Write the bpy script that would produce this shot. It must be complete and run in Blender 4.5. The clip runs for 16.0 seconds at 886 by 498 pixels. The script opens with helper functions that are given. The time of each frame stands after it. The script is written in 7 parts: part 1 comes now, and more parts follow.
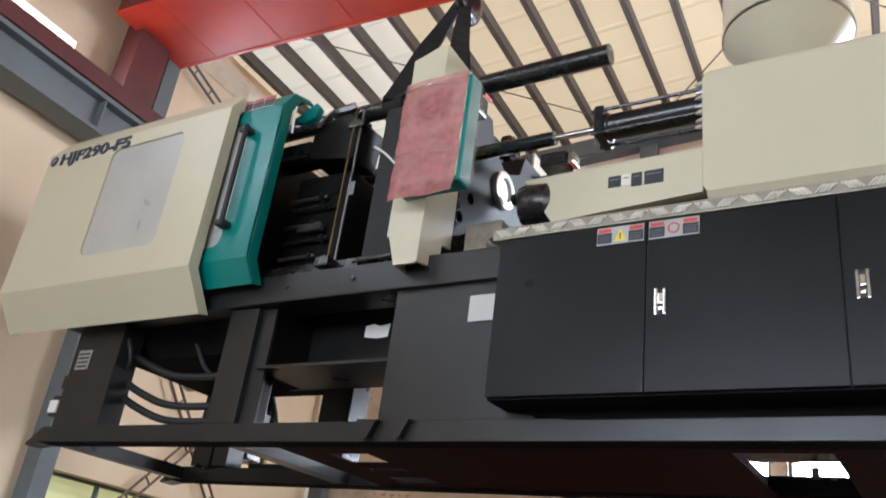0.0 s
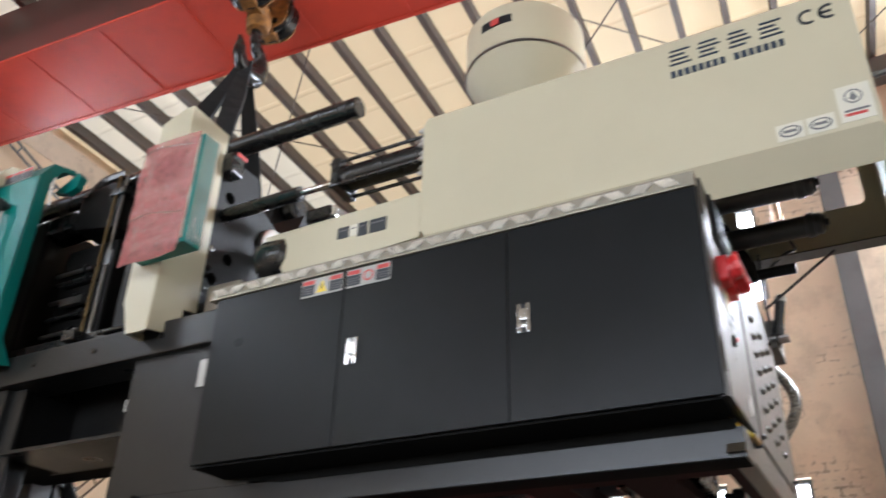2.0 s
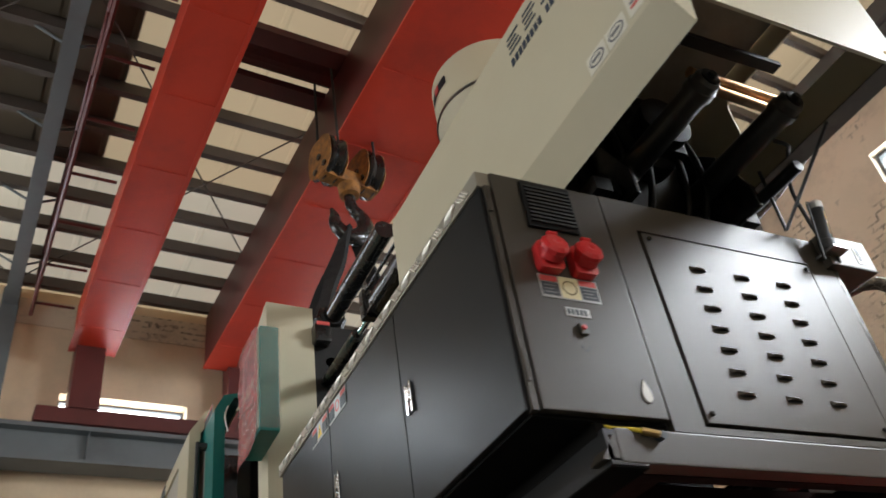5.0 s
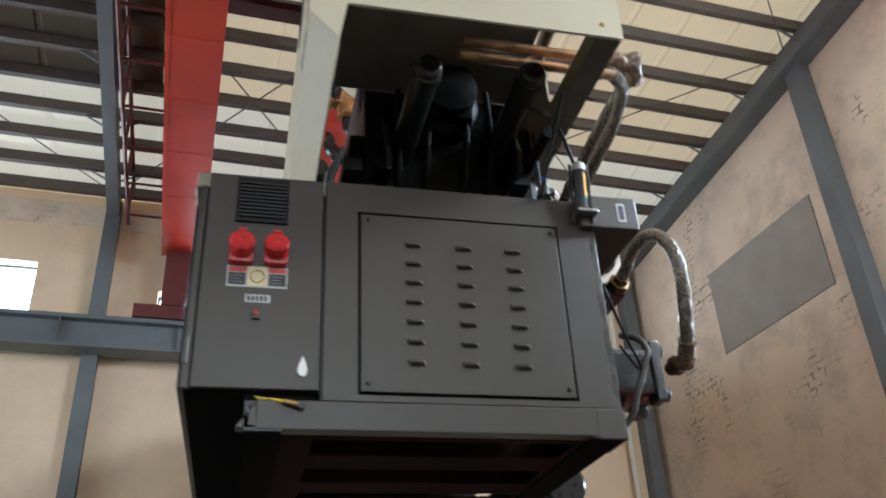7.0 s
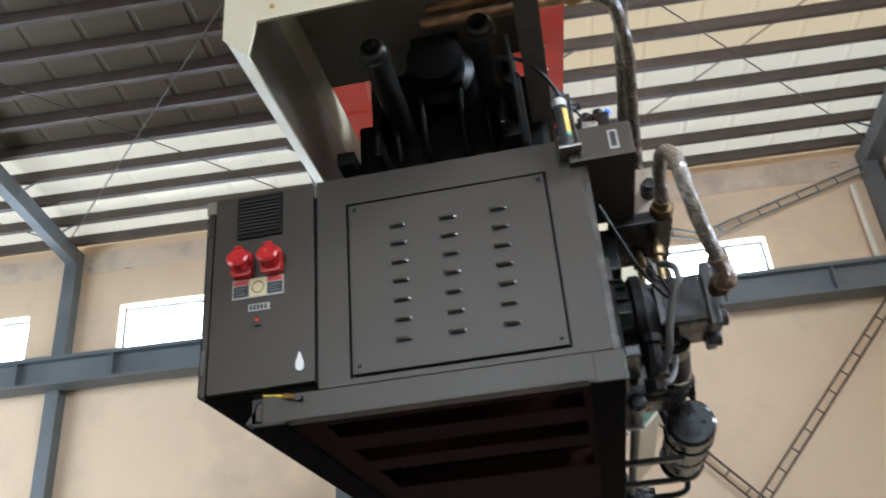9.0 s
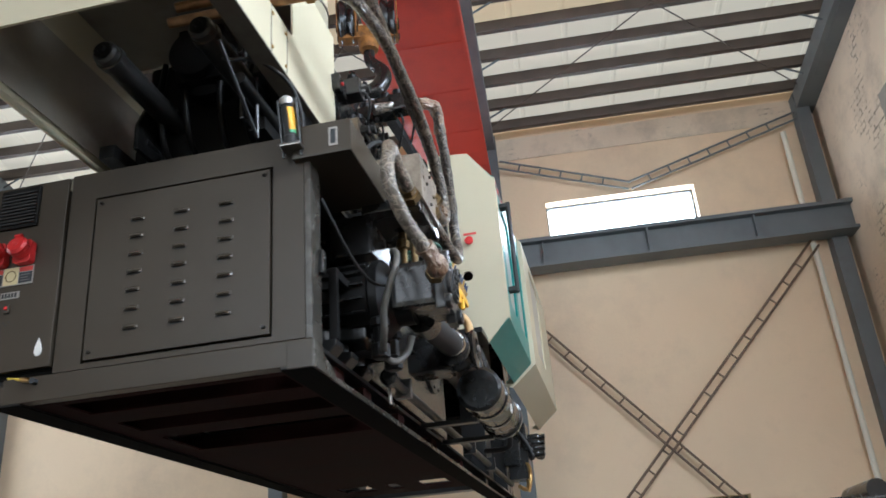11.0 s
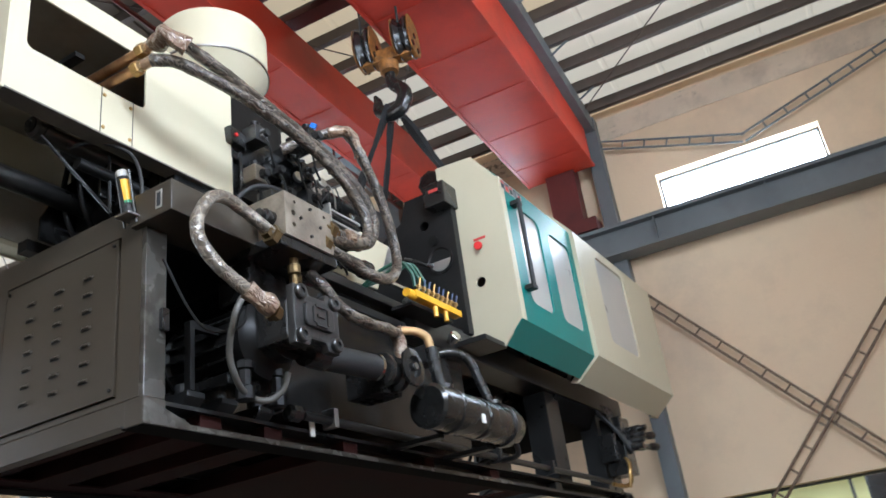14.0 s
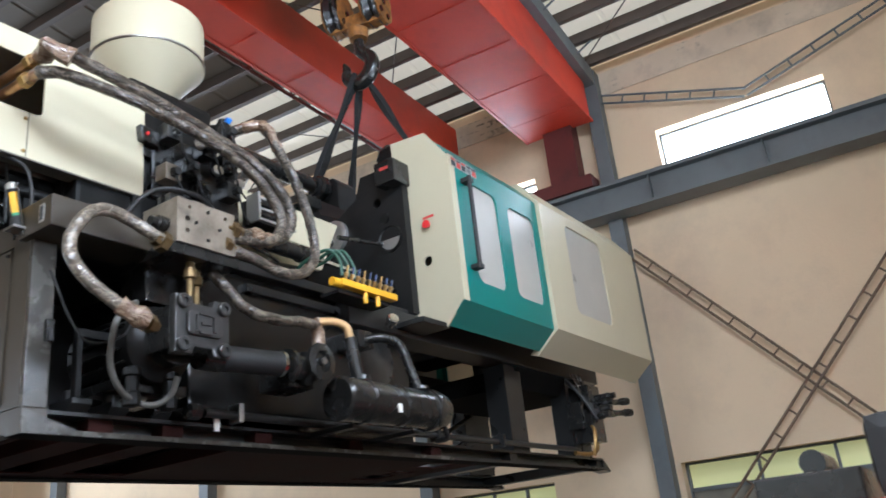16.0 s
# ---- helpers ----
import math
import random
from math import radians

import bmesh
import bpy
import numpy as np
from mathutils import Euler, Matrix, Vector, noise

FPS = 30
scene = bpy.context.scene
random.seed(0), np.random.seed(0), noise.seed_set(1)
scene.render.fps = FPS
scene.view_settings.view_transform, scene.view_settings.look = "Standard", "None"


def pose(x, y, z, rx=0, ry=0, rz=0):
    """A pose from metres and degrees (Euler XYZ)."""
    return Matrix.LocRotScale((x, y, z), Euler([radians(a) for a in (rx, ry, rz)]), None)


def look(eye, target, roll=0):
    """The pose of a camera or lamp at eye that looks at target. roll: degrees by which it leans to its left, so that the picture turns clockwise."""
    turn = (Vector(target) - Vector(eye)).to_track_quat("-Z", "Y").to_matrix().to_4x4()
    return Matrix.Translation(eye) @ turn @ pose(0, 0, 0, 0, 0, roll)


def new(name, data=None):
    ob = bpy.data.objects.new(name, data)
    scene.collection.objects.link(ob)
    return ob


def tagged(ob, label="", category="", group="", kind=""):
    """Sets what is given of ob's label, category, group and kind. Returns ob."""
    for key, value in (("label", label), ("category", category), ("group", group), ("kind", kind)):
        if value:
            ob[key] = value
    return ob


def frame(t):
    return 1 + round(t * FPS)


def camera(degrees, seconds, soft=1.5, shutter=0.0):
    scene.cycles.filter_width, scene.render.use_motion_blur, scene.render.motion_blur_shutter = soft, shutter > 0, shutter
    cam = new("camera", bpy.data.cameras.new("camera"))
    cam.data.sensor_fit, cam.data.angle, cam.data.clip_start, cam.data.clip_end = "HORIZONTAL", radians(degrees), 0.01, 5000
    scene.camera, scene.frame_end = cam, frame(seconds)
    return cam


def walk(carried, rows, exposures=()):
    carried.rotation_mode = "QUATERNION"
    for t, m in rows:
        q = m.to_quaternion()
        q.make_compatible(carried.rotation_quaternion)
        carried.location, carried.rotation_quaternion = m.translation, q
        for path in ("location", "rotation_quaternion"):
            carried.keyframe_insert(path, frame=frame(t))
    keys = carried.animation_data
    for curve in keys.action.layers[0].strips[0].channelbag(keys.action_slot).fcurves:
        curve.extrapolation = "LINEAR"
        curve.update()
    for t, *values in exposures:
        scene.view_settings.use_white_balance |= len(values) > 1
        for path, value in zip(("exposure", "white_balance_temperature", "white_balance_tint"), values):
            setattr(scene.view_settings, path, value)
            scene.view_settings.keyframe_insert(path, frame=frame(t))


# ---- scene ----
cam = camera(56.0, 16.0, 1.6, 0.6)
PATH = [
    (0, (-0.347, -3.261, 1.352), (-1.36, -1.754, 2.19), 7.9),
    (0.5, (-0.207, -3.302, 1.387), (-1.215, -1.811, 2.259), 6.8),
    (1, (-0.029, -3.193, 1.407), (-0.981, -1.674, 2.294), 4.5),
    (1.5, (0.159, -3.021, 1.42), (-0.76, -1.498, 2.334), 2.7),
    (2, (0.335, -2.793, 1.416), (-0.51, -1.269, 2.398), 1.7),
    (2.5, (0.436, -2.602, 1.381), (-0.308, -1.083, 2.449), 0.6),
    (3, (0.496, -2.383, 1.334), (-0.196, -0.91, 2.498), -2.8),
    (3.5, (0.575, -2.181, 1.356), (-0.136, -0.781, 2.594), -9.4),
    (4, (0.791, -1.976, 1.361), (-0.249, -0.867, 2.661), -10.3),
    (4.2, (0.899, -1.892, 1.389), (-0.241, -0.871, 2.677), -10.7),
    (6.3, (2.008, -0.961, 1.393), (0.379, -0.404, 2.411), -4.9),
    (6.5, (2.097, -0.813, 1.409), (0.435, -0.309, 2.4), -4.3),
    (7, (2.19, -0.494, 1.372), (0.496, -0.061, 2.343), -3.1),
    (7.5, (2.163, -0.18, 1.353), (0.421, 0.088, 2.299), -2.6),
    (8, (2.145, 0.074, 1.36), (0.429, 0.057, 2.387), -3.2),
    (8.5, (2.172, 0.305, 1.338), (0.473, 0.081, 2.37), -3.7),
    (9, (2.246, 0.451, 1.327), (0.497, 0.183, 2.258), -5.0),
    (9.5, (2.331, 0.596, 1.324), (0.524, 0.396, 2.158), -5.3),
    (10, (2.344, 0.866, 1.33), (0.538, 0.627, 2.156), -5.4),
    (10.2, (2.334, 0.997, 1.327), (0.528, 0.743, 2.148), -5.2),
    (12.3, (2.144, 2.091, 1.385), (0.44, 1.375, 2.15), -4.4),
    (12.5, (2.096, 2.219, 1.364), (0.437, 1.412, 2.136), -4.3),
    (13, (1.943, 2.419, 1.344), (0.336, 1.528, 2.135), -4.7),
    (13.5, (1.84, 2.568, 1.345), (0.206, 1.765, 2.174), -5.7),
    (14, (1.779, 2.674, 1.305), (0.176, 1.824, 2.145), -8.1),
    (14.5, (1.739, 2.783, 1.344), (0.181, 1.818, 2.146), -8.3),
    (15, (1.691, 2.935, 1.372), (0.148, 1.915, 2.132), -8.0),
    (15.5, (1.621, 3.122, 1.414), (0.058, 2.107, 2.138), -7.0),
    (16, (1.524, 3.3, 1.482), (-0.052, 2.29, 2.187), -6.4),
]
walk(cam, [(t, look(eye, target, roll)) for t, eye, target, roll in PATH],
     [(0, 0.43, 5700, 11), (1.6, 0.45, 5850, 11), (2.4, 0.34, 5900, 10), (3.0, -0.15, 6150, 9), (3.4, -0.5, 6400, 9), (4.2, -0.5, 6600, 10), (6.3, 0.0, 5500, 5), (7.0, 0.05, 5500, 5), (8.5, 0.36, 5450, 6), (10.2, 0.2, 5500, 6), (12.3, -0.05, 5550, 8), (13.5, 0.12, 5500, 8), (15, 0.12, 5500, 8), (16, 0.05, 5500, 8)])

# ---------------- world and light ----------------
world = bpy.data.worlds.new("overcast")
scene.world = world
world.use_nodes = True
wn = world.node_tree
sky = wn.nodes.new("ShaderNodeTexSky")
sky.sky_type = 'NISHITA'
sky.sun_disc = False
sky.sun_elevation, sky.sun_rotation = radians(48), radians(120)
wn.links.new(sky.outputs[0], wn.nodes["Background"].inputs[0])
wn.nodes["Background"].inputs[1].default_value = 0.15
sun_data = bpy.data.lights.new("sun", "SUN")
sun_data.energy, sun_data.angle, sun_data.color = 5.0, radians(12), (1.0, 0.96, 0.91)
sun = new("sun", sun_data)
sun.matrix_world = look((0, 0, 20), (-9, 5, 0))


def opening_light(name, eye, target, w, h, watts, colour):
    d = bpy.data.lights.new(name, "AREA")
    d.shape, d.size, d.size_y, d.energy, d.color = "RECTANGLE", w, h, watts, colour
    ob = new(name, d)
    ob.matrix_world = look(eye, target)
    return ob


# two fill lamps added at unseen openings, then daylight at the gable windows
opening_light("near_fill", (8.6, -0.6, 4.9), (0, -0.4, 2.9), 5.4, 2.8, 190, (1.0, 0.94, 0.84))
opening_light("left_fill", (-1.0, -8.7, 3.25), (-1.0, 0, 3.0), 7.0, 2.0, 370, (0.96, 0.975, 1.0))
opening_light("strip_window_daylight", (-1.2, 4.43, 3.0), (-1.6, 0.5, 2.9), 1.8, 0.36, 60, (0.96, 0.975, 1.0))
opening_light("gable_window_daylight", (2.5, 4.45, 5.7), (1.0, -1.0, 2.5), 1.9, 1.15, 330, (0.97, 0.98, 1.0))

# ---------------- materials ----------------


def material(name, base, rough=0.5, metal=0.0, vary=0.08, scale=6.0, bump=0.0, bump_scale=80.0, dirt=None, dirt_amount=0.0,
             dirt_scale=2.5, coat=0.0, rough_vary=0.08, per_object=0.0, spec=0.5):
    m = bpy.data.materials.new(name)
    m.use_nodes = True
    n, l = m.node_tree.nodes, m.node_tree.links
    b = n["Principled BSDF"]
    tc = n.new("ShaderNodeTexCoord")
    no = n.new("ShaderNodeTexNoise")
    no.inputs["Scale"].default_value, no.inputs["Detail"].default_value = scale, 6
    l.new(tc.outputs["Object"], no.inputs["Vector"])
    ramp = n.new("ShaderNodeMapRange")
    ramp.inputs[1].default_value, ramp.inputs[2].default_value = 0.3, 0.7
    ramp.inputs[3].default_value, ramp.inputs[4].default_value = 1 - vary, 1 + vary
    l.new(no.outputs["Fac"], ramp.inputs[0])
    mul = n.new("ShaderNodeVectorMath")
    mul.operation = "SCALE"
    mul.inputs[0].default_value = base
    l.new(ramp.outputs[0], mul.inputs["Scale"])
    colour = mul.outputs[0]
    if per_object:
        oi = n.new("ShaderNodeObjectInfo")
        pr = n.new("ShaderNodeMapRange")
        pr.inputs[3].default_value, pr.inputs[4].default_value = 1 - per_object, 1 + per_object
        l.new(oi.outputs["Random"], pr.inputs[0])
        mo = n.new("ShaderNodeVectorMath")
        mo.operation = "SCALE"
        l.new(colour, mo.inputs[0])
        l.new(pr.outputs[0], mo.inputs["Scale"])
        colour = mo.outputs[0]
    if dirt:
        dn = n.new("ShaderNodeTexNoise")
        dn.inputs["Scale"].default_value, dn.inputs["Detail"].default_value, dn.inputs["Roughness"].default_value = dirt_scale, 8, 0.65
        l.new(tc.outputs["Object"], dn.inputs["Vector"])
        dr = n.new("ShaderNodeMapRange")
        dr.inputs[1].default_value, dr.inputs[2].default_value = 0.48, 0.72
        dr.inputs[4].default_value = dirt_amount
        l.new(dn.outputs["Fac"], dr.inputs[0])
        mix = n.new("ShaderNodeMix")
        mix.data_type = "RGBA"
        l.new(dr.outputs[0], mix.inputs["Factor"])
        l.new(colour, mix.inputs["A"])
        mix.inputs["B"].default_value = (*dirt, 1)
        colour = mix.outputs["Result"]
    l.new(colour, b.inputs["Base Color"])
    rr = n.new("ShaderNodeMapRange")
    rr.inputs[3].default_value, rr.inputs[4].default_value = max(rough - rough_vary, 0.02), min(rough + rough_vary, 1)
    l.new(no.outputs["Fac"], rr.inputs[0])
    l.new(rr.outputs[0], b.inputs["Roughness"])
    b.inputs["Metallic"].default_value = metal
    b.inputs["Specular IOR Level"].default_value = spec
    b.inputs["Coat Weight"].default_value = coat
    b.inputs["Coat Roughness"].default_value = 0.15
    if bump:
        bn = n.new("ShaderNodeTexNoise")
        bn.inputs["Scale"].default_value, bn.inputs["Detail"].default_value = bump_scale, 4
        l.new(tc.outputs["Object"], bn.inputs["Vector"])
        bu = n.new("ShaderNodeBump")
        bu.inputs["Strength"].default_value, bu.inputs["Distance"].default_value = bump, 0.01
        l.new(bn.outputs["Fac"], bu.inputs["Height"])
        l.new(bu.outputs[0], b.inputs["Normal"])
    return m


def glowing(name, colour, strength):
    m = bpy.data.materials.new(name)
    m.use_nodes = True
    n, l = m.node_tree.nodes, m.node_tree.links
    b = n["Principled BSDF"]
    b.inputs["Base Color"].default_value = (*colour, 1)
    b.inputs["Emission Color"].default_value = (*colour, 1)
    b.inputs["Emission Strength"].default_value = strength
    return m


CREAM = material("cream_paint", (0.56, 0.51, 0.36), 0.42, vary=0.03, scale=1.6, bump=0.06, bump_scale=260, dirt=(0.42, 0.37, 0.25), dirt_amount=0.12, dirt_scale=3)
TEAL = material("teal_paint", (0.002, 0.18, 0.158), 0.36, vary=0.05, scale=2, bump=0.05, bump_scale=260, dirt=(0.02, 0.12, 0.1), dirt_amount=0.3)
BLACK = material("black_machine_paint", (0.015, 0.0152, 0.015), 0.32, vary=0.2, scale=3, bump=0.10, bump_scale=180, dirt=(0.045, 0.043, 0.039), dirt_amount=0.18, dirt_scale=2.2, rough_vary=0.14, spec=0.4)
# the black machine paint as lit: light and warm haze in its tone
LITGREY = material("lit_grey_cabinet_paint", (0.047, 0.0375, 0.0255), 0.38, vary=0.08, scale=2, bump=0.08, bump_scale=320, dirt=(0.07, 0.066, 0.058), dirt_amount=0.16, rough_vary=0.1, spec=0.5)
# scuffed grey whose pale blotches also stand for light on edges
SCUFFSHEEN = material("scuffed_grey_with_sheen", (0.05, 0.046, 0.038), 0.26, vary=0.2, scale=8, bump=0.1, bump_scale=120, dirt=(0.30, 0.28, 0.245), dirt_amount=0.38, dirt_scale=7, rough_vary=0.15)
CABINET = material("black_cabinet_paint", (0.011, 0.0117, 0.0118), 0.30, vary=0.12, scale=1.4, bump=0.06, bump_scale=320, dirt=(0.022, 0.023, 0.025), dirt_amount=0.3, dirt_scale=1.6, rough_vary=0.12, spec=0.17)
PRIMER = material("red_primer", (0.026, 0.0082, 0.0068), 0.8, vary=0.3, scale=4, bump=0.15, dirt=(0.018, 0.011, 0.009), dirt_amount=0.6, dirt_scale=3, spec=0.1)
DARKSTEEL = material("dark_polished_steel", (0.085, 0.082, 0.076), 0.3, metal=0.85, vary=0.25, scale=6, bump=0.04, bump_scale=60)
GLOSSBLACK = material("glossy_black_iron", (0.008, 0.0078, 0.0074), 0.2, vary=0.3, scale=9, bump=0.12, bump_scale=30, spec=0.5)
OILY = material("oily_black_iron", (0.012, 0.0118, 0.0112), 0.27, metal=0.0, vary=0.3, scale=9, bump=0.07, bump_scale=45, dirt=(0.034, 0.031, 0.027), dirt_amount=0.35, dirt_scale=7, spec=0.45, coat=0.25)
TANK = material("satin_black_tank_paint", (0.011, 0.0105, 0.0098), 0.22, vary=0.15, scale=3, bump=0.07, bump_scale=160, dirt=(0.04, 0.037, 0.033), dirt_amount=0.3, dirt_scale=3, rough_vary=0.14, coat=0.12)
CAST = material("black_cast_iron", (0.022, 0.0215, 0.0205), 0.33, vary=0.2, scale=14, bump=0.22, bump_scale=60, dirt=(0.06, 0.055, 0.05), dirt_amount=0.4, dirt_scale=9, coat=0.3)
# black iron, made darker to hold the shade of recesses and interiors
SHADEBLACK = material("black_iron_with_shade", (0.007, 0.0068, 0.0065), 0.42, vary=0.3, scale=9, bump=0.1, bump_scale=45, spec=0.22)
RUBBER = material("black_rubber", (0.016, 0.016, 0.016), 0.55, vary=0.2, scale=20, bump=0.1)
STEEL = material("worn_steel", (0.42, 0.41, 0.39), 0.34, metal=1.0, vary=0.15, scale=9, bump=0.1, dirt=(0.16, 0.14, 0.12), dirt_amount=0.5, dirt_scale=6)
CHROME = material("chrome", (0.75, 0.75, 0.74), 0.14, metal=1.0, vary=0.03)
BLOCKSTEEL = material("grey_valve_block", (0.30, 0.255, 0.20), 0.40, metal=0.5, vary=0.35, scale=18, bump=0.25, dirt=(0.07, 0.05, 0.034), dirt_amount=0.85, dirt_scale=9)
TREAD = material("aluminium_tread_plate", (0.29, 0.26, 0.20), 0.45, metal=0.2, vary=0.1, scale=20, bump=0.1)
# paler than the plate, so that the bars stand out
TREADBAR = material("pale_tread_bar", (0.80, 0.77, 0.68), 0.3, metal=0.5, vary=0.1, scale=30)
MACHINED = material("machined_steel", (0.62, 0.61, 0.59), 0.34, metal=0.88, vary=0.05, scale=14, bump=0.06)
COPPER = material("tarnished_copper", (0.52, 0.30, 0.15), 0.32, metal=0.9, vary=0.3, scale=20, bump=0.12, dirt=(0.16, 0.09, 0.05), dirt_amount=0.5, dirt_scale=12)
BRASS = material("brass", (0.40, 0.26, 0.10), 0.4, metal=1.0, vary=0.2, scale=30)
YELLOW = material("yellow_paint", (0.85, 0.45, 0.02), 0.4, vary=0.08, scale=12)
REDPLASTIC = material("red_plastic", (0.62, 0.03, 0.03), 0.35, vary=0.06, scale=10)
WHITE = material("white_sticker", (0.8, 0.79, 0.74), 0.45, vary=0.04, scale=10)
PRINT = material("dark_print", (0.03, 0.035, 0.04), 0.5, vary=0.1)
NAVY = material("dark_blue_print", (0.02, 0.035, 0.06), 0.5, vary=0.1)
REDPRINT = material("red_print", (0.55, 0.06, 0.05), 0.5, vary=0.1)
YELLOWPRINT = material("yellow_print", (0.8, 0.6, 0.05), 0.5)
GREENPRINT = material("green_print", (0.08, 0.35, 0.16), 0.5)
PALE = material("pale_paper_badge", (0.70, 0.67, 0.56), 0.5, vary=0.04, scale=10)
CREAMPRINT = material("cream_print", (0.72, 0.63, 0.36), 0.5, vary=0.06, scale=10)
GREYPRINT = material("grey_print", (0.16, 0.16, 0.16), 0.5, vary=0.1)
DULLBRASS = material("dull_brass", (0.16, 0.11, 0.05), 0.4, metal=0.8, vary=0.2, scale=30)
SILVER = material("silver_nameplate", (0.42, 0.41, 0.38), 0.4, metal=0.5, vary=0.06)
CRANE_RED = material("red_crane_paint", (0.56, 0.042, 0.017), 0.46, vary=0.08, scale=2.5, bump=0.06, dirt=(0.2, 0.02, 0.015), dirt_amount=0.45, dirt_scale=1.6)
NEIGHBOUR_RED = material("red_machine_paint", (0.34, 0.03, 0.02), 0.55, vary=0.1, scale=3)
# dark red for small crane parts and the girder side's painted shade
CRANE_DARK = material("dark_red_crane_and_shade", (0.10, 0.018, 0.015), 0.5, vary=0.15, scale=3, dirt=(0.03, 0.012, 0.01), dirt_amount=0.5)
RUST_YELLOW = material("rusty_yellow_paint", (0.27, 0.115, 0.022), 0.6, metal=0.2, vary=0.4, scale=22, bump=0.4, dirt=(0.05, 0.03, 0.02), dirt_amount=0.9, dirt_scale=16)
ROPE = material("greasy_wire_rope", (0.03, 0.028, 0.026), 0.6, vary=0.3, scale=60, bump=0.3)
SLING = material("black_webbing", (0.006, 0.006, 0.006), 0.85, vary=0.25, scale=60, bump=0.3, bump_scale=300)
PURLIN = material("brown_purlin_steel", (0.085, 0.065, 0.052), 0.6, vary=0.2, scale=4)
GREYSTEEL = material("grey_frame_steel", (0.13, 0.145, 0.15), 0.55, vary=0.12, scale=2, dirt=(0.07, 0.07, 0.07), dirt_amount=0.4)
LATTICE = material("brown_lattice_steel", (0.13, 0.085, 0.05), 0.6, vary=0.2, scale=6)
WALL = material("beige_plaster", (0.77, 0.60, 0.405), 0.85, vary=0.07, scale=0.7, bump=0.2, bump_scale=30, dirt=(0.46, 0.36, 0.26), dirt_amount=0.6, dirt_scale=0.7)
STAINED = material("stained_grey_plaster", (0.68, 0.57, 0.43), 0.9, vary=0.08, scale=1.3, bump=0.3, bump_scale=25, dirt=(0.27, 0.225, 0.175), dirt_amount=0.5, dirt_scale=2.4)


def peeled_bricks(m):
    """Plaster worn through in patches, the dark brick joints showing."""
    n, l = m.node_tree.nodes, m.node_tree.links
    b = n["Principled BSDF"]
    before = b.inputs["Base Color"].links[0].from_socket
    tc = n.new("ShaderNodeTexCoord")
    sp = n.new("ShaderNodeSeparateXYZ")
    cb = n.new("ShaderNodeCombineXYZ")
    l.new(tc.outputs["Object"], sp.inputs[0])
    l.new(sp.outputs["X"], cb.inputs["X"])
    l.new(sp.outputs["Z"], cb.inputs["Y"])
    br = n.new("ShaderNodeTexBrick")
    br.inputs["Scale"].default_value = 1.0
    br.inputs["Brick Width"].default_value, br.inputs["Row Height"].default_value, br.inputs["Mortar Size"].default_value = 0.16, 0.066, 0.011
    br.inputs["Color1"].default_value = br.inputs["Color2"].default_value = (0, 0, 0, 1)
    br.inputs["Mortar"].default_value = (1, 1, 1, 1)
    l.new(cb.outputs[0], br.inputs["Vector"])
    no = n.new("ShaderNodeTexNoise")
    no.inputs["Scale"].default_value, no.inputs["Detail"].default_value, no.inputs["Roughness"].default_value = 1.1, 7, 0.7
    l.new(tc.outputs["Object"], no.inputs["Vector"])
    mr = n.new("ShaderNodeMapRange")
    mr.inputs[1].default_value, mr.inputs[2].default_value, mr.inputs[4].default_value = 0.52, 0.62, 0.7
    l.new(no.outputs["Fac"], mr.inputs[0])
    fine = n.new("ShaderNodeTexNoise")
    fine.inputs["Scale"].default_value, fine.inputs["Detail"].default_value = 17.0, 3
    l.new(tc.outputs["Object"], fine.inputs["Vector"])
    fr = n.new("ShaderNodeMapRange")
    fr.inputs[1].default_value, fr.inputs[2].default_value = 0.46, 0.56
    l.new(fine.outputs["Fac"], fr.inputs[0])
    mf = n.new("ShaderNodeMath")
    mf.operation = "MULTIPLY"
    l.new(mr.outputs[0], mf.inputs[0])
    l.new(fr.outputs[0], mf.inputs[1])
    mu = n.new("ShaderNodeMath")
    mu.operation = "MULTIPLY"
    l.new(mf.outputs[0], mu.inputs[0])
    l.new(br.outputs["Color"], mu.inputs[1])
    mix = n.new("ShaderNodeMix")
    mix.data_type = "RGBA"
    l.new(mu.outputs[0], mix.inputs["Factor"])
    l.new(before, mix.inputs["A"])
    mix.inputs["B"].default_value = (0.05, 0.045, 0.04, 1)
    l.new(mix.outputs["Result"], b.inputs["Base Color"])


peeled_bricks(STAINED)
PATCH = material("grey_cement_patch", (0.29, 0.265, 0.23), 0.9, vary=0.12, scale=3, bump=0.2)
FLOOR = material("concrete_floor", (0.055, 0.052, 0.047), 0.75, vary=0.12, scale=1.2, bump=0.15, dirt=(0.1, 0.09, 0.08), dirt_amount=0.5)


def clear_plastic(name, colour, alpha, rough):
    m = material(name, colour, rough, vary=0.22, scale=22, bump=0.25, bump_scale=26)
    m.node_tree.nodes["Principled BSDF"].inputs["Alpha"].default_value = alpha
    return m


# dull dark copy of the black paint, with the undersides' shade in it
UNDER = material("underside_shade_black", (0.010, 0.0098, 0.0092), 0.85, vary=0.2, scale=5, bump=0.1, spec=0.04)
PLATEN = material("black_platen_casting", (0.011, 0.0108, 0.0105), 0.48, vary=0.25, scale=6, bump=0.08, bump_scale=60, dirt=(0.03, 0.027, 0.023), dirt_amount=0.3, dirt_scale=5, spec=0.25)
# the cover's paint darkened, as its inner faces lie in shade
INNERDARK = material("inner_shade_dark", (0.095, 0.085, 0.066), 0.45, vary=0.15, scale=5, bump=0.05, dirt=(0.3, 0.27, 0.2), dirt_amount=0.25, dirt_scale=9)
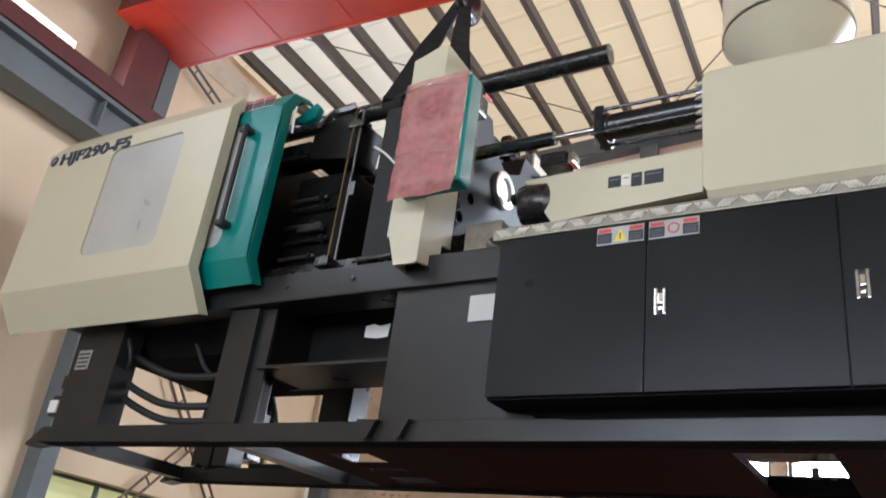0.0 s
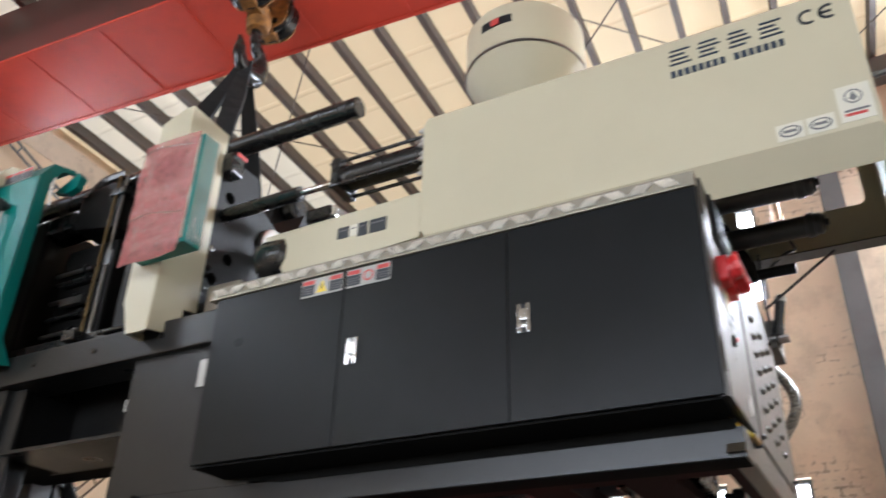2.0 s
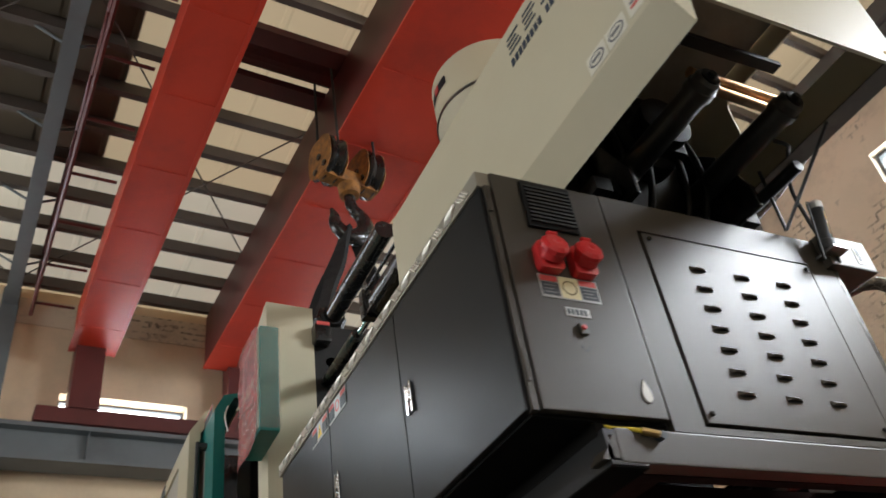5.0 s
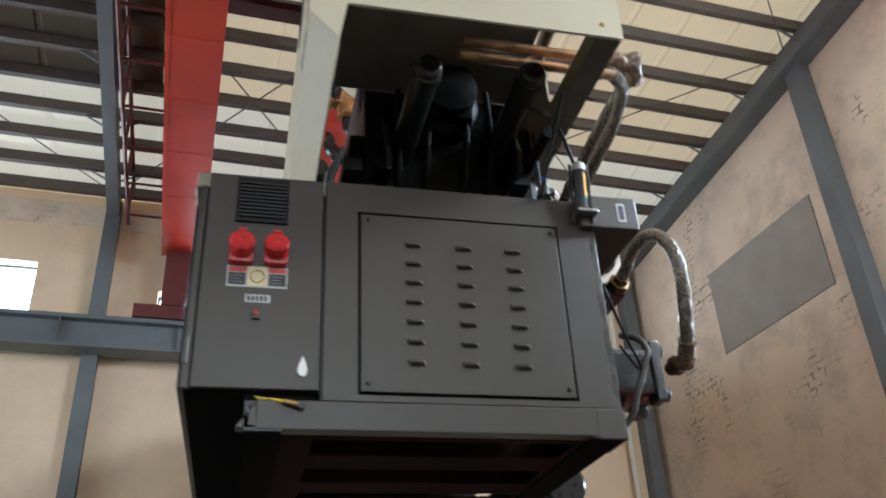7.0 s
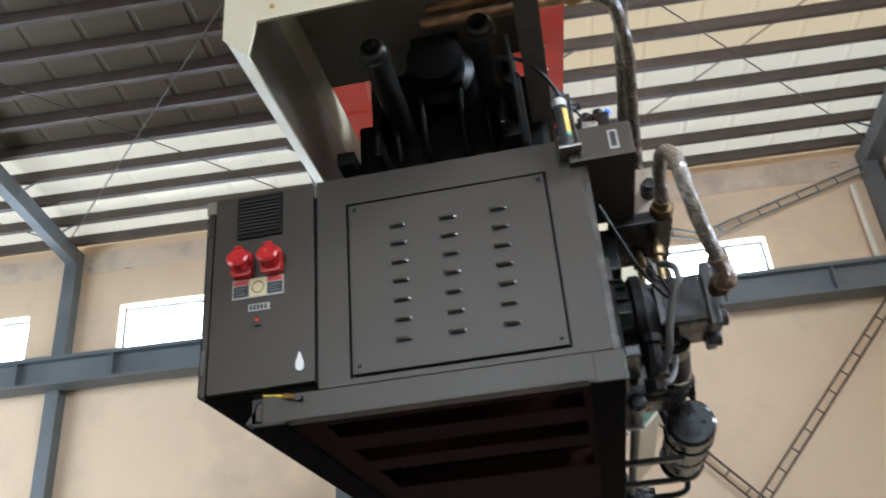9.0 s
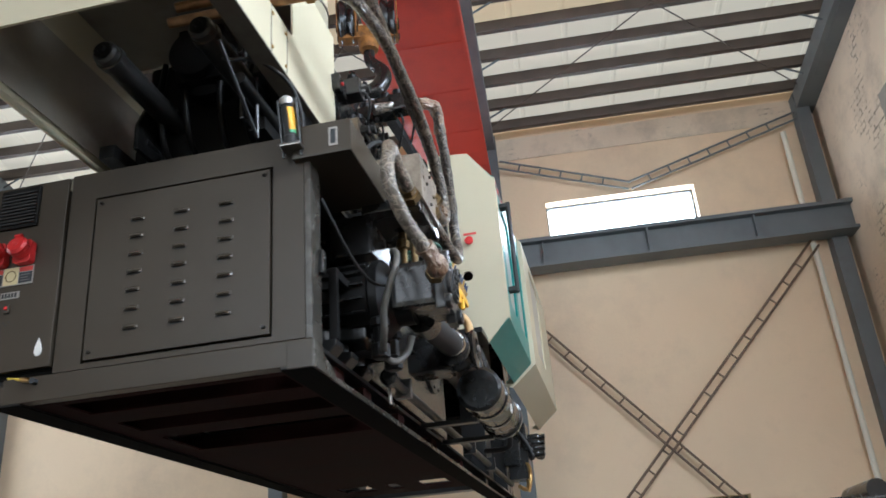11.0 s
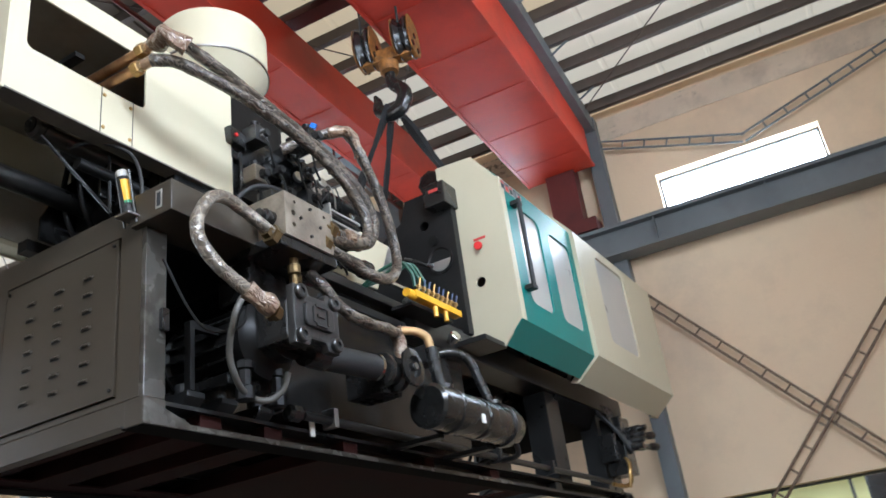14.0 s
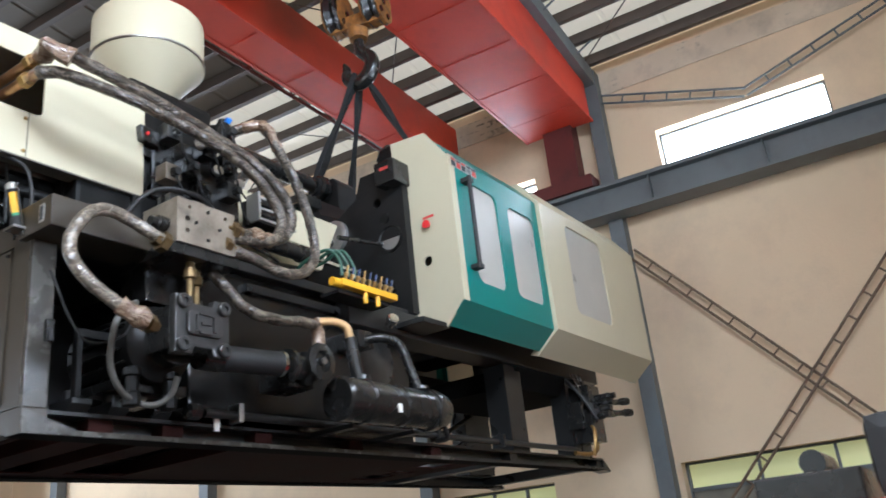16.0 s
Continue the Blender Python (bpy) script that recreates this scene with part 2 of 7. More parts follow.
LINER = material("inner_shade_grey", (0.30, 0.275, 0.225), 0.45, vary=0.1, scale=2, bump=0.05, dirt=(0.06, 0.055, 0.05), dirt_amount=0.5, dirt_scale=2.5)
FROSTED = material("frosted_window_sheet", (0.45, 0.435, 0.395), 0.3, vary=0.08, scale=3, coat=0.3)
BUBBLE = clear_plastic("pink_bubble_wrap", (0.50, 0.165, 0.155), 0.68, 0.2)
# rows of small air bubbles
bn, bl = BUBBLE.node_tree.nodes, BUBBLE.node_tree.links
cells, where, rise = bn.new("ShaderNodeTexVoronoi"), bn.new("ShaderNodeTexCoord"), bn.new("ShaderNodeBump")
cells.inputs["Scale"].default_value, cells.inputs["Randomness"].default_value = 95.0, 0.25
rise.invert = True
rise.inputs["Strength"].default_value, rise.inputs["Distance"].default_value = 0.8, 0.008
bl.new(where.outputs["Object"], cells.inputs["Vector"])
bl.new(cells.outputs["Distance"], rise.inputs["Height"])
bl.new(rise.outputs[0], bn["Principled BSDF"].inputs["Normal"])
FILM = clear_plastic("clear_wrapping_film", (0.5, 0.42, 0.34), 0.28, 0.12)


def crinkled_film(name, under, film, amount):
    """Clear film wound round a hose: glossy creases, painted pale as highlights, over what lies beneath."""
    m = bpy.data.materials.new(name)
    m.use_nodes = True
    n, l = m.node_tree.nodes, m.node_tree.links
    b = n["Principled BSDF"]
    tc = n.new("ShaderNodeTexCoord")
    ridge = None
    for scale, seed in ((20.0, 0.0), (46.0, 7.0)):
        no = n.new("ShaderNodeTexNoise")
        no.inputs["Scale"].default_value, no.inputs["Detail"].default_value, no.inputs["Distortion"].default_value = scale, 1.0, 0.8
        sh = n.new("ShaderNodeVectorMath")
        sh.inputs[1].default_value = (seed, seed, 0)
        st = n.new("ShaderNodeVectorMath")
        st.operation = "MULTIPLY"
        st.inputs[1].default_value = (0.4, 1.0, 0.8)
        l.new(tc.outputs["Object"], st.inputs[0])
        l.new(st.outputs[0], sh.inputs[0])
        l.new(sh.outputs[0], no.inputs["Vector"])
        d = n.new("ShaderNodeMath")
        d.operation = "SUBTRACT"
        d.inputs[1].default_value = 0.5
        l.new(no.outputs["Fac"], d.inputs[0])
        a = n.new("ShaderNodeMath")
        a.operation = "ABSOLUTE"
        l.new(d.outputs[0], a.inputs[0])
        if ridge is None:
            ridge = a.outputs[0]
        else:
            mn = n.new("ShaderNodeMath")
            mn.operation = "MINIMUM"
            l.new(ridge, mn.inputs[0])
            l.new(a.outputs[0], mn.inputs[1])
            ridge = mn.outputs[0]
    # the ridges take the paler film colour, which stands for glints
    crease_glint = n.new("ShaderNodeMapRange")
    crease_glint.inputs[1].default_value, crease_glint.inputs[2].default_value = 0.0, 0.035
    crease_glint.inputs[3].default_value, crease_glint.inputs[4].default_value = amount, 0.0
    l.new(ridge, crease_glint.inputs[0])
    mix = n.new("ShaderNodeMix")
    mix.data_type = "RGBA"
    l.new(crease_glint.outputs[0], mix.inputs["Factor"])
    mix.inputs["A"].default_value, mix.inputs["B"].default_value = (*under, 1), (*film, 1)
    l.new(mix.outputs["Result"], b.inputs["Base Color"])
    b.inputs["Roughness"].default_value = 0.32
    b.inputs["Coat Weight"].default_value, b.inputs["Coat Roughness"].default_value = 0.8, 0.10
    bu = n.new("ShaderNodeBump")
    bu.inputs["Strength"].default_value, bu.inputs["Distance"].default_value = 0.9, 0.026
    l.new(ridge, bu.inputs["Height"])
    l.new(bu.outputs[0], b.inputs["Normal"])
    l.new(bu.outputs[0], b.inputs["Coat Normal"])
    return m


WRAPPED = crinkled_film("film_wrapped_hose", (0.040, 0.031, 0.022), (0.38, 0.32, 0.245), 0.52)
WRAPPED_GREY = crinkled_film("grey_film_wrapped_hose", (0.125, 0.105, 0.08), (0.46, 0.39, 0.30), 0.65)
CABLEGREY = material("grey_cable_sheath", (0.10, 0.096, 0.085), 0.42, vary=0.15, scale=20)
VARNISHED = material("varnished_copper", (0.52, 0.33, 0.15), 0.36, metal=0.3, vary=0.15, scale=20)
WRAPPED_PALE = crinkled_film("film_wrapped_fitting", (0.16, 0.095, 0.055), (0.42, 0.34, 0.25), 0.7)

# translucent roof sheet, lit through by the sky
SHEET = bpy.data.materials.new("roof_sheet")
SHEET.use_nodes = True


def sheet_nodes():
    n, l = SHEET.node_tree.nodes, SHEET.node_tree.links
    b = n["Principled BSDF"]
    tc = n.new("ShaderNodeTexCoord")
    no = n.new("ShaderNodeTexNoise")
    no.inputs["Scale"].default_value, no.inputs["Detail"].default_value = 0.8, 5
    l.new(tc.outputs["Object"], no.inputs["Vector"])
    cr = n.new("ShaderNodeValToRGB")
    cr.color_ramp.elements[0].color = (0.48, 0.35, 0.18, 1)
    cr.color_ramp.elements[1].color = (0.64, 0.52, 0.33, 1)
    l.new(no.outputs["Fac"], cr.inputs[0])
    l.new(cr.outputs[0], b.inputs["Base Color"])
    b.inputs["Roughness"].default_value = 0.55
    through_light(SHEET, (0.74, 0.56, 0.33), 0.38)


def through_light(m, colour, share):
    """Daylight soaks through the sheet."""
    n, l = m.node_tree.nodes, m.node_tree.links
    tr = n.new("ShaderNodeBsdfTranslucent")
    tr.inputs["Color"].default_value = (*colour, 1)
    mx = n.new("ShaderNodeMixShader")
    mx.inputs[0].default_value = share
    l.new(n["Principled BSDF"].outputs[0], mx.inputs[1])
    l.new(tr.outputs[0], mx.inputs[2])
    l.new(mx.outputs[0], n["Material Output"].inputs[0])


sheet_nodes()
ROOFMETAL = material("brown_roof_metal", (0.11, 0.085, 0.056), 0.6, vary=0.12, scale=1.2, dirt=(0.13, 0.1, 0.07), dirt_amount=0.5, dirt_scale=1.5)
SKYLIGHT = material("translucent_skylight", (0.64, 0.56, 0.42), 0.5, vary=0.06, scale=1.5)
through_light(SKYLIGHT, (0.76, 0.66, 0.48), 0.37)
DAYPANE = glowing("bright_sky_backdrop", (0.86, 0.93, 1.0), 14.0)
OFFICE = glowing("lit_office_backdrop", (0.70, 0.68, 0.32), 0.34)
DULLPANE = material("dull_window_glass", (0.20, 0.19, 0.16), 0.15, vary=0.2, scale=3, bump=0.02)

# ---------------- mesh helpers ----------------


def finish(name, bm, mat, smooth=False):
    bmesh.ops.recalc_face_normals(bm, faces=bm.faces)
    me = bpy.data.meshes.new(name)
    bm.to_mesh(me)
    bm.free()
    me.materials.append(mat)
    if smooth:
        me.polygons.foreach_set("use_smooth", [True] * len(me.polygons))
        me.set_sharp_from_angle(angle=radians(38))
    return me


def thing(name, base, label, category, group="", kind=""):
    ob = new(name)
    ob.location = base
    ob.empty_display_size = 0.1
    return tagged(ob, label, category, group, kind)


def part(name, bm, mat, parent, label="", smooth=False):
    ob = new(name, finish(name, bm, mat, smooth))
    ob.parent = parent
    if parent.type == "EMPTY":
        ob.matrix_parent_inverse = Matrix.Translation(parent.location).inverted()
    return tagged(ob, label)


def solo(name, bm, mat, label, category, group="", kind="", smooth=False):
    return tagged(new(name, finish(name, bm, mat, smooth)), label, category, group, kind)


def box(x0, x1, y0, y1, z0, z1, bevel=0.0, bm=None):
    b = bmesh.new()
    vs = [b.verts.new((x, y, z)) for x in (x0, x1) for y in (y0, y1) for z in (z0, z1)]
    for f in ((0, 1, 3, 2), (4, 6, 7, 5), (0, 4, 5, 1), (2, 3, 7, 6), (0, 2, 6, 4), (1, 5, 7, 3)):
        b.faces.new([vs[i] for i in f])
    if bevel:
        bmesh.ops.bevel(b, geom=b.edges[:], offset=bevel, segments=2, profile=0.7, affect="EDGES")
    return join(bm, b)


def join(bm, b):
    if bm is None:
        return b
    me = bpy.data.meshes.new("tmp")
    b.to_mesh(me)
    b.free()
    bm.from_mesh(me)
    bpy.data.meshes.remove(me)
    return bm


AXIS = {"x": (0, 1, 2), "y": (1, 0, 2), "z": (2, 0, 1)}


def prism(profile, axis, a0, a1, bevel=0.0, bm=None):
    """A polygon in the two other axes, drawn out along axis."""
    b = bmesh.new()
    k, u, v = AXIS[axis]
    rings = []
    for a in (a0, a1):
        ring = []
        for p, q in profile:
            c = [0, 0, 0]
            c[k], c[u], c[v] = a, p, q
            ring.append(b.verts.new(c))
        rings.append(ring)
    b.faces.new(rings[0])
    b.faces.new(rings[1][::-1])
    n = len(profile)
    for i in range(n):
        b.faces.new([rings[0][i], rings[1][i], rings[1][(i + 1) % n], rings[0][(i + 1) % n]])
    if bevel:
        bmesh.ops.recalc_face_normals(b, faces=b.faces)
        bmesh.ops.bevel(b, geom=b.edges[:], offset=bevel, segments=2, profile=0.7, affect="EDGES")
    return join(bm, b)


def rounded(u0, u1, v0, v1, r, n=5):
    out = []
    for cu, cv, a in ((u1 - r, v1 - r, 0), (u0 + r, v1 - r, 90), (u0 + r, v0 + r, 180), (u1 - r, v0 + r, 270)):
        for i in range(n + 1):
            t = radians(a + 90 * i / n)
            out.append((cu + r * math.cos(t), cv + r * math.sin(t)))
    return out


def circle(cu, cv, r, n=20):
    return [(cu + r * math.cos(2 * math.pi * i / n), cv + r * math.sin(2 * math.pi * i / n)) for i in range(n)]


def pierced(outer, holes, axis, a0, a1, bm=None):
    """A plate with holes: outlines in the two other axes, from a0 to a1 along axis."""
    b = bmesh.new()
    k, u, v = AXIS[axis]
    edges = []
    for loop in (outer, *holes):
        vs = []
        for p, q in loop:
            c = [0, 0, 0]
            c[k], c[u], c[v] = a0, p, q
            vs.append(b.verts.new(c))
        edges += [b.edges.new((vs[i], vs[(i + 1) % len(vs)])) for i in range(len(vs))]
    bmesh.ops.triangle_fill(b, use_beauty=True, use_dissolve=False, edges=edges)
    g = bmesh.ops.extrude_face_region(b, geom=b.faces[:])
    step = [0, 0, 0]
    step[k] = a1 - a0
    bmesh.ops.translate(b, vec=step, verts=[e for e in g["geom"] if isinstance(e, bmesh.types.BMVert)])
    return join(bm, b)


def rod(p0, p1, r, r2=None, n=20, bm=None, caps=True):
    b = bmesh.new()
    p0, p1 = Vector(p0), Vector(p1)
    d = p1 - p0
    m = Matrix.Translation((p0 + p1) / 2) @ d.to_track_quat("Z", "Y").to_matrix().to_4x4()
    bmesh.ops.create_cone(b, cap_ends=caps, segments=n, radius1=r, radius2=r if r2 is None else r2, depth=d.length, matrix=m)
    return join(bm, b)


def lathe(centre, axis, profile, n=32, bm=None):
    """A turned body: profile of (radius, distance along axis)."""
    b = bmesh.new()
    q = Vector(axis).to_track_quat("Z", "Y").to_matrix()
    c = Vector(centre)
    rings = []
    for r, h in profile:
        rings.append([b.verts.new(c + q @ Vector((r * math.cos(2 * math.pi * i / n), r * math.sin(2 * math.pi * i / n), h))) for i in range(n)])
    for a, d in zip(rings, rings[1:]):
        for i in range(n):
            b.faces.new([a[i], a[(i + 1) % n], d[(i + 1) % n], d[i]])
    if profile[0][0] > 1e-4:
        b.faces.new(rings[0])
    if profile[-1][0] > 1e-4:
        b.faces.new(rings[-1])
    bmesh.ops.remove_doubles(b, verts=b.verts, dist=1e-5)
    return join(bm, b)


def spline(points, steps=8):
    p = [Vector(q) for q in points]
    p = [2 * p[0] - p[1]] + p + [2 * p[-1] - p[-2]]
    out = []
    for i in range(1, len(p) - 2):
        for s in range(steps):
            t = s / steps
            out.append(0.5 * ((2 * p[i]) + (p[i + 1] - p[i - 1]) * t + (2 * p[i - 1] - 5 * p[i] + 4 * p[i + 1] - p[i + 2]) * t * t
                              + (3 * p[i] - p[i - 1] - 3 * p[i + 1] + p[i + 2]) * t ** 3))
    out.append(p[-2])
    return out


def tube(points, r, n=10, steps=8, lumps=0.0, bm=None, flat=1.0):
    b = bmesh.new()
    path = spline(points, steps) if steps > 1 else [Vector(q) for q in points]
    rings = []
    side = None
    for i, p in enumerate(path):
        t = (path[min(i + 1, len(path) - 1)] - path[max(i - 1, 0)]).normalized()
        if side is None:
            side = t.orthogonal().normalized()
        side = (side - t * side.dot(t)).normalized()
        up = t.cross(side)
        ring = []
        for k in range(n):
            a = 2 * math.pi * k / n
            q = side * math.cos(a) + up * math.sin(a) * flat
            s = r * (1 + lumps * noise.noise((p + q * r) * 22))
            ring.append(b.verts.new(p + q * s))
        rings.append(ring)
    for a, d in zip(rings, rings[1:]):
        for k in range(n):
            b.faces.new([a[k], a[(k + 1) % n], d[(k + 1) % n], d[k]])
    b.faces.new(rings[0])
    b.faces.new(rings[-1][::-1])
    return join(bm, b)


def text_mesh(body, size, m, bm=None, depth=0.002):
    cu = bpy.data.curves.new("lettering", "FONT")
    cu.body, cu.size, cu.extrude, cu.offset = body, size, depth, size * 0.035
    ob = bpy.data.objects.new("lettering", cu)
    scene.collection.objects.link(ob)
    me = bpy.data.meshes.new_from_object(ob.evaluated_get(bpy.context.evaluated_depsgraph_get()))
    bpy.data.objects.remove(ob)
    bpy.data.curves.remove(cu)
    b = bmesh.new()
    b.from_mesh(me)
    bpy.data.meshes.remove(me)
    bmesh.ops.transform(b, matrix=m, verts=b.verts)
    return join(bm, b)


def turned(bm, m):
    bmesh.ops.transform(bm, matrix=m, verts=bm.verts)
    return bm


# ---------------- the hall ----------------
HALL = pose(0, 0, 0, 0, 0, 4.0)
GROUND = -0.15
FAR, NEAR, RIGHT, LEFT, EAVE = -6.2, 9.0, 4.6, -9.0, 6.35
SLOPE = 0.1


def roof_z(x):
    return EAVE + SLOPE * (x - FAR)


def structure(name, bm, mat, label, category, smooth=False):
    return solo(name, turned(bm, HALL), mat, label, category, kind="structure", smooth=smooth)


def corrugated(b, x0, x1, y0=None, y1=None):
    """Trapezoid roof sheet between two places along the slope."""
    y = LEFT - 0.3 if y0 is None else y0
    rows = []
    while y < (RIGHT + 0.3 if y1 is None else y1):
        for dy, dz in ((0.0, 0.0), (0.44, 0.0), (0.46, 0.009), (0.49, 0.009)):
            rows.append([b.verts.new((x, y + dy, roof_z(x) + 0.112 + dz)) for x in (x0, x1)])
        y += 0.51
    for p, q in zip(rows, rows[1:]):
        b.faces.new([p[0], p[1], q[1], q[0]])


FAR_WINDOWS = [(-7.3, -5.36, 4.93, 5.6), (-4.25, -2.25, 4.93, 5.6), (-1.05, 0.1, 5.0, 5.38), (1.5, 3.15, 4.93, 5.46)]
LOW_WINDOWS = [(-1.35, -0.2, 1.5, 2.13), (1.08, 3.05, 1.5, 2.13)]
GABLE_WINDOWS = [(1.45, 3.4, 5.15, 6.4), (-1.32, -0.02, 4.82, 5.85), (-1.85, -1.5, 2.8, 3.2), (-1.36, -0.62, 2.8, 3.2), (-0.46, 0.04, 2.8, 3.2)]


def rect(u0, u1, v0, v1):
    return [(u0, v0), (u1, v0), (u1, v1), (u0, v1)]


def build_hall():
    structure("floor", box(FAR - 0.3, NEAR + 0.3, LEFT - 0.3, RIGHT + 0.3, GROUND - 0.2, GROUND), FLOOR, "worn grey concrete floor of the factory hall", "floor")
    structure("wall_far", pierced(rect(LEFT, RIGHT, GROUND, EAVE + 0.1), [rect(*w) for w in FAR_WINDOWS + LOW_WINDOWS], "x", FAR - 0.24, FAR), WALL,
              "beige plastered brick wall with high windows above the crane rail", "wall")
    structure("wall_right", pierced([(FAR - 0.24, GROUND), (NEAR, GROUND), (NEAR, roof_z(NEAR) + 0.1), (FAR - 0.24, roof_z(FAR) + 0.1)], [rect(*w) for w in GABLE_WINDOWS], "y", RIGHT, RIGHT + 0.24), STAINED,
              "pale plastered gable wall with dark damp stains", "wall")
    # the openings in these two walls are added for the fill lamps
    structure("wall_left", pierced([(FAR - 0.24, GROUND), (NEAR, GROUND), (NEAR, roof_z(NEAR) + 0.1), (FAR - 0.24, roof_z(FAR) + 0.1)], [rect(-4.6, 2.6, GROUND + 0.02, 4.3)], "y", LEFT - 0.24, LEFT), WALL,
              "beige plastered wall with an added, unseen opening for fill light", "wall")
    structure("wall_near", pierced(rect(LEFT, RIGHT, GROUND, roof_z(NEAR) + 0.1), [rect(-3.4, 2.2, GROUND + 0.02, 6.4)], "x", NEAR, NEAR + 0.24), WALL,
              "beige plastered wall with an added, unseen opening for fill light", "wall")
    structure("wall_patch", prism([(-4.62, 4.44), (-2.97, 4.44), (-2.97, 5.35), (-4.62, 5.35)], "y", RIGHT - 0.012, RIGHT + 0.02), PATCH, "bricked-up window with grey cement render on the gable wall", "wall patch")
    # roof sheet with brown purlins and translucent strips
    b = bmesh.new()
    corrugated(b, FAR - 0.4, -5.99)
    corrugated(b, -4.375, NEAR + 0.4, -1.165)
    structure("ceiling", b, SHEET, "yellowed translucent corrugated roof sheeting of the hall", "ceiling")
    b = bmesh.new()
    corrugated(b, -4.375, NEAR + 0.4, None, -1.5)
    structure("ceiling_metal", b, ROOFMETAL, "dull brown corrugated metal roof sheeting", "ceiling")
    frame_ = thing("roof_framing", HALL @ Vector((FAR, 0, EAVE)), "brown steel purlins in even rows under the roof sheeting", "roof framing", kind="structure")
    x = FAR + 0.18
    while x < NEAR - 0.1:
        z = roof_z(x)
        part("purlin", turned(prism([(x, z - 0.015), (x + 0.055, z - 0.01), (x + 0.055, z + 0.105), (x - 0.012, z + 0.1)], "y", LEFT, RIGHT), HALL), PURLIN, frame_)
        x += 0.405
    b = bmesh.new()
    corrugated(b, -5.99, -4.375)
    structure("skylight_1", b, SKYLIGHT, "pale translucent skylight sheets along the eaves", "skylight")
    # frames: columns, rafters with knee braces
    for k, y in enumerate((-7.8, -4.85, -1.6, 0.95, 4.45)):
        col = box(FAR + 0.002, FAR + 0.16, y - 0.075, y + 0.075, GROUND, EAVE - 0.02)
        structure("column_" + str(k + 1), col, GREYSTEEL, "grey painted steel column against the wall", "column")
        raf = bmesh.new()
        prism([(FAR, roof_z(FAR) - 0.22), (NEAR, roof_z(NEAR) - 0.16), (NEAR, roof_z(NEAR) - 0.02), (FAR, roof_z(FAR) - 0.02)], "y", y - 0.06, y + 0.06, bm=raf)
        x = FAR + 0.6
        while x < NEAR - 0.5:
            z = roof_z(x)
            for s in (-1, 1):
                rod((x, y, z - 0.14), (x, y + s * 0.3, z + 0.02), 0.012, n=6, bm=raf)
            x += 0.81
        structure("rafter_" + str(k + 1), raf, GREYSTEEL, "grey steel roof rafter with short purlin braces", "rafter")
    # crane runway along the far wall
    way = thing("crane_runway", HALL @ Vector((FAR + 0.24, 0, 4.56)), "dark grey steel crane runway beam along the wall", "runway beam", kind="structure")
    part("web", turned(box(FAR + 0.19, FAR + 0.27, LEFT, RIGHT, 4.60, 4.86), HALL), GREYSTEEL, way)
    part("top_flange", turned(box(FAR + 0.10, FAR + 0.36, LEFT, RIGHT, 4.86, 4.9), HALL), GREYSTEEL, way)
    part("bottom_flange", turned(box(FAR + 0.10, FAR + 0.36, LEFT, RIGHT, 4.57, 4.60), HALL), GREYSTEEL, way)
    y = LEFT + 0.5
    while y < RIGHT:
        part("stiffener", turned(box(FAR + 0.27, FAR + 0.345, y, y + 0.012, 4.60, 4.86), HALL), GREYSTEEL, way)
        y += 1.1
    # bracing: lattice struts between the columns
    for k, (p, q) in enumerate((((1.03, 5.98), (2.45, 5.5)), ((2.45, 5.5), (4.4, 6.1)), ((1.03, 4.2), (4.4, 0.4)), ((1.0, 1.18), (4.2, 4.54)))):
        p, q = Vector((FAR + 0.09, *p)), Vector((FAR + 0.09 + 0.05 * (k == 3), *q))
        t = (q - p).normalized()
        s = Vector((0, -t.z, t.y)) * 0.045
        b = rod(p + s, q + s, 0.013, n=6)
        rod(p - s, q - s, 0.013, n=6, bm=b)
        for i in range(1, int((q - p).length / 0.24)):
            c = p + t * 0.24 * i
            rod(c + s, c - s, 0.009, n=6, bm=b)
        structure("wall_brace_" + str(k + 1), b, GREYSTEEL if k < 2 else LATTICE, "steel lattice wind brace on the wall", "wind brace")
    structure("drain_pipe", rod((FAR + 0.09, 4.2, GROUND), (FAR + 0.09, 4.2, 5.9), 0.03, n=12), PALE, "pale plastic drain pipe in the corner of the hall", "pipe", True)
    # gable frame
    structure("gable_column_2", box(-2.7, -2.52, RIGHT - 0.14, RIGHT - 0.002, GROUND, roof_z(-2.6) - 0.2), GREYSTEEL, "grey steel column on the gable wall", "column")
    structure("gable_column_1", box(0.58, 0.76, RIGHT - 0.14, RIGHT - 0.002, GROUND, roof_z(0.6) - 0.02), GREYSTEEL, "grey steel column on the gable wall", "column")
    b = prism([(FAR, roof_z(FAR) - 0.22), (NEAR, roof_z(NEAR) - 0.22), (NEAR, roof_z(NEAR) - 0.02), (FAR, roof_z(FAR) - 0.02)], "y", RIGHT - 0.15, RIGHT - 0.004)
    structure("gable_rafter", b, GREYSTEEL, "grey steel rafter along the gable wall", "rafter")
    structure("peeled_plaster_band", box(FAR, FAR + 0.012, LEFT, RIGHT, 6.06, 6.34), STAINED, "band of peeled bare plaster under the eaves", "wall patch")
    b = bmesh.new()
    for y0, y1 in ((-7.8, -4.85), (-4.85, -1.6), (-1.6, 0.95), (0.95, 4.45)):
        for x0 in (FAR + 0.3, FAR + 3.6, FAR + 6.9):
            for ya, yb in ((y0, y1), (y1, y0)):
                rod((x0, ya, roof_z(x0) - 0.05), (x0 + 3.3, yb, roof_z(x0 + 3.3) - 0.05), 0.007, n=6, bm=b)
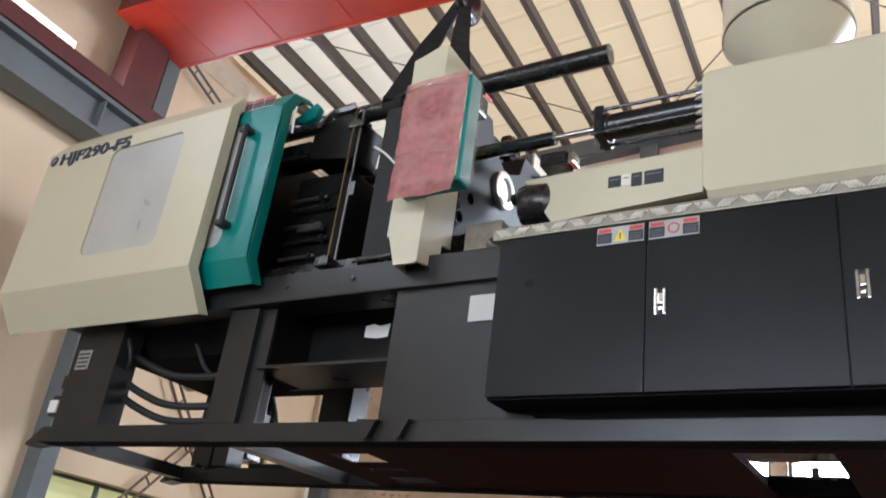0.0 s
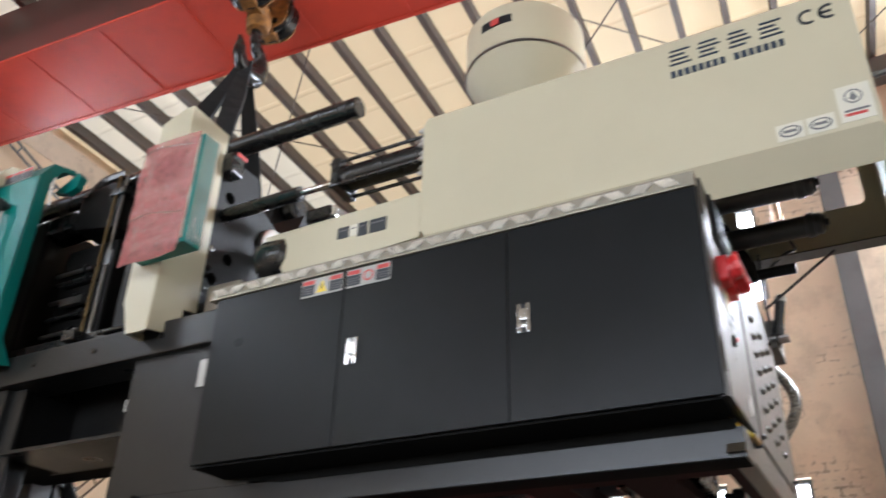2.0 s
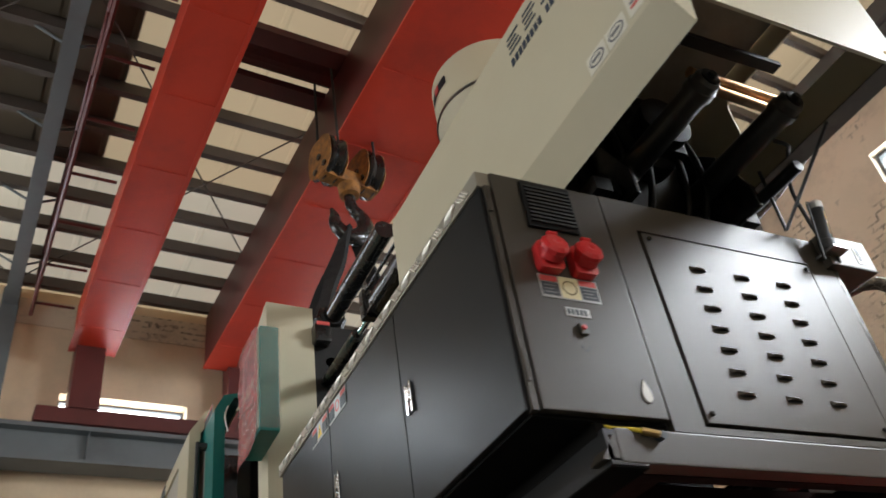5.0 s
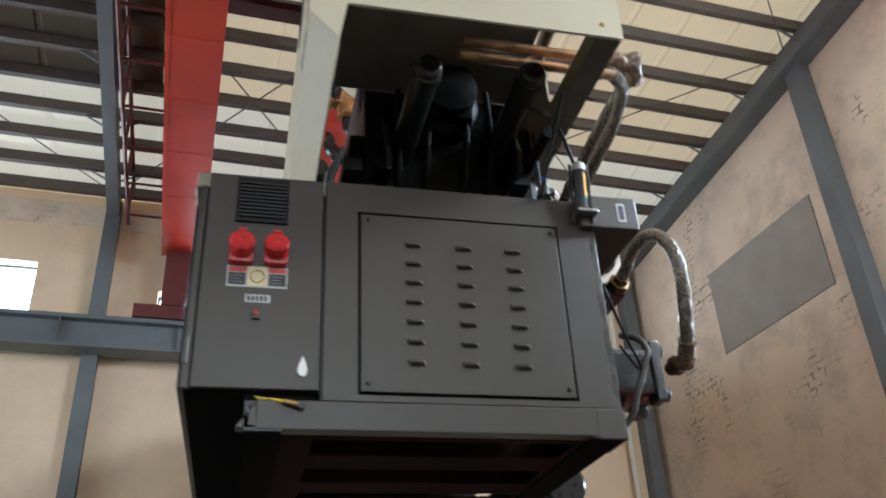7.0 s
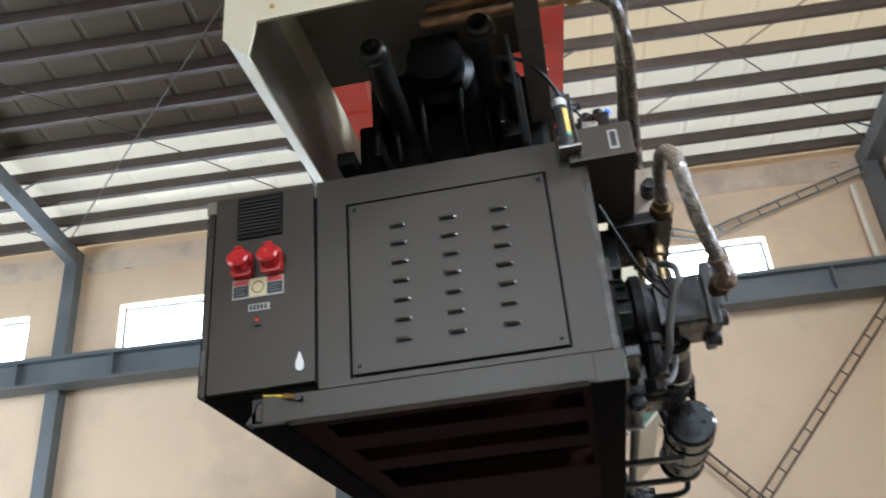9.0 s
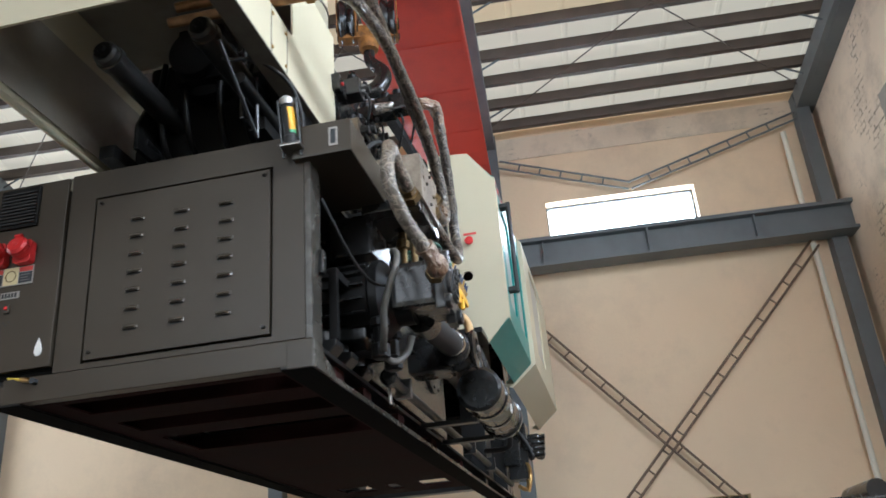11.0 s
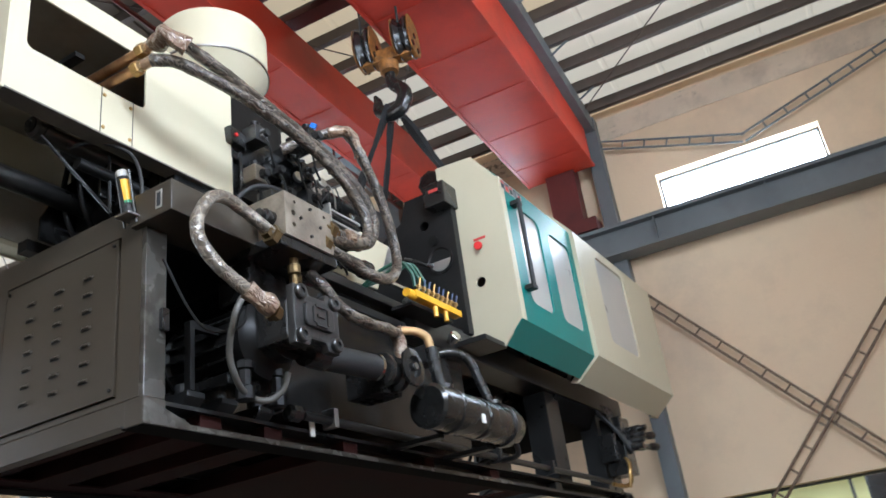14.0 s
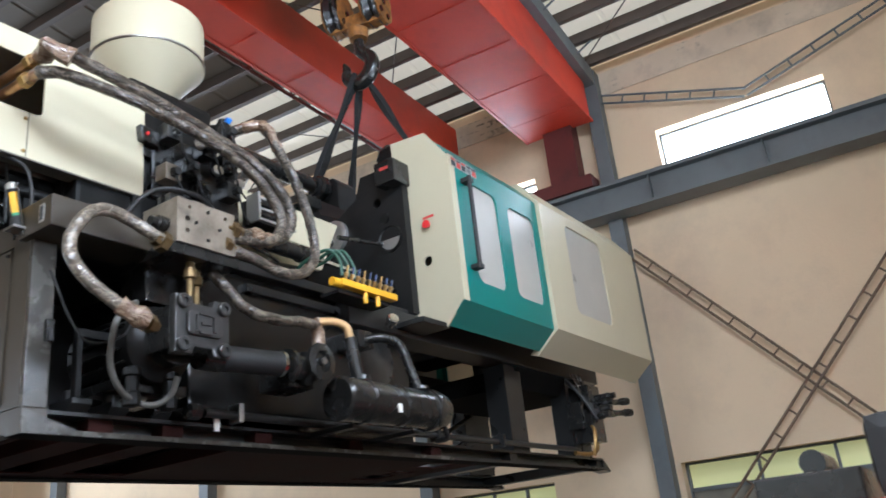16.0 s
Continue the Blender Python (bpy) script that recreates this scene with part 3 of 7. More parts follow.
    structure("roof_tie_rods", b, PURLIN, "thin crossed tie rods under the roof", "tie rods")
    # windows
    for k, (y0, y1, z0, z1) in enumerate(FAR_WINDOWS + LOW_WINDOWS):
        low = k >= len(FAR_WINDOWS)
        w = thing("window_" + str(k + 1), HALL @ Vector((FAR - 0.12, (y0 + y1) / 2, z0)), "strip window with thin metal frame, " + ("a lit room behind" if low else "blazing daylight behind"), "window", kind="structure")
        b = pierced(rect(y0, y1, z0, z1), [rect(y0 + 0.02, y1 - 0.02, z0 + 0.02, z1 - 0.02)], "x", FAR - 0.2, FAR - 0.14)
        part("window_frame", turned(b, HALL), GREYSTEEL, w)
        n = 3 if low else 1
        for i in range(1, n):
            y = y0 + (y1 - y0) * i / n
            part("mullion", turned(box(FAR - 0.19, FAR - 0.15, y - 0.012, y + 0.012, z0 + 0.02, z1 - 0.02), HALL), GREYSTEEL, w)
        if low:
            part("transom", turned(box(FAR - 0.195, FAR - 0.145, y0 + 0.02, y1 - 0.02, z0 + 0.365, z0 + 0.40), HALL), GREYSTEEL, w)
            part("lower_pane", turned(box(FAR - 0.178, FAR - 0.172, y0 + 0.02, y1 - 0.02, z0 + 0.02, z0 + 0.365), HALL), DULLPANE, w, "dull grey glass pane")
        part("bright_backdrop", turned(box(FAR - 0.32, FAR - 0.30, y0 - 0.1, y1 + 0.1, z0 - 0.1, z1 + 0.1), HALL), OFFICE if low else DAYPANE, w)
    for k, (x0, x1, z0, z1) in enumerate(GABLE_WINDOWS):
        label = "large bright window high in the gable wall" if z0 > 4 else "small bright pane low in the gable wall"
        w = thing("window_" + str(9 + k), HALL @ Vector(((x0 + x1) / 2, RIGHT + 0.1, z0)), label, "window", kind="structure")
        part("window_frame", turned(pierced(rect(x0, x1, z0, z1), [rect(x0 + 0.03, x1 - 0.03, z0 + 0.03, z1 - 0.03)], "y", RIGHT + 0.08, RIGHT + 0.14), HALL), GREYSTEEL, w)
        part("bright_backdrop", turned(box(x0 - 0.05, x1 + 0.05, RIGHT + 0.3, RIGHT + 0.32, z0 - 0.1, z1 + 0.1), HALL), DAYPANE, w)


build_hall()

# ---------------- overhead crane ----------------
GZ = 5.68  # underside of the girders


def build_crane():
    crane = thing("bridge_crane", HALL @ Vector((FAR + 0.3, 0, 4.92)), "red double-girder overhead travelling crane on its runway", "crane")
    for y0, y1, lab in ((0.2, 0.92, "wide red box girder with web stiffeners"), (-1.03, -0.68, "narrow red box girder")):
        g = part("girder", turned(box(FAR + 0.25, NEAR - 0.5, y0, y1, GZ, GZ + 0.62 if y1 > 0 else GZ + 0.5), HALL), CRANE_RED, crane, lab)
        lip = box(FAR + 0.25, NEAR - 0.5, y0 - 0.03, y0 + 0.002, GZ - 0.006, GZ + 0.014)
        box(FAR + 0.25, NEAR - 0.5, y1 - 0.002, y1 + 0.03, GZ - 0.006, GZ + 0.014, bm=lip)
        part("flange", turned(lip, HALL), CRANE_RED, g)
        for i in range(12):
            x = FAR + 0.7 + i * 0.72
            part("seam", turned(box(x, x + 0.010, y0, y1, GZ - 0.005, GZ + 0.002), HALL), CRANE_RED, g)
    # plate added in darker red for the shaded side of the girder
    part("girder_side_shade", turned(box(FAR + 0.25, NEAR - 0.5, 0.185, 0.2, GZ + 0.02, GZ + 0.6), HALL), CRANE_DARK, crane, "red girder web with its shade painted dark")
    b = box(FAR + 0.12, FAR + 0.36, -1.25, 0.85, 4.92, 5.06)
    box(FAR + 0.12, FAR + 0.38, -1.0, -0.75, 5.06, GZ + 0.3, bm=b)
    box(FAR + 0.14, FAR + 0.34, 0.40, 0.72, 5.06, GZ + 0.3, bm=b)
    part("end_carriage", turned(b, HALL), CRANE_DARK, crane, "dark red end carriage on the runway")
    b = rod((FAR + 0.3, -1.42, GZ + 0.3), (NEAR - 0.5, -1.42, GZ + 0.3), 0.02, n=6)
    rod((FAR + 0.3, -1.42, GZ + 0.75), (NEAR - 0.5, -1.42, GZ + 0.75), 0.02, n=6, bm=b)
    for i in range(14):
        x = FAR + 0.5 + i * 0.6
        rod((x, -1.42, GZ + 0.3), (x, -1.42, GZ + 0.75), 0.014, n=6, bm=b)
        rod((x, -1.42, GZ + 0.3), (x, -1.08, GZ + 0.3), 0.014, n=6, bm=b)
    part("walkway_rail", turned(b, HALL), CRANE_DARK, crane, "thin dark red handrail of the walkway")
    # trolley between the girders
    b = box(-2.95, -2.80, -1.0, 0.5, GZ + 0.63, GZ + 0.70)
    box(-2.50, -2.35, -1.0, 0.5, GZ + 0.63, GZ + 0.70, bm=b)
    rod((-2.66, -0.5, GZ + 0.8), (-2.66, 0.4, GZ + 0.8), 0.13, bm=b)
    part("trolley", turned(b, HALL), CRANE_DARK, crane, "dark hoist trolley above the girders")
    HX, HY = -2.66, 0.08
    turn = pose(HX, HY, 0, 0, 0, 13)
    for dx, dy in ((-0.13, -0.15), (-0.13, 0.15), (0.13, -0.15), (0.13, 0.15)):
        part("wire_rope", turned(rod((dx, dy, 5.52), (dx * 0.9, dy, GZ + 0.7), 0.010, n=8), turn), ROPE, crane)
    blk = part("hook_block", turned(box(-0.05, 0.05, -0.22, 0.22, 5.29, 5.40, 0.01), turn), RUST_YELLOW, crane, "rusty yellow hook block with two sheaves", True)
    for s in (-1, 1):
        y = s * 0.155
        part("sheave", turned(lathe((0, y - 0.055, 5.46), (0, 1, 0), [(0.05, 0), (0.165, 0.0), (0.175, 0.014), (0.145, 0.055), (0.175, 0.096), (0.165, 0.11), (0.05, 0.11)], 30), turn), OILY, blk, "", True)
        for o in (-0.072, 0.064):
            part("cheek_plate", turned(prism(rounded(-0.145, 0.145, 5.30, 5.63, 0.11), "y", y + o, y + o + 0.008, 0.002), turn), RUST_YELLOW, blk)
            for dx, dz in ((-0.06, 5.36), (0.06, 5.36), (0.0, 5.46)):
                part("pin_head", turned(lathe((dx, y + o + (0.008 if o > 0 else 0), dz), (0, 1 if o > 0 else -1, 0), [(0.024, 0), (0.024, 0.01), (0.0, 0.012)], 10), turn), OILY, blk)
    part("swivel", lathe((HX, HY, 5.19), (0, 0, 1), [(0.04, 0), (0.07, 0.01), (0.08, 0.09), (0.05, 0.11)], 20), RUST_YELLOW, blk, "", True)
    # hook: a bent tapering bar
    b = bmesh.new()
    pts = [(0, 0.02), (0, -0.07), (0.02, -0.13), (0.085, -0.20), (0.095, -0.28), (0.04, -0.36), (-0.05, -0.37), (-0.12, -0.30), (-0.125, -0.23), (-0.145, -0.17)]
    ring_r = [0.042, 0.042, 0.046, 0.055, 0.064, 0.068, 0.06, 0.05, 0.036, 0.014]
    path = spline([(HX - a * 0.1, HY + a, 5.21 + c) for a, c in pts], 5)
    rr = np.interp(np.linspace(0, len(pts) - 1, len(path)), range(len(pts)), ring_r)
    rings = []
    for i, p in enumerate(path):
        t = (path[min(i + 1, len(path) - 1)] - path[max(i - 1, 0)]).normalized()
        s = Vector((0.995, 0.1, 0))
        u = t.cross(s).normalized()
        rings.append([b.verts.new(p + (s * math.cos(k * math.pi / 6) * 0.75 + u * math.sin(k * math.pi / 6)) * rr[i]) for k in range(12)])
    for a, c in zip(rings, rings[1:]):
        for k in range(12):
            b.faces.new([a[k], a[(k + 1) % 12], c[(k + 1) % 12], c[k]])
    b.faces.new(rings[0])
    b.faces.new(rings[-1])
    part("hook", b, OILY, crane, "dark forged lifting hook", True)


build_crane()


def build_slings():
    top = Vector((-2.67, 0.06, 4.90))
    side = Vector((0.82, 0.57, 0))
    for k, (x, y) in enumerate(((-2.84, -0.2), (-2.44, -0.2), (-2.80, 0.42))):
        out = 0.058 if y > 0 else -0.058
        a = top + Vector((0.022 * (1 if k % 2 else -1), 0.018 * (1 if y > 0 else -1), 0))
        c = Vector((x, y + out, 4.0))
        b = bmesh.new()
        prev = None
        run = (c - a).normalized()
        thick = run.cross(side).normalized() * 0.016
        for t in [i / 10 for i in range(11)]:
            p = a.lerp(c, t)
            wide = side * (0.032 + 0.022 * min(1, t * 1.8)) + thick * 0.6 * math.sin(t * 9 + k)
            row = [b.verts.new(p + q) for q in (-wide + thick, wide + thick, wide - thick, -wide - thick)]
            if prev:
                for i in range(4):
                    b.faces.new([prev[i], prev[(i + 1) % 4], row[(i + 1) % 4], row[i]])
            else:
                b.faces.new(row)
            prev = row
        b.faces.new(prev[::-1])
        rod((x - 0.065, y, 4.0), (x + 0.065, y, 4.0), 0.064, n=20, bm=b)
        solo("lifting_sling", b, SLING, "wide black webbing sling round a tie bar", "sling", "slings on the hook")


build_slings()

# ---------------- the injection moulding machine ----------------
M = thing("injection_moulding_machine", (-2.3, 0.05, 2.04), "cream, teal and black injection moulding machine hanging from crane slings", "machine")
OP, NOP = -0.50, 0.58  # outer faces of the base beams


def frame_bolt(parent, p, d, r=0.011):
    part("bolt", lathe(p, d, [(0.0, 0), (r, 0.0), (r, 0.006), (r * 0.55, 0.009), (0, 0.009)], 8), OILY, parent)


def build_base():
    # long channel beams
    for y, s in ((OP, 1), (NOP, -1)):
        prof = [(y, 2.04), (y + s * 0.10, 2.04), (y + s * 0.10, 2.055), (y + s * 0.012, 2.055), (y + s * 0.012, 2.108), (y + s * 0.10, 2.108), (y + s * 0.10, 2.122), (y, 2.122)]
        if y > 0:
            # on the pump side the channel opens outwards
            prof = [(y, 2.04), (y, 2.055), (y - 0.088, 2.055), (y - 0.088, 2.108), (y, 2.108), (y, 2.122), (y - 0.10, 2.122), (y - 0.10, 2.04)]
        bb = part("base_beam", prism(prof, "x", -4.67, 0.0), BLACK, M, "black painted steel channel beam")
        if y > 0:
            # pale strip: wear and the edge's reflection in one colour
            part("worn_edge_sheen", box(-2.6, -0.1, y - 0.03, y + 0.0015, 2.0385, 2.0565), SCUFFSHEEN, bb, "worn edge of the beam with its reflection painted pale")
        # thin sheet added to darken the flange from below
        part("beam_underside_shade", box(-4.66, -0.004, min(y, y + s * 0.1), max(y, y + s * 0.1), 2.0355, 2.0395), UNDER, bb)
    for x in (-4.64, -3.32, -2.44, -1.75, -1.12, -0.635, -0.315):
        part("cross_beam", box(x - 0.05, x + 0.05, OP + 0.02, NOP - 0.02, 2.046 if x < -2.5 else 2.054, 2.118), BLACK if x < -2.5 else PRIMER, M)
    slots = [rect(-0.24, -0.085, -0.31, 0.46), rect(-0.565, -0.395, -0.31, 0.46), rect(-1.03, -0.71, -0.31, 0.46)]
    holes = [rect(-2.85, -2.62, -0.25, -0.05), rect(-2.85, -2.62, 0.05, 0.12), rect(-2.85, -2.62, 0.25, 0.42)]
    part("bottom_plate", pierced(rect(-3.05, -0.052, OP + 0.03, NOP - 0.03), slots + holes, "z", 2.044, 2.052), PRIMER, M, "red primed bottom plate with three long slots")
    # pointed beam ends
    for y in (OP, NOP):
        s = 1 if y < 0 else -1
        part("beam_toe", prism([(-4.67, 2.122), (-4.67, 2.035), (-4.78, 2.02), (-4.79, 2.03)], "y", y, y + s * 0.1), BLACK, M)
    # posts under the clamping unit
    for x0, x1, y0, y1, z0 in ((-4.6, -4.22, OP, OP + 0.14, 2.122), (-3.42, -3.23, OP, OP + 0.2, 2.122), (-3.23, -3.14, OP + 0.03, OP + 0.05, 2.122),
                               (-3.52, -3.30, NOP - 0.16, NOP, 2.122), (-4.5, -4.34, NOP - 0.14, NOP, 2.122)):
        part("post", box(x0, x1, y0, y1, z0, 2.70, 0.006), BLACK, M, "black steel post")
    # bed: solid side, top rails and the opening
    part("bed_side_plate", prism([(-2.41, 2.122), (-1.70, 2.122), (-1.70, 2.86), (-2.46, 2.86), (-2.46, 2.715), (-2.41, 2.715)], "y", OP, OP + 0.05, 0.004), BLACK, M, "smooth black bed side plate")
    part("bed_rail", box(-4.75, -1.7, OP - 0.03, OP + 0.16, 2.705, 2.85, 0.008), BLACK, M, "black bed rail")
    part("bed_rail", box(-4.75, -1.7, NOP - 0.16, NOP + 0.03, 2.705, 2.85, 0.008), BLACK, M, "black bed rail")
    part("tray", box(-3.16, -2.42, OP + 0.26, OP + 0.34, 2.385, 2.40), BLACK, M)
    part("tray_lip", box(-3.17, -2.41, OP + 0.005, OP + 0.26, 2.385, 2.40), BLACK, M)
    # dark plates added so that the chute opening stays in shade
    part("chute_shade_back", box(-3.24, -2.40, OP + 0.34, OP + 0.355, 2.385, 2.86), SHADEBLACK, M)
    part("paper_sheet", prism([(-2.82, 2.64), (-2.75, 2.628), (-2.68, 2.632), (-2.672, 2.70), (-2.73, 2.69), (-2.77, 2.705), (-2.818, 2.695)], "y", OP + 0.332, OP + 0.338), WHITE, M, "torn white paper stuck to the chute")
    part("chute_shade_side", box(-3.178, -3.162, OP + 0.06, OP + 0.34, 2.385, 2.72), SHADEBLACK, M)
    part("clamp_pan", prism([(OP + 0.1, 2.70), (NOP + 0.02, 2.70), (NOP - 0.06, 2.57), (OP + 0.25, 2.57)], "x", -4.5, -3.45), UNDER, M, "black sheet pan under the clamping unit")
    part("end_cross_plate", box(-4.75, -4.70, OP, NOP, 2.70, 2.85), BLACK, M)
    # gussets in front
    for x in (-2.44, -2.28):
        part("gusset", prism([(x - 0.05, 2.122), (x + 0.05, 2.122), (x + 0.012, 2.045), (x - 0.012, 2.045)], "y", OP - 0.035, OP - 0.002), BLACK, M)
    part("nameplate", box(-2.03, -1.90, OP - 0.006, OP - 0.002, 2.53, 2.645), SILVER, M, "small silver nameplate with fine print")
    # oil tank on the pump side
    t = part("oil_tank", box(-2.30, -0.74, -0.28, NOP - 0.06, 2.20, 2.86, 0.012), TANK, M, "black sheet steel oil tank")
    part("tank_flange", box(-2.44, -0.72, NOP - 0.12, NOP - 0.0, 2.84, 2.885, 0.005), BLACK, t)
    part("tank_rib", box(-2.38, -1.05, NOP - 0.06, NOP - 0.03, 2.76, 2.80, 0.004), BLACK, t)
    part("access_cover", lathe((-1.98, NOP - 0.06, 2.56), (0, 1, 0), [(0.165, 0), (0.165, 0.012), (0.15, 0.02), (0.0, 0.022)], 36), CAST, t, "round bolted access cover", True)
    for i in range(10):
        a = i * math.pi / 5
        frame_bolt(t, (-1.98 + 0.15 * math.cos(a), NOP - 0.04, 2.56 + 0.15 * math.sin(a)), (0, 1, 0), 0.009)
    # rear end frame
    part("inner_side_plate", box(-1.75, -0.02, -0.30, -0.285, 2.12, 2.84), BLACK, M)
    part("bed_top_plate", box(-1.75, -0.02, -0.30, 0.50, 2.825, 2.845), BLACK, M)


build_base()


def build_rear():
    outer = rect(-0.296, 0.56, 2.129, 2.842)
    r = part("rear_end_plate", pierced(outer, [rect(-0.199, 0.453, 2.147, 2.739)], "x", -0.02, 0.0), LITGREY, M, "rear end plate with a lit grey tone in its paint")
    # black sheet added to keep the gap round the panel dark
    part("gap_shade_backing", box(-0.034, -0.028, -0.22, 0.47, 2.13, 2.76), SHADEBLACK, r)
    part("rear_sill", box(-0.05, 0.001, -0.47, 0.56, 2.045, 2.127, 0.004), LITGREY, r)
    part("sill_bracket", prism([(-0.47, 2.05), (-0.52, 2.05), (-0.47, 2.12)], "x", -0.05, 0.0), LITGREY, r)
    part("sill_corner", box(-0.092, 0.003, 0.50, 0.584, 2.036, 2.1245, 0.003), LITGREY, r)
    # paler than the end plate, for the light on this side
    part("corner_post", prism([(0.56, 2.125), (0.583, 2.125), (0.583, 2.84), (0.56, 2.84)], "x", -0.09, 0.0, 0.004), SCUFFSHEEN, r, "grey corner post with scuffs and its lit side painted paler")
    p = part("louvred_panel", box(-0.014, 0.004, -0.190, 0.444, 2.156, 2.730, 0.002), LITGREY, M, "grey removable panel with pressed louvre slots")
    for i in range(3):
        for j in range(7):
            y, z = -0.03 + 0.1605 * i, 2.632 - 0.0642 * j
            b = bmesh.new()
            n = 10
            rows = []
            for k in range(n + 1):
                u = -1 + 2 * k / n
                h = max(0.0, 1 - u ** 4) * 0.012
                rows.append([b.verts.new((0.0045, y + u * 0.027, z + 0.006)), b.verts.new((0.0045 + h, y + u * 0.027, z - 0.004)), b.verts.new((0.0045 + h * 0.75, y + u * 0.027, z - 0.008)), b.verts.new((0.0035, y + u * 0.027, z - 0.006))])
            for a, c in zip(rows, rows[1:]):
                for q in range(3):
                    b.faces.new([a[q], a[q + 1], c[q + 1], c[q]])
            s = part("louvre", b, LITGREY, p, "", True)
            part("slot", box(0.0042, 0.0048, y - 0.022, y + 0.022, z - 0.0125, z - 0.0055), RUBBER, p)
    for y in (-0.17, 0.425):
        for z in (2.18, 2.71):
            frame_bolt(p, (0.004, y, z), (1, 0, 0), 0.007)


build_rear()


def sticker_row(parent, x0, x1, z0, z1, y, s, cells):
    """A warning label strip on a face at y, looking along s."""
    part("warning_label", box(x0, x1, y, y + s * 0.002, z0, z1), SILVER, parent, "silver warning label with red and black fields")
    w, h = (x1 - x0) / len(cells), z1 - z0
    for i, mat in enumerate(cells):
        a, c = x0 + w * i + 0.08 * w, x0 + w * (i + 1) - 0.08 * w
        if mat is PRINT:
            part("label_field", box(a - 0.04 * w, c + 0.04 * w, y + s * 0.002, y + s * 0.003, z0 + h * 0.08, z0 + h * 0.66), PRINT, parent)
            part("label_field", box(a, c, y + s * 0.002, y + s * 0.003, z0 + h * 0.70, z0 + h * 0.92), REDPRINT, parent)
            for k in range(3):
                part("print_bar", box(a + 0.1 * w, c - 0.1 * w, y + s * 0.003, y + s * 0.0036, z0 + h * (0.2 + 0.13 * k), z0 + h * (0.225 + 0.13 * k)), GREYPRINT, parent)
        elif mat is YELLOWPRINT:
            part("label_field", prism([(a + 0.05 * w, z0 + h * 0.15), (c - 0.05 * w, z0 + h * 0.15), ((a + c) / 2, z0 + h * 0.85)], "y", y + s * 0.002, y + s * 0.003), YELLOWPRINT, parent)
            part("print_bar", box((a + c) / 2 - 0.04 * w, (a + c) / 2 + 0.04 * w, y + s * 0.003, y + s * 0.0036, z0 + h * 0.28, z0 + h * 0.6), PRINT, parent)
        else:
            cx, cz = (a + c) / 2, z0 + h * 0.5
            r = min(w, h) * 0.36
            part("label_field", pierced(circle(cx, cz, r), [circle(cx, cz, r * 0.72)], "y", y + s * 0.002, y + s * 0.003), REDPRINT, parent)


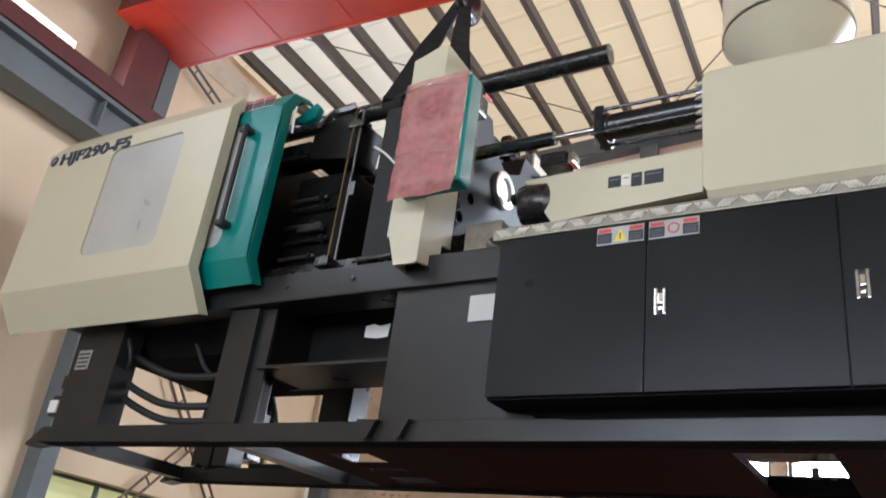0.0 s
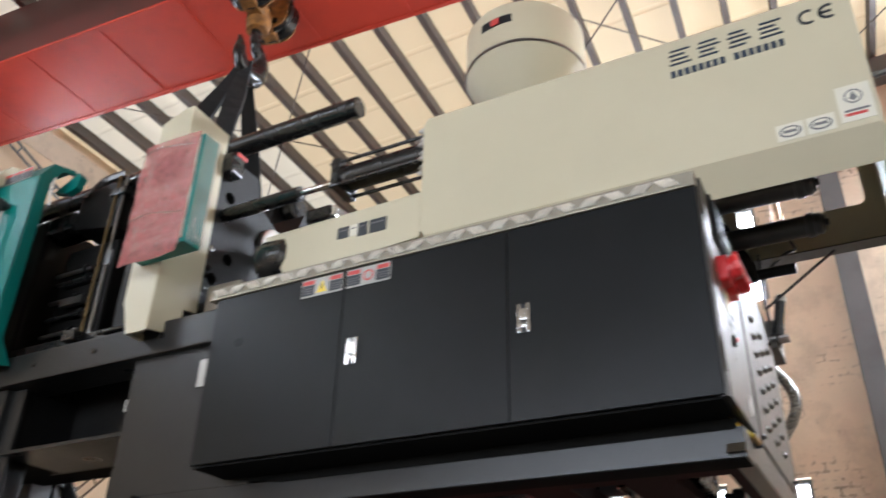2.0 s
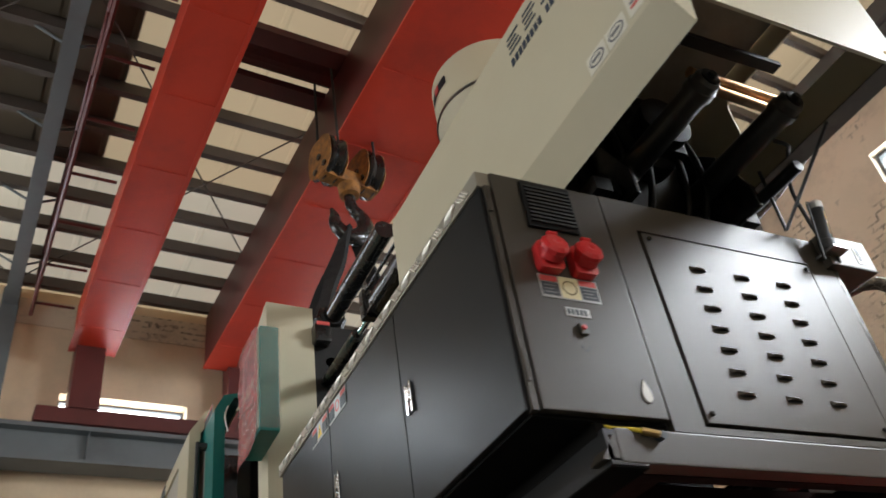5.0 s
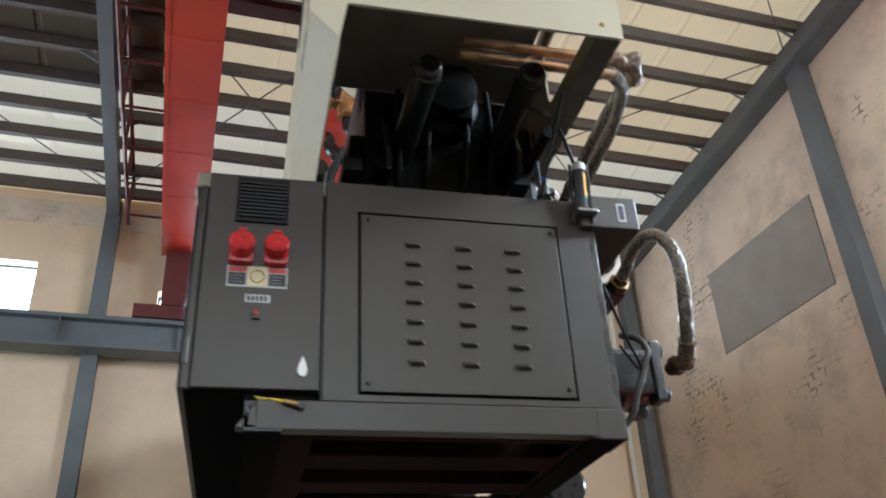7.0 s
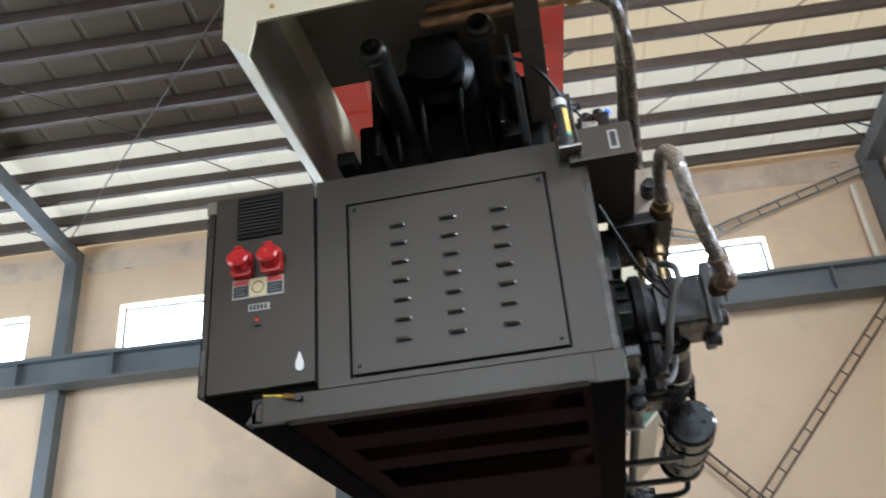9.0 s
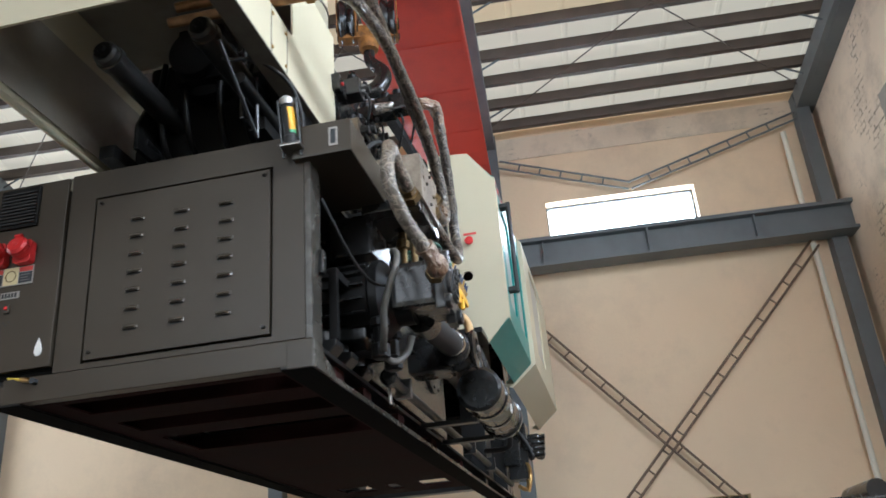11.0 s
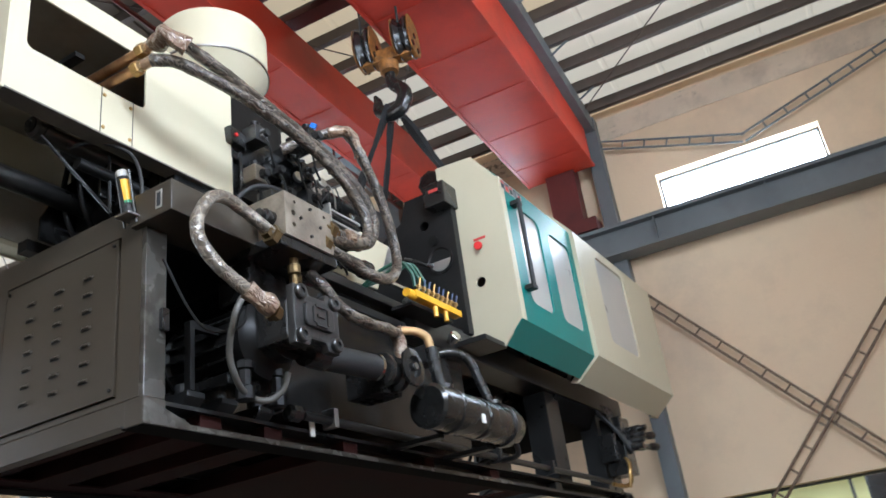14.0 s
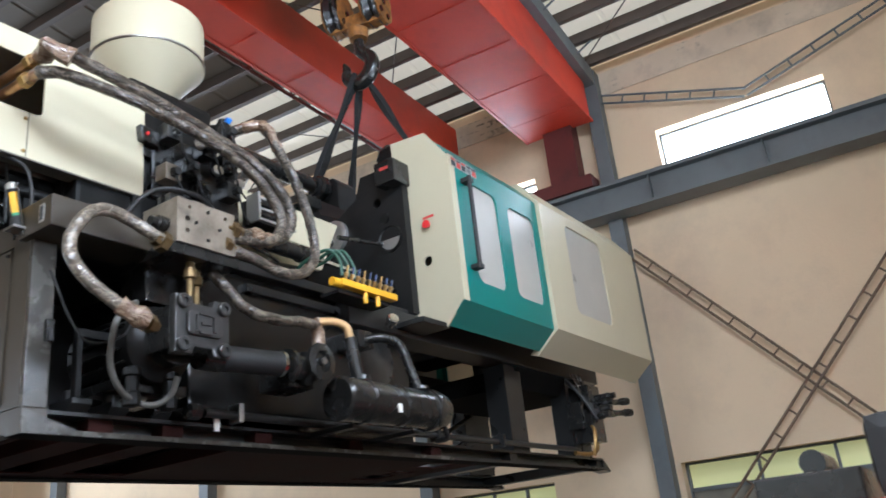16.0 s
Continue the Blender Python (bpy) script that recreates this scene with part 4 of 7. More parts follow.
def build_cabinet():
    y0, y1 = -0.668, -0.302
    body = part("control_cabinet", prism([(y0 + 0.004, 2.155), (y1, 2.155), (y1, 2.79), (y0 + 0.004, 2.79)], "x", -1.815, -0.018), CABINET, M, "black control cabinet along the bed")
    # dull sheets added to hold the shade below the cabinet
    part("cabinet_floor_shade", box(-1.812, -0.018, y0 + 0.006, y1, 2.147, 2.1545), UNDER, body)
    part("cabinet_underside_shade", prism([(-1.80, 2.146), (-0.02, 2.146), (-0.02, 2.115), (-1.55, 2.115)], "y", OP - 0.002, -0.31), UNDER, body)
    for x0, x1 in ((-1.815, -1.226), (-1.222, -0.606), (-0.602, -0.006)):
        d = part("cabinet_door", box(x0, x1, y0 - 0.012, y0 + 0.004, 2.155, 2.786, 0.003), CABINET, M, "black cabinet door with satin paint")
        if x0 > -1.5:
            h = x0 + 0.052
            part("latch", box(h - 0.016, h + 0.016, y0 - 0.015, y0 - 0.011, 2.424, 2.514), RUBBER, d, "recessed dark latch plate between chrome rails")
            for dx in (-0.0145, 0.0145):
                part("latch_rail", box(h + dx - 0.0045, h + dx + 0.0045, y0 - 0.020, y0 - 0.0145, 2.422, 2.516, 0.0015), CHROME, d, "chrome rail")
            part("latch_lever", box(h - 0.0085, h + 0.0085, y0 - 0.022, y0 - 0.0155, 2.462, 2.500, 0.003), CHROME, d, "chrome lever")
            part("latch_knob", lathe((h, y0 - 0.015, 2.445), (0, -1, 0), [(0.008, 0), (0.008, 0.006), (0.0, 0.007)], 14), CHROME, d)
    for x0, x1, cells in ((-1.41, -1.234, (PRINT, YELLOWPRINT, PRINT)), (-1.216, -1.038, (PRINT, WHITE, PRINT))):
        sticker_row(body, x0, x1, 2.71, 2.78, y0 - 0.0125, -1, cells)
    tr = part("tread_plate", box(-1.85, -0.004, y0 - 0.016, -0.30, 2.79, 2.84, 0.004), TREAD, M, "aluminium tread plate step with raised bars")
    k = 0
    x = -1.80
    while x < -0.03:
        b = bmesh.new()
        a = radians(48 if k % 2 else 132)
        for i in range(4):
            cx, cz = x + 0.0125 * (i - 1.5), 2.815
            dx, dz = 0.021 * math.cos(a), 0.019 * math.sin(a)
            tube([(cx - dx, y0 - 0.0165, cz - dz), (cx, y0 - 0.0205, cz), (cx + dx, y0 - 0.0165, cz + dz)], 0.0046, 6, 2, bm=b)
        part("tread_bar", b, TREADBAR, tr)
        x += 0.078
        k += 1
    # electrical end door
    d = part("end_door", box(-0.016, 0.006, -0.646, -0.307, 2.154, 2.835, 0.003), LITGREY, M, "grey cabinet end door with power sockets")
    part("door_frame", box(-0.016, 0.003, -0.669, -0.652, 2.152, 2.79), LITGREY, M)
    part("hinge", rod((0.002, -0.664, 2.70), (0.002, -0.664, 2.78), 0.007, n=10), LITGREY, d)
    part("hinge", rod((0.002, -0.664, 2.22), (0.002, -0.664, 2.30), 0.007, n=10), LITGREY, d)
    v = part("ventilator_grille", box(0.006, 0.016, -0.565, -0.411, 2.668, 2.822, 0.004), SHADEBLACK, d, "black slatted fan grille")
    for i in range(10):
        part("slat", box(0.014, 0.022, -0.556, -0.420, 2.682 + 0.0128 * i, 2.688 + 0.0128 * i), RUBBER, v)
    for y in (-0.539, -0.440):
        s = part("power_socket", rounded_box_socket(y), REDPLASTIC, d, "red industrial power socket with flap lid", True)
        part("socket_lid", lathe((0.046, y, 2.572), Vector((0.95, 0, 0.28)), [(0.034, 0), (0.038, 0.006), (0.038, 0.016), (0.030, 0.024), (0.012, 0.026), (0.0, 0.022)], 10), REDPLASTIC, s)
        part("lid_hinge", rod((0.056, y - 0.012, 2.612), (0.056, y + 0.012, 2.612), 0.007, n=10), REDPLASTIC, s)
    part("power_label", box(0.006, 0.008, -0.575, -0.405, 2.455, 2.522), SILVER, d, "silver label with a cream middle field")
    part("label_field", box(0.008, 0.009, -0.518, -0.462, 2.458, 2.52), CREAMPRINT, d)
    part("label_ring", turned(pierced(circle(-0.490, 2.489, 0.021), [circle(-0.490, 2.489, 0.018)], "x", 0.009, 0.0096), Matrix.Identity(4)), DULLBRASS, d)
    for y0 in (-0.571, -0.458):
        part("label_field", box(0.008, 0.009, y0, y0 + 0.049, 2.461, 2.499), PRINT, d)
        part("label_head", box(0.008, 0.009, y0, y0 + 0.049, 2.502, 2.518), REDPRINT, d)
        for k in range(3):
            part("print_bar", box(0.009, 0.0095, y0 + 0.006, y0 + 0.042 - 0.008 * (k % 2), 2.468 + 0.010 * k, 2.471 + 0.010 * k), GREYPRINT, d)
    part("small_plate", box(0.006, 0.008, -0.52, -0.45, 2.408, 2.432), SILVER, d)
    for i in range(5):
        part("print_bar", box(0.008, 0.0088, -0.515 + 0.012 * i, -0.507 + 0.012 * i, 2.412, 2.428), PRINT, d)
    part("indicator", box(0.006, 0.016, -0.497, -0.476, 2.355, 2.385, 0.003), LITGREY, d)
    part("indicator_button", lathe((0.016, -0.4865, 2.372), (1, 0, 0), [(0.006, 0), (0.006, 0.004), (0, 0.005)], 12), REDPLASTIC, d)
    for y, z in ((-0.497, 2.325), (-0.477, 2.325), (-0.487, 2.315)):
        part("screw_hole", rod((0.004, y, z), (0.0068, y, z), 0.003, n=8), PRINT, d)
    drop = [(-0.352 + 0.018 * math.sin(t) * (math.sin(t / 2) ** 1.4), 2.222 - 0.03 * math.cos(t)) for t in [2 * math.pi * i / 24 for i in range(24)]]
    part("drop_plate", prism([(a, 2.222 - (c - 2.222)) for a, c in drop], "x", 0.006, 0.010), WHITE, d, "cream drop-shaped plate")
    # earth cable below the door
    c = part("earth_cable", tube([(-0.03, -0.50, 2.15), (-0.02, -0.46, 2.135), (0.0, -0.42, 2.125), (0.012, -0.38, 2.115)], 0.005, 8), YELLOWPRINT, M, "yellow-green earth cable with brass lug")
    part("lug", rod((0.006, -0.40, 2.12), (0.014, -0.36, 2.110), 0.009, n=10), BRASS, c)
    part("lug_bolt", rod((0.0, -0.352, 2.108), (0.02, -0.352, 2.108), 0.011, n=6), PRINT, c)


def rounded_box_socket(y):
    b = prism(rounded(y - 0.034, y + 0.034, 2.524, 2.608, 0.014), "x", 0.006, 0.034, 0.003)
    return rod((0.03, y, 2.563), (0.052, y, 2.572), 0.033, n=24, bm=b)


build_cabinet()


def build_injection_cover():
    y0, y1 = -0.40, 0.51
    # operator side sheet, with the lower edge folded in
    c = part("injection_cover_side", prism([(y0, 3.04), (y0, 3.60), (y0 + 0.02, 3.625), (y0 + 0.03, 3.60), (y0 + 0.012, 3.04), (-0.318, 2.952), (-0.322, 2.946)], "x", -1.085, 0.522), CREAM, M, "cream sheet steel cover of the injection unit")
    part("cover_front_edge", prism([(-1.085, 3.045), (-1.10, 3.07), (-1.10, 3.58), (-1.085, 3.60)], "y", y0 + 0.002, y0 + 0.05), CREAM, c)
    part("cover_top", box(-0.43, 0.522, y0 + 0.025, y1 - 0.02, 3.61, 3.622), CREAM, M, "cream cover top sheet")
    # rear sheet, short
    part("cover_end", prism([(y0 - 0.002, 3.625), (y1 + 0.002, 3.625), (y1 + 0.002, 3.075), (-0.30, 3.075), (-0.322, 2.946), (-0.40, 3.03)], "x", 0.522, 0.532), CREAM, M, "cream end sheet, open below")
    # pump side sheet with the hose opening
    s = part("cover_side", pierced(rect(-0.505, 0.526, 3.085, 3.625), [rounded(-0.04, 0.46, 3.28, 3.52, 0.03)], "y", y1 - 0.008, y1), CREAM, M, "cream cover side sheet with a rounded cut-out for hoses")
    part("seam_strip", box(0.155, 0.158, y1, y1 + 0.0015, 3.085, 3.28), PRINT, s)
    part("seam_strip", box(0.015, 0.018, y1, y1 + 0.0015, 3.085, 3.28), PRINT, s)
    for x, z in ((0.145, 3.11), (0.145, 3.25), (0.028, 3.11), (0.028, 3.25)):
        part("rivet", lathe((x, y1, z), (0, 1, 0), [(0.008, 0), (0.007, 0.004), (0, 0.006)], 10), BRASS, s)
    for y, z in ((0.45, 3.12), (0.45, 3.40), (-0.25, 3.12)):
        part("rivet", lathe((0.532, y, z), (1, 0, 0), [(0.008, 0), (0.007, 0.004), (0, 0.006)], 10), BRASS, M)
    part("cover_bracket", box(-0.56, -0.50, y1 - 0.03, y1 + 0.004, 3.28, 3.36, 0.004), OILY, M)
    # lettering on the operator side: marks and bars
    for i in range(4):
        x = -0.075 + i * 0.104
        for k in range(4):
            part("mark_stroke", box(x + 0.006 * (k % 2), x + 0.078 - 0.010 * ((k + i) % 3), y0 - 0.0022, y0 - 0.0002, 3.49 + 0.0205 * k, 3.4985 + 0.0205 * k), NAVY, c)
    for i in range(16):
        if i != 8:
            part("print_bar", box(-0.075 + i * 0.0245, -0.058 + i * 0.0245, y0 - 0.0022, y0 - 0.0002, 3.435, 3.465), NAVY, c)
    b = bmesh.new()
    for cx, arm in ((0.388, False), (0.452, True)):
        ring = [(cx + r * 0.032 * math.cos(t) + 0.01, 3.525 + r * 0.032 * math.sin(t)) for r, ts in ((1, range(60, 301, 12)), (0.68, range(300, 59, -12))) for t in [radians(q) for q in ts]]
        prism(ring, "y", y0 - 0.0022, y0 - 0.0002, bm=b)
        if arm:
            box(cx - 0.02, cx + 0.02, y0 - 0.0022, y0 - 0.0002, 3.520, 3.530, bm=b)
    part("conformity_mark", b, PRINT, c, "dark conformity mark of two open rings")
    part("badge", box(0.418, 0.518, y0 - 0.002, y0 - 0.0002, 3.062, 3.20), PALE, c, "pale paper badge with a ring mark")
    part("badge_field", pierced(circle(0.466, 3.155, 0.027), [circle(0.466, 3.155, 0.022)], "y", y0 - 0.003, y0 - 0.002), GREYPRINT, c)
    part("badge_field", prism([(0.466, 3.175), (0.478, 3.148), (0.466, 3.138), (0.454, 3.148)], "y", y0 - 0.003, y0 - 0.002), GREYPRINT, c)
    part("badge_field", box(0.432, 0.505, y0 - 0.003, y0 - 0.002, 3.098, 3.106), GREYPRINT, c)
    part("badge_field", box(0.432, 0.495, y0 - 0.003, y0 - 0.002, 3.082, 3.092), REDPRINT, c)
    for x in (0.268, 0.36):
        part("badge", box(x - 0.042, x + 0.042, y0 - 0.002, y0 - 0.0002, 3.052, 3.115), PALE, c, "pale oval badge")
        part("badge_field", prism([(x + 0.034 * math.cos(t), 3.083 + 0.022 * math.sin(t)) for t in [2 * math.pi * i / 20 for i in range(20)]], "y", y0 - 0.003, y0 - 0.002), GREYPRINT, c)
        part("badge_field", prism([(x + 0.027 * math.cos(t), 3.083 + 0.016 * math.sin(t)) for t in [2 * math.pi * i / 20 for i in range(20)]], "y", y0 - 0.004, y0 - 0.003), PALE, c)
        part("print_bar", box(x - 0.02, x + 0.02, y0 - 0.005, y0 - 0.004, 3.078, 3.088), GREYPRINT, c)
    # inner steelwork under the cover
    # edge and liners carry the shade under the cover in their colour
    part("cover_flange", box(-0.505, 0.522, 0.435, 0.51, 3.079, 3.085), INNERDARK, s, "folded lower edge with its shade painted dark")
    part("side_liner", box(-1.05, 0.51, -0.380, -0.376, 3.06, 3.59), LINER, M, "inner face of the cover with its shade painted in")
    part("top_liner", box(-0.43, 0.50, -0.37, 0.48, 3.592, 3.598), LINER, M, "inner face of the cover with its shade painted in")
    part("inner_stringer", prism([(0.47, 3.08), (0.505, 3.08), (0.505, 2.86), (0.47, 2.86)], "x", -0.5, -0.46), BLACK, M)
    for y, z in ((-0.02, 3.11), (0.32, 3.13)):
        r = 0.043
        cyl = part("injection_cylinder", lathe((-0.6, y, z), (1, 0, 0), [(0.0, 0), (r + 0.014, 0), (r + 0.014, 0.30), (r, 0.31), (r, 0.83), (r + 0.006, 0.832), (r + 0.006, 0.86), (r, 0.862), (r, 0.885), (r - 0.008, 0.895), (0.0, 0.897)], 28), DARKSTEEL, M, "dark polished steel injection cylinder", True)
        part("cylinder_cap", lathe((0.295, y, z), (1, 0, 0), [(r - 0.012, 0), (r - 0.012, 0.006), (0.014, 0.008), (0.012, 0.018), (0, 0.018)], 20), SHADEBLACK, cyl)
    for p0, p1 in (((0.307, 0.40, 3.045), (0.02, 0.405, 2.85)), ((0.027, 0.40, 3.09), (0.018, 0.405, 2.85))):
        part("hanging_stay", rod(p0, p1, 0.006, n=8), BLACK, M, "thin black stay under the cover")
    # carriage parts in the extra dark black: shade under the cover
    k = part("injection_carriage", box(-0.62, -0.20, -0.15, 0.40, 2.93, 3.40, 0.02), SHADEBLACK, M, "black injection carriage block with shade in its colour")
    part("carriage_wing", box(-0.60, -0.21, -0.205, -0.14, 2.93, 3.20, 0.03), SHADEBLACK, k)
    part("carriage_wing", box(-0.60, -0.21, 0.39, 0.485, 2.93, 3.30, 0.02), SHADEBLACK, k)
    part("feed_housing", box(-0.98, -0.50, -0.13, 0.40, 3.20, 3.74, 0.03), SHADEBLACK, k)
    part("side_cheek", prism([(-0.20, 2.94), (0.02, 2.94), (0.02, 3.02), (-0.06, 3.22), (-0.20, 3.36)], "y", 0.335, 0.352, 0.004), GLOSSBLACK, k)
    part("side_cheek", prism([(-0.20, 2.94), (-0.04, 2.94), (-0.04, 3.04), (-0.12, 3.20), (-0.20, 3.30)], "y", -0.10, -0.083, 0.004), GLOSSBLACK, k)
    part("hydraulic_motor", lathe((-0.22, 0.13, 3.30), (1, 0, 0), [(0.0, -0.28), (0.15, -0.28), (0.15, -0.12), (0.13, -0.1), (0.13, 0.1), (0.10, 0.12), (0.10, 0.2), (0.0, 0.22)], 28), SHADEBLACK, M, "black hydraulic screw motor with shade in its colour", True)
    part("motor_manifold", box(-0.20, -0.06, 0.04, 0.22, 3.20, 3.44, 0.015), SHADEBLACK, M, "black motor manifold with shade in its colour")
    for y, z in ((-0.04, 3.04), (0.06, 3.06), (0.20, 3.04), (0.29, 3.07)):
        part("oil_pipe", tube([(-0.12, y, z + 0.30), (-0.10, y, z + 0.1), (-0.16, y, z - 0.06), (-0.3, y - 0.01, z - 0.1)], 0.012, 10, 6), SHADEBLACK, M, "", True)
    part("guide_bar", rod((-0.1, -0.10, 3.0), (-1.4, -0.16, 3.0), 0.022), SHADEBLACK, M, "", True)
    part("guide_bar", rod((0.16, 0.40, 3.0), (-1.4, 0.40, 3.0), 0.022), SHADEBLACK, M, "", True)
    part("carriage_rail", box(-1.5, -0.05, -0.24, -0.18, 2.93, 2.98), SHADEBLACK, M)
    part("carriage_rail", box(-1.5, -0.05, 0.34, 0.40, 2.93, 2.98), SHADEBLACK, M)
    part("carriage_support", box(-0.9, -0.25, -0.28, 0.44, 2.845, 2.93, 0.006), SHADEBLACK, M)
    part("cover_cross_bar", box(0.20, 0.24, 0.06, 0.46, 3.40, 3.42), SHADEBLACK, M)
    # hopper
    hx, hy = -0.83, 0.08
    h = part("hopper", lathe((hx, hy, 0), (0, 0, 1), [(0.0, 4.36), (0.20, 4.355), (0.275, 4.335), (0.285, 4.32), (0.285, 4.085), (0.290, 4.08), (0.283, 4.07), (0.105, 3.86), (0.095, 3.85), (0.095, 3.63), (0.14, 3.63), (0.14, 3.61)][::-1], 48), CREAM, M, "round cream material hopper with conical outlet", True)
    part("hopper_rim", lathe((hx, hy, 4.082), (0, 0, 1), [(0.284, -0.008), (0.292, -0.006), (0.292, 0.006), (0.284, 0.008)], 48), STEEL, h, "", True)
    b = bmesh.new()
    for i in range(9):
        a0, a1 = radians(248 + 3.6 * i), radians(248 + 3.6 * (i + 1))
        r = 0.2865
        vs = [b.verts.new((hx + r * math.cos(a), hy + r * math.sin(a), z)) for a in (a0, a1) for z in (4.205, 4.255)]
        b.faces.new([vs[0], vs[2], vs[3], vs[1]])
    bmesh.ops.remove_doubles(b, verts=b.verts, dist=1e-5)
    g = bmesh.ops.extrude_face_region(b, geom=b.faces[:])
    part("hopper_label", b, PRINT, h, "dark warning label with a pink middle field")
    a = radians(264)
    part("label_field", turned(box(-0.02, 0.02, -0.002, 0.001, -0.02, 0.02), pose(hx + 0.288 * math.cos(a), hy + 0.288 * math.sin(a), 4.23, 0, 0, -6)), REDPRINT, h)
    # nozzle guard in front of the injection unit
    gd = part("nozzle_guard", prism([(-1.88, 3.22), (-1.10, 3.235), (-1.10, 3.04), (-1.74, 3.00)], "y", -0.40, -0.36, 0.004), CREAM, M, "cream barrel guard with a slanted end")
    part("guard_top", prism([(-1.88, 3.22), (-1.10, 3.235), (-1.10, 3.245), (-1.88, 3.23)], "y", -0.40, 0.30), CREAM, gd)
    part("guard_far_side", prism([(-2.02, 3.44), (-1.10, 3.44), (-1.10, 3.04), (-1.86, 3.12)], "y", 0.27, 0.30, 0.004), CREAM, gd)
    for a, c, m_ in ((-1.49, -1.435, PRINT), (-1.432, -1.393, PALE), (-1.39, -1.345, PRINT), (-1.335, -1.255, PRINT)):
        part("warning_label", box(a, c, -0.4025, -0.4005, 3.112 + 0.01 * (a < -1.4), 3.175), m_, gd, "small dark warning label" if m_ is PRINT else "")
        part("print_bar", box(a + 0.008, c - 0.008, -0.4035, -0.4025, 3.155, 3.160), GREYPRINT, gd)
    part("guard_floor", box(-1.75, -1.1, -0.36, 0.27, 2.965, 2.975), STEEL, M)
    part("barrel", lathe((-2.2, 0.08, 3.44), (1, 0, 0), [(0.0, 0), (0.03, 0.0), (0.05, 0.12), (0.085, 0.14), (0.085, 0.9), (0.1, 0.92), (0.1, 1.3)], 24), OILY, M, "", True)
    part("nozzle_cover", lathe((-1.91, -0.35, 3.13), (1, 0.1, 0), [(0.0, 0), (0.085, 0.0), (0.095, 0.03), (0.095, 0.13), (0.07, 0.15), (0.0, 0.15)], 28), OILY, M, "black round nozzle seat cover", True)
    # carriage cylinder, operator side
    part("carriage_cylinder", lathe((-1.58, -0.30, 3.50), (1, 0, 0), [(0.0, 0), (0.066, 0), (0.066, 0.05), (0.058, 0.055), (0.058, 0.46), (0.066, 0.46), (0.066, 0.49), (0, 0.49)], 24), OILY, M, "black hydraulic carriage cylinder", True)
    part("cylinder_flange", box(-1.585, -1.54, -0.375, -0.225, 3.425, 3.575, 0.01), OILY, M)
    part("piston_rod", rod((-2.1, -0.30, 3.50), (-1.57, -0.30, 3.50), 0.016), CHROME, M, "", True)
    part("rod_sleeve", rod((-2.26, -0.30, 3.50), (-1.80, -0.30, 3.50), 0.034), OILY, M, "", True)
    for dy in (-0.058, 0.058):
        for dz in (-0.058, 0.058):
            part("tie_rod", rod((-1.60, -0.30 + dy, 3.50 + dz), (-1.1, -0.30 + dy, 3.50 + dz), 0.0085, n=8), OILY, M, "", True)
    # cable entry on the cover's front end
    for i in range(7):
        part("cable_gland", lathe((-1.10, -0.375 + 0.012 * (i % 2), 3.36 + 0.035 * i), (-1, 0, 0), [(0.012, 0), (0.016, 0.005), (0.012, 0.02), (0.006, 0.035), (0, 0.036)], 10), STEEL, M)
    part("rear_top_lamp_post", rod((0.25, -0.1, 3.62), (0.25, -0.1, 3.78), 0.035), CREAM, M, "cream stub on the cover")


build_injection_cover()


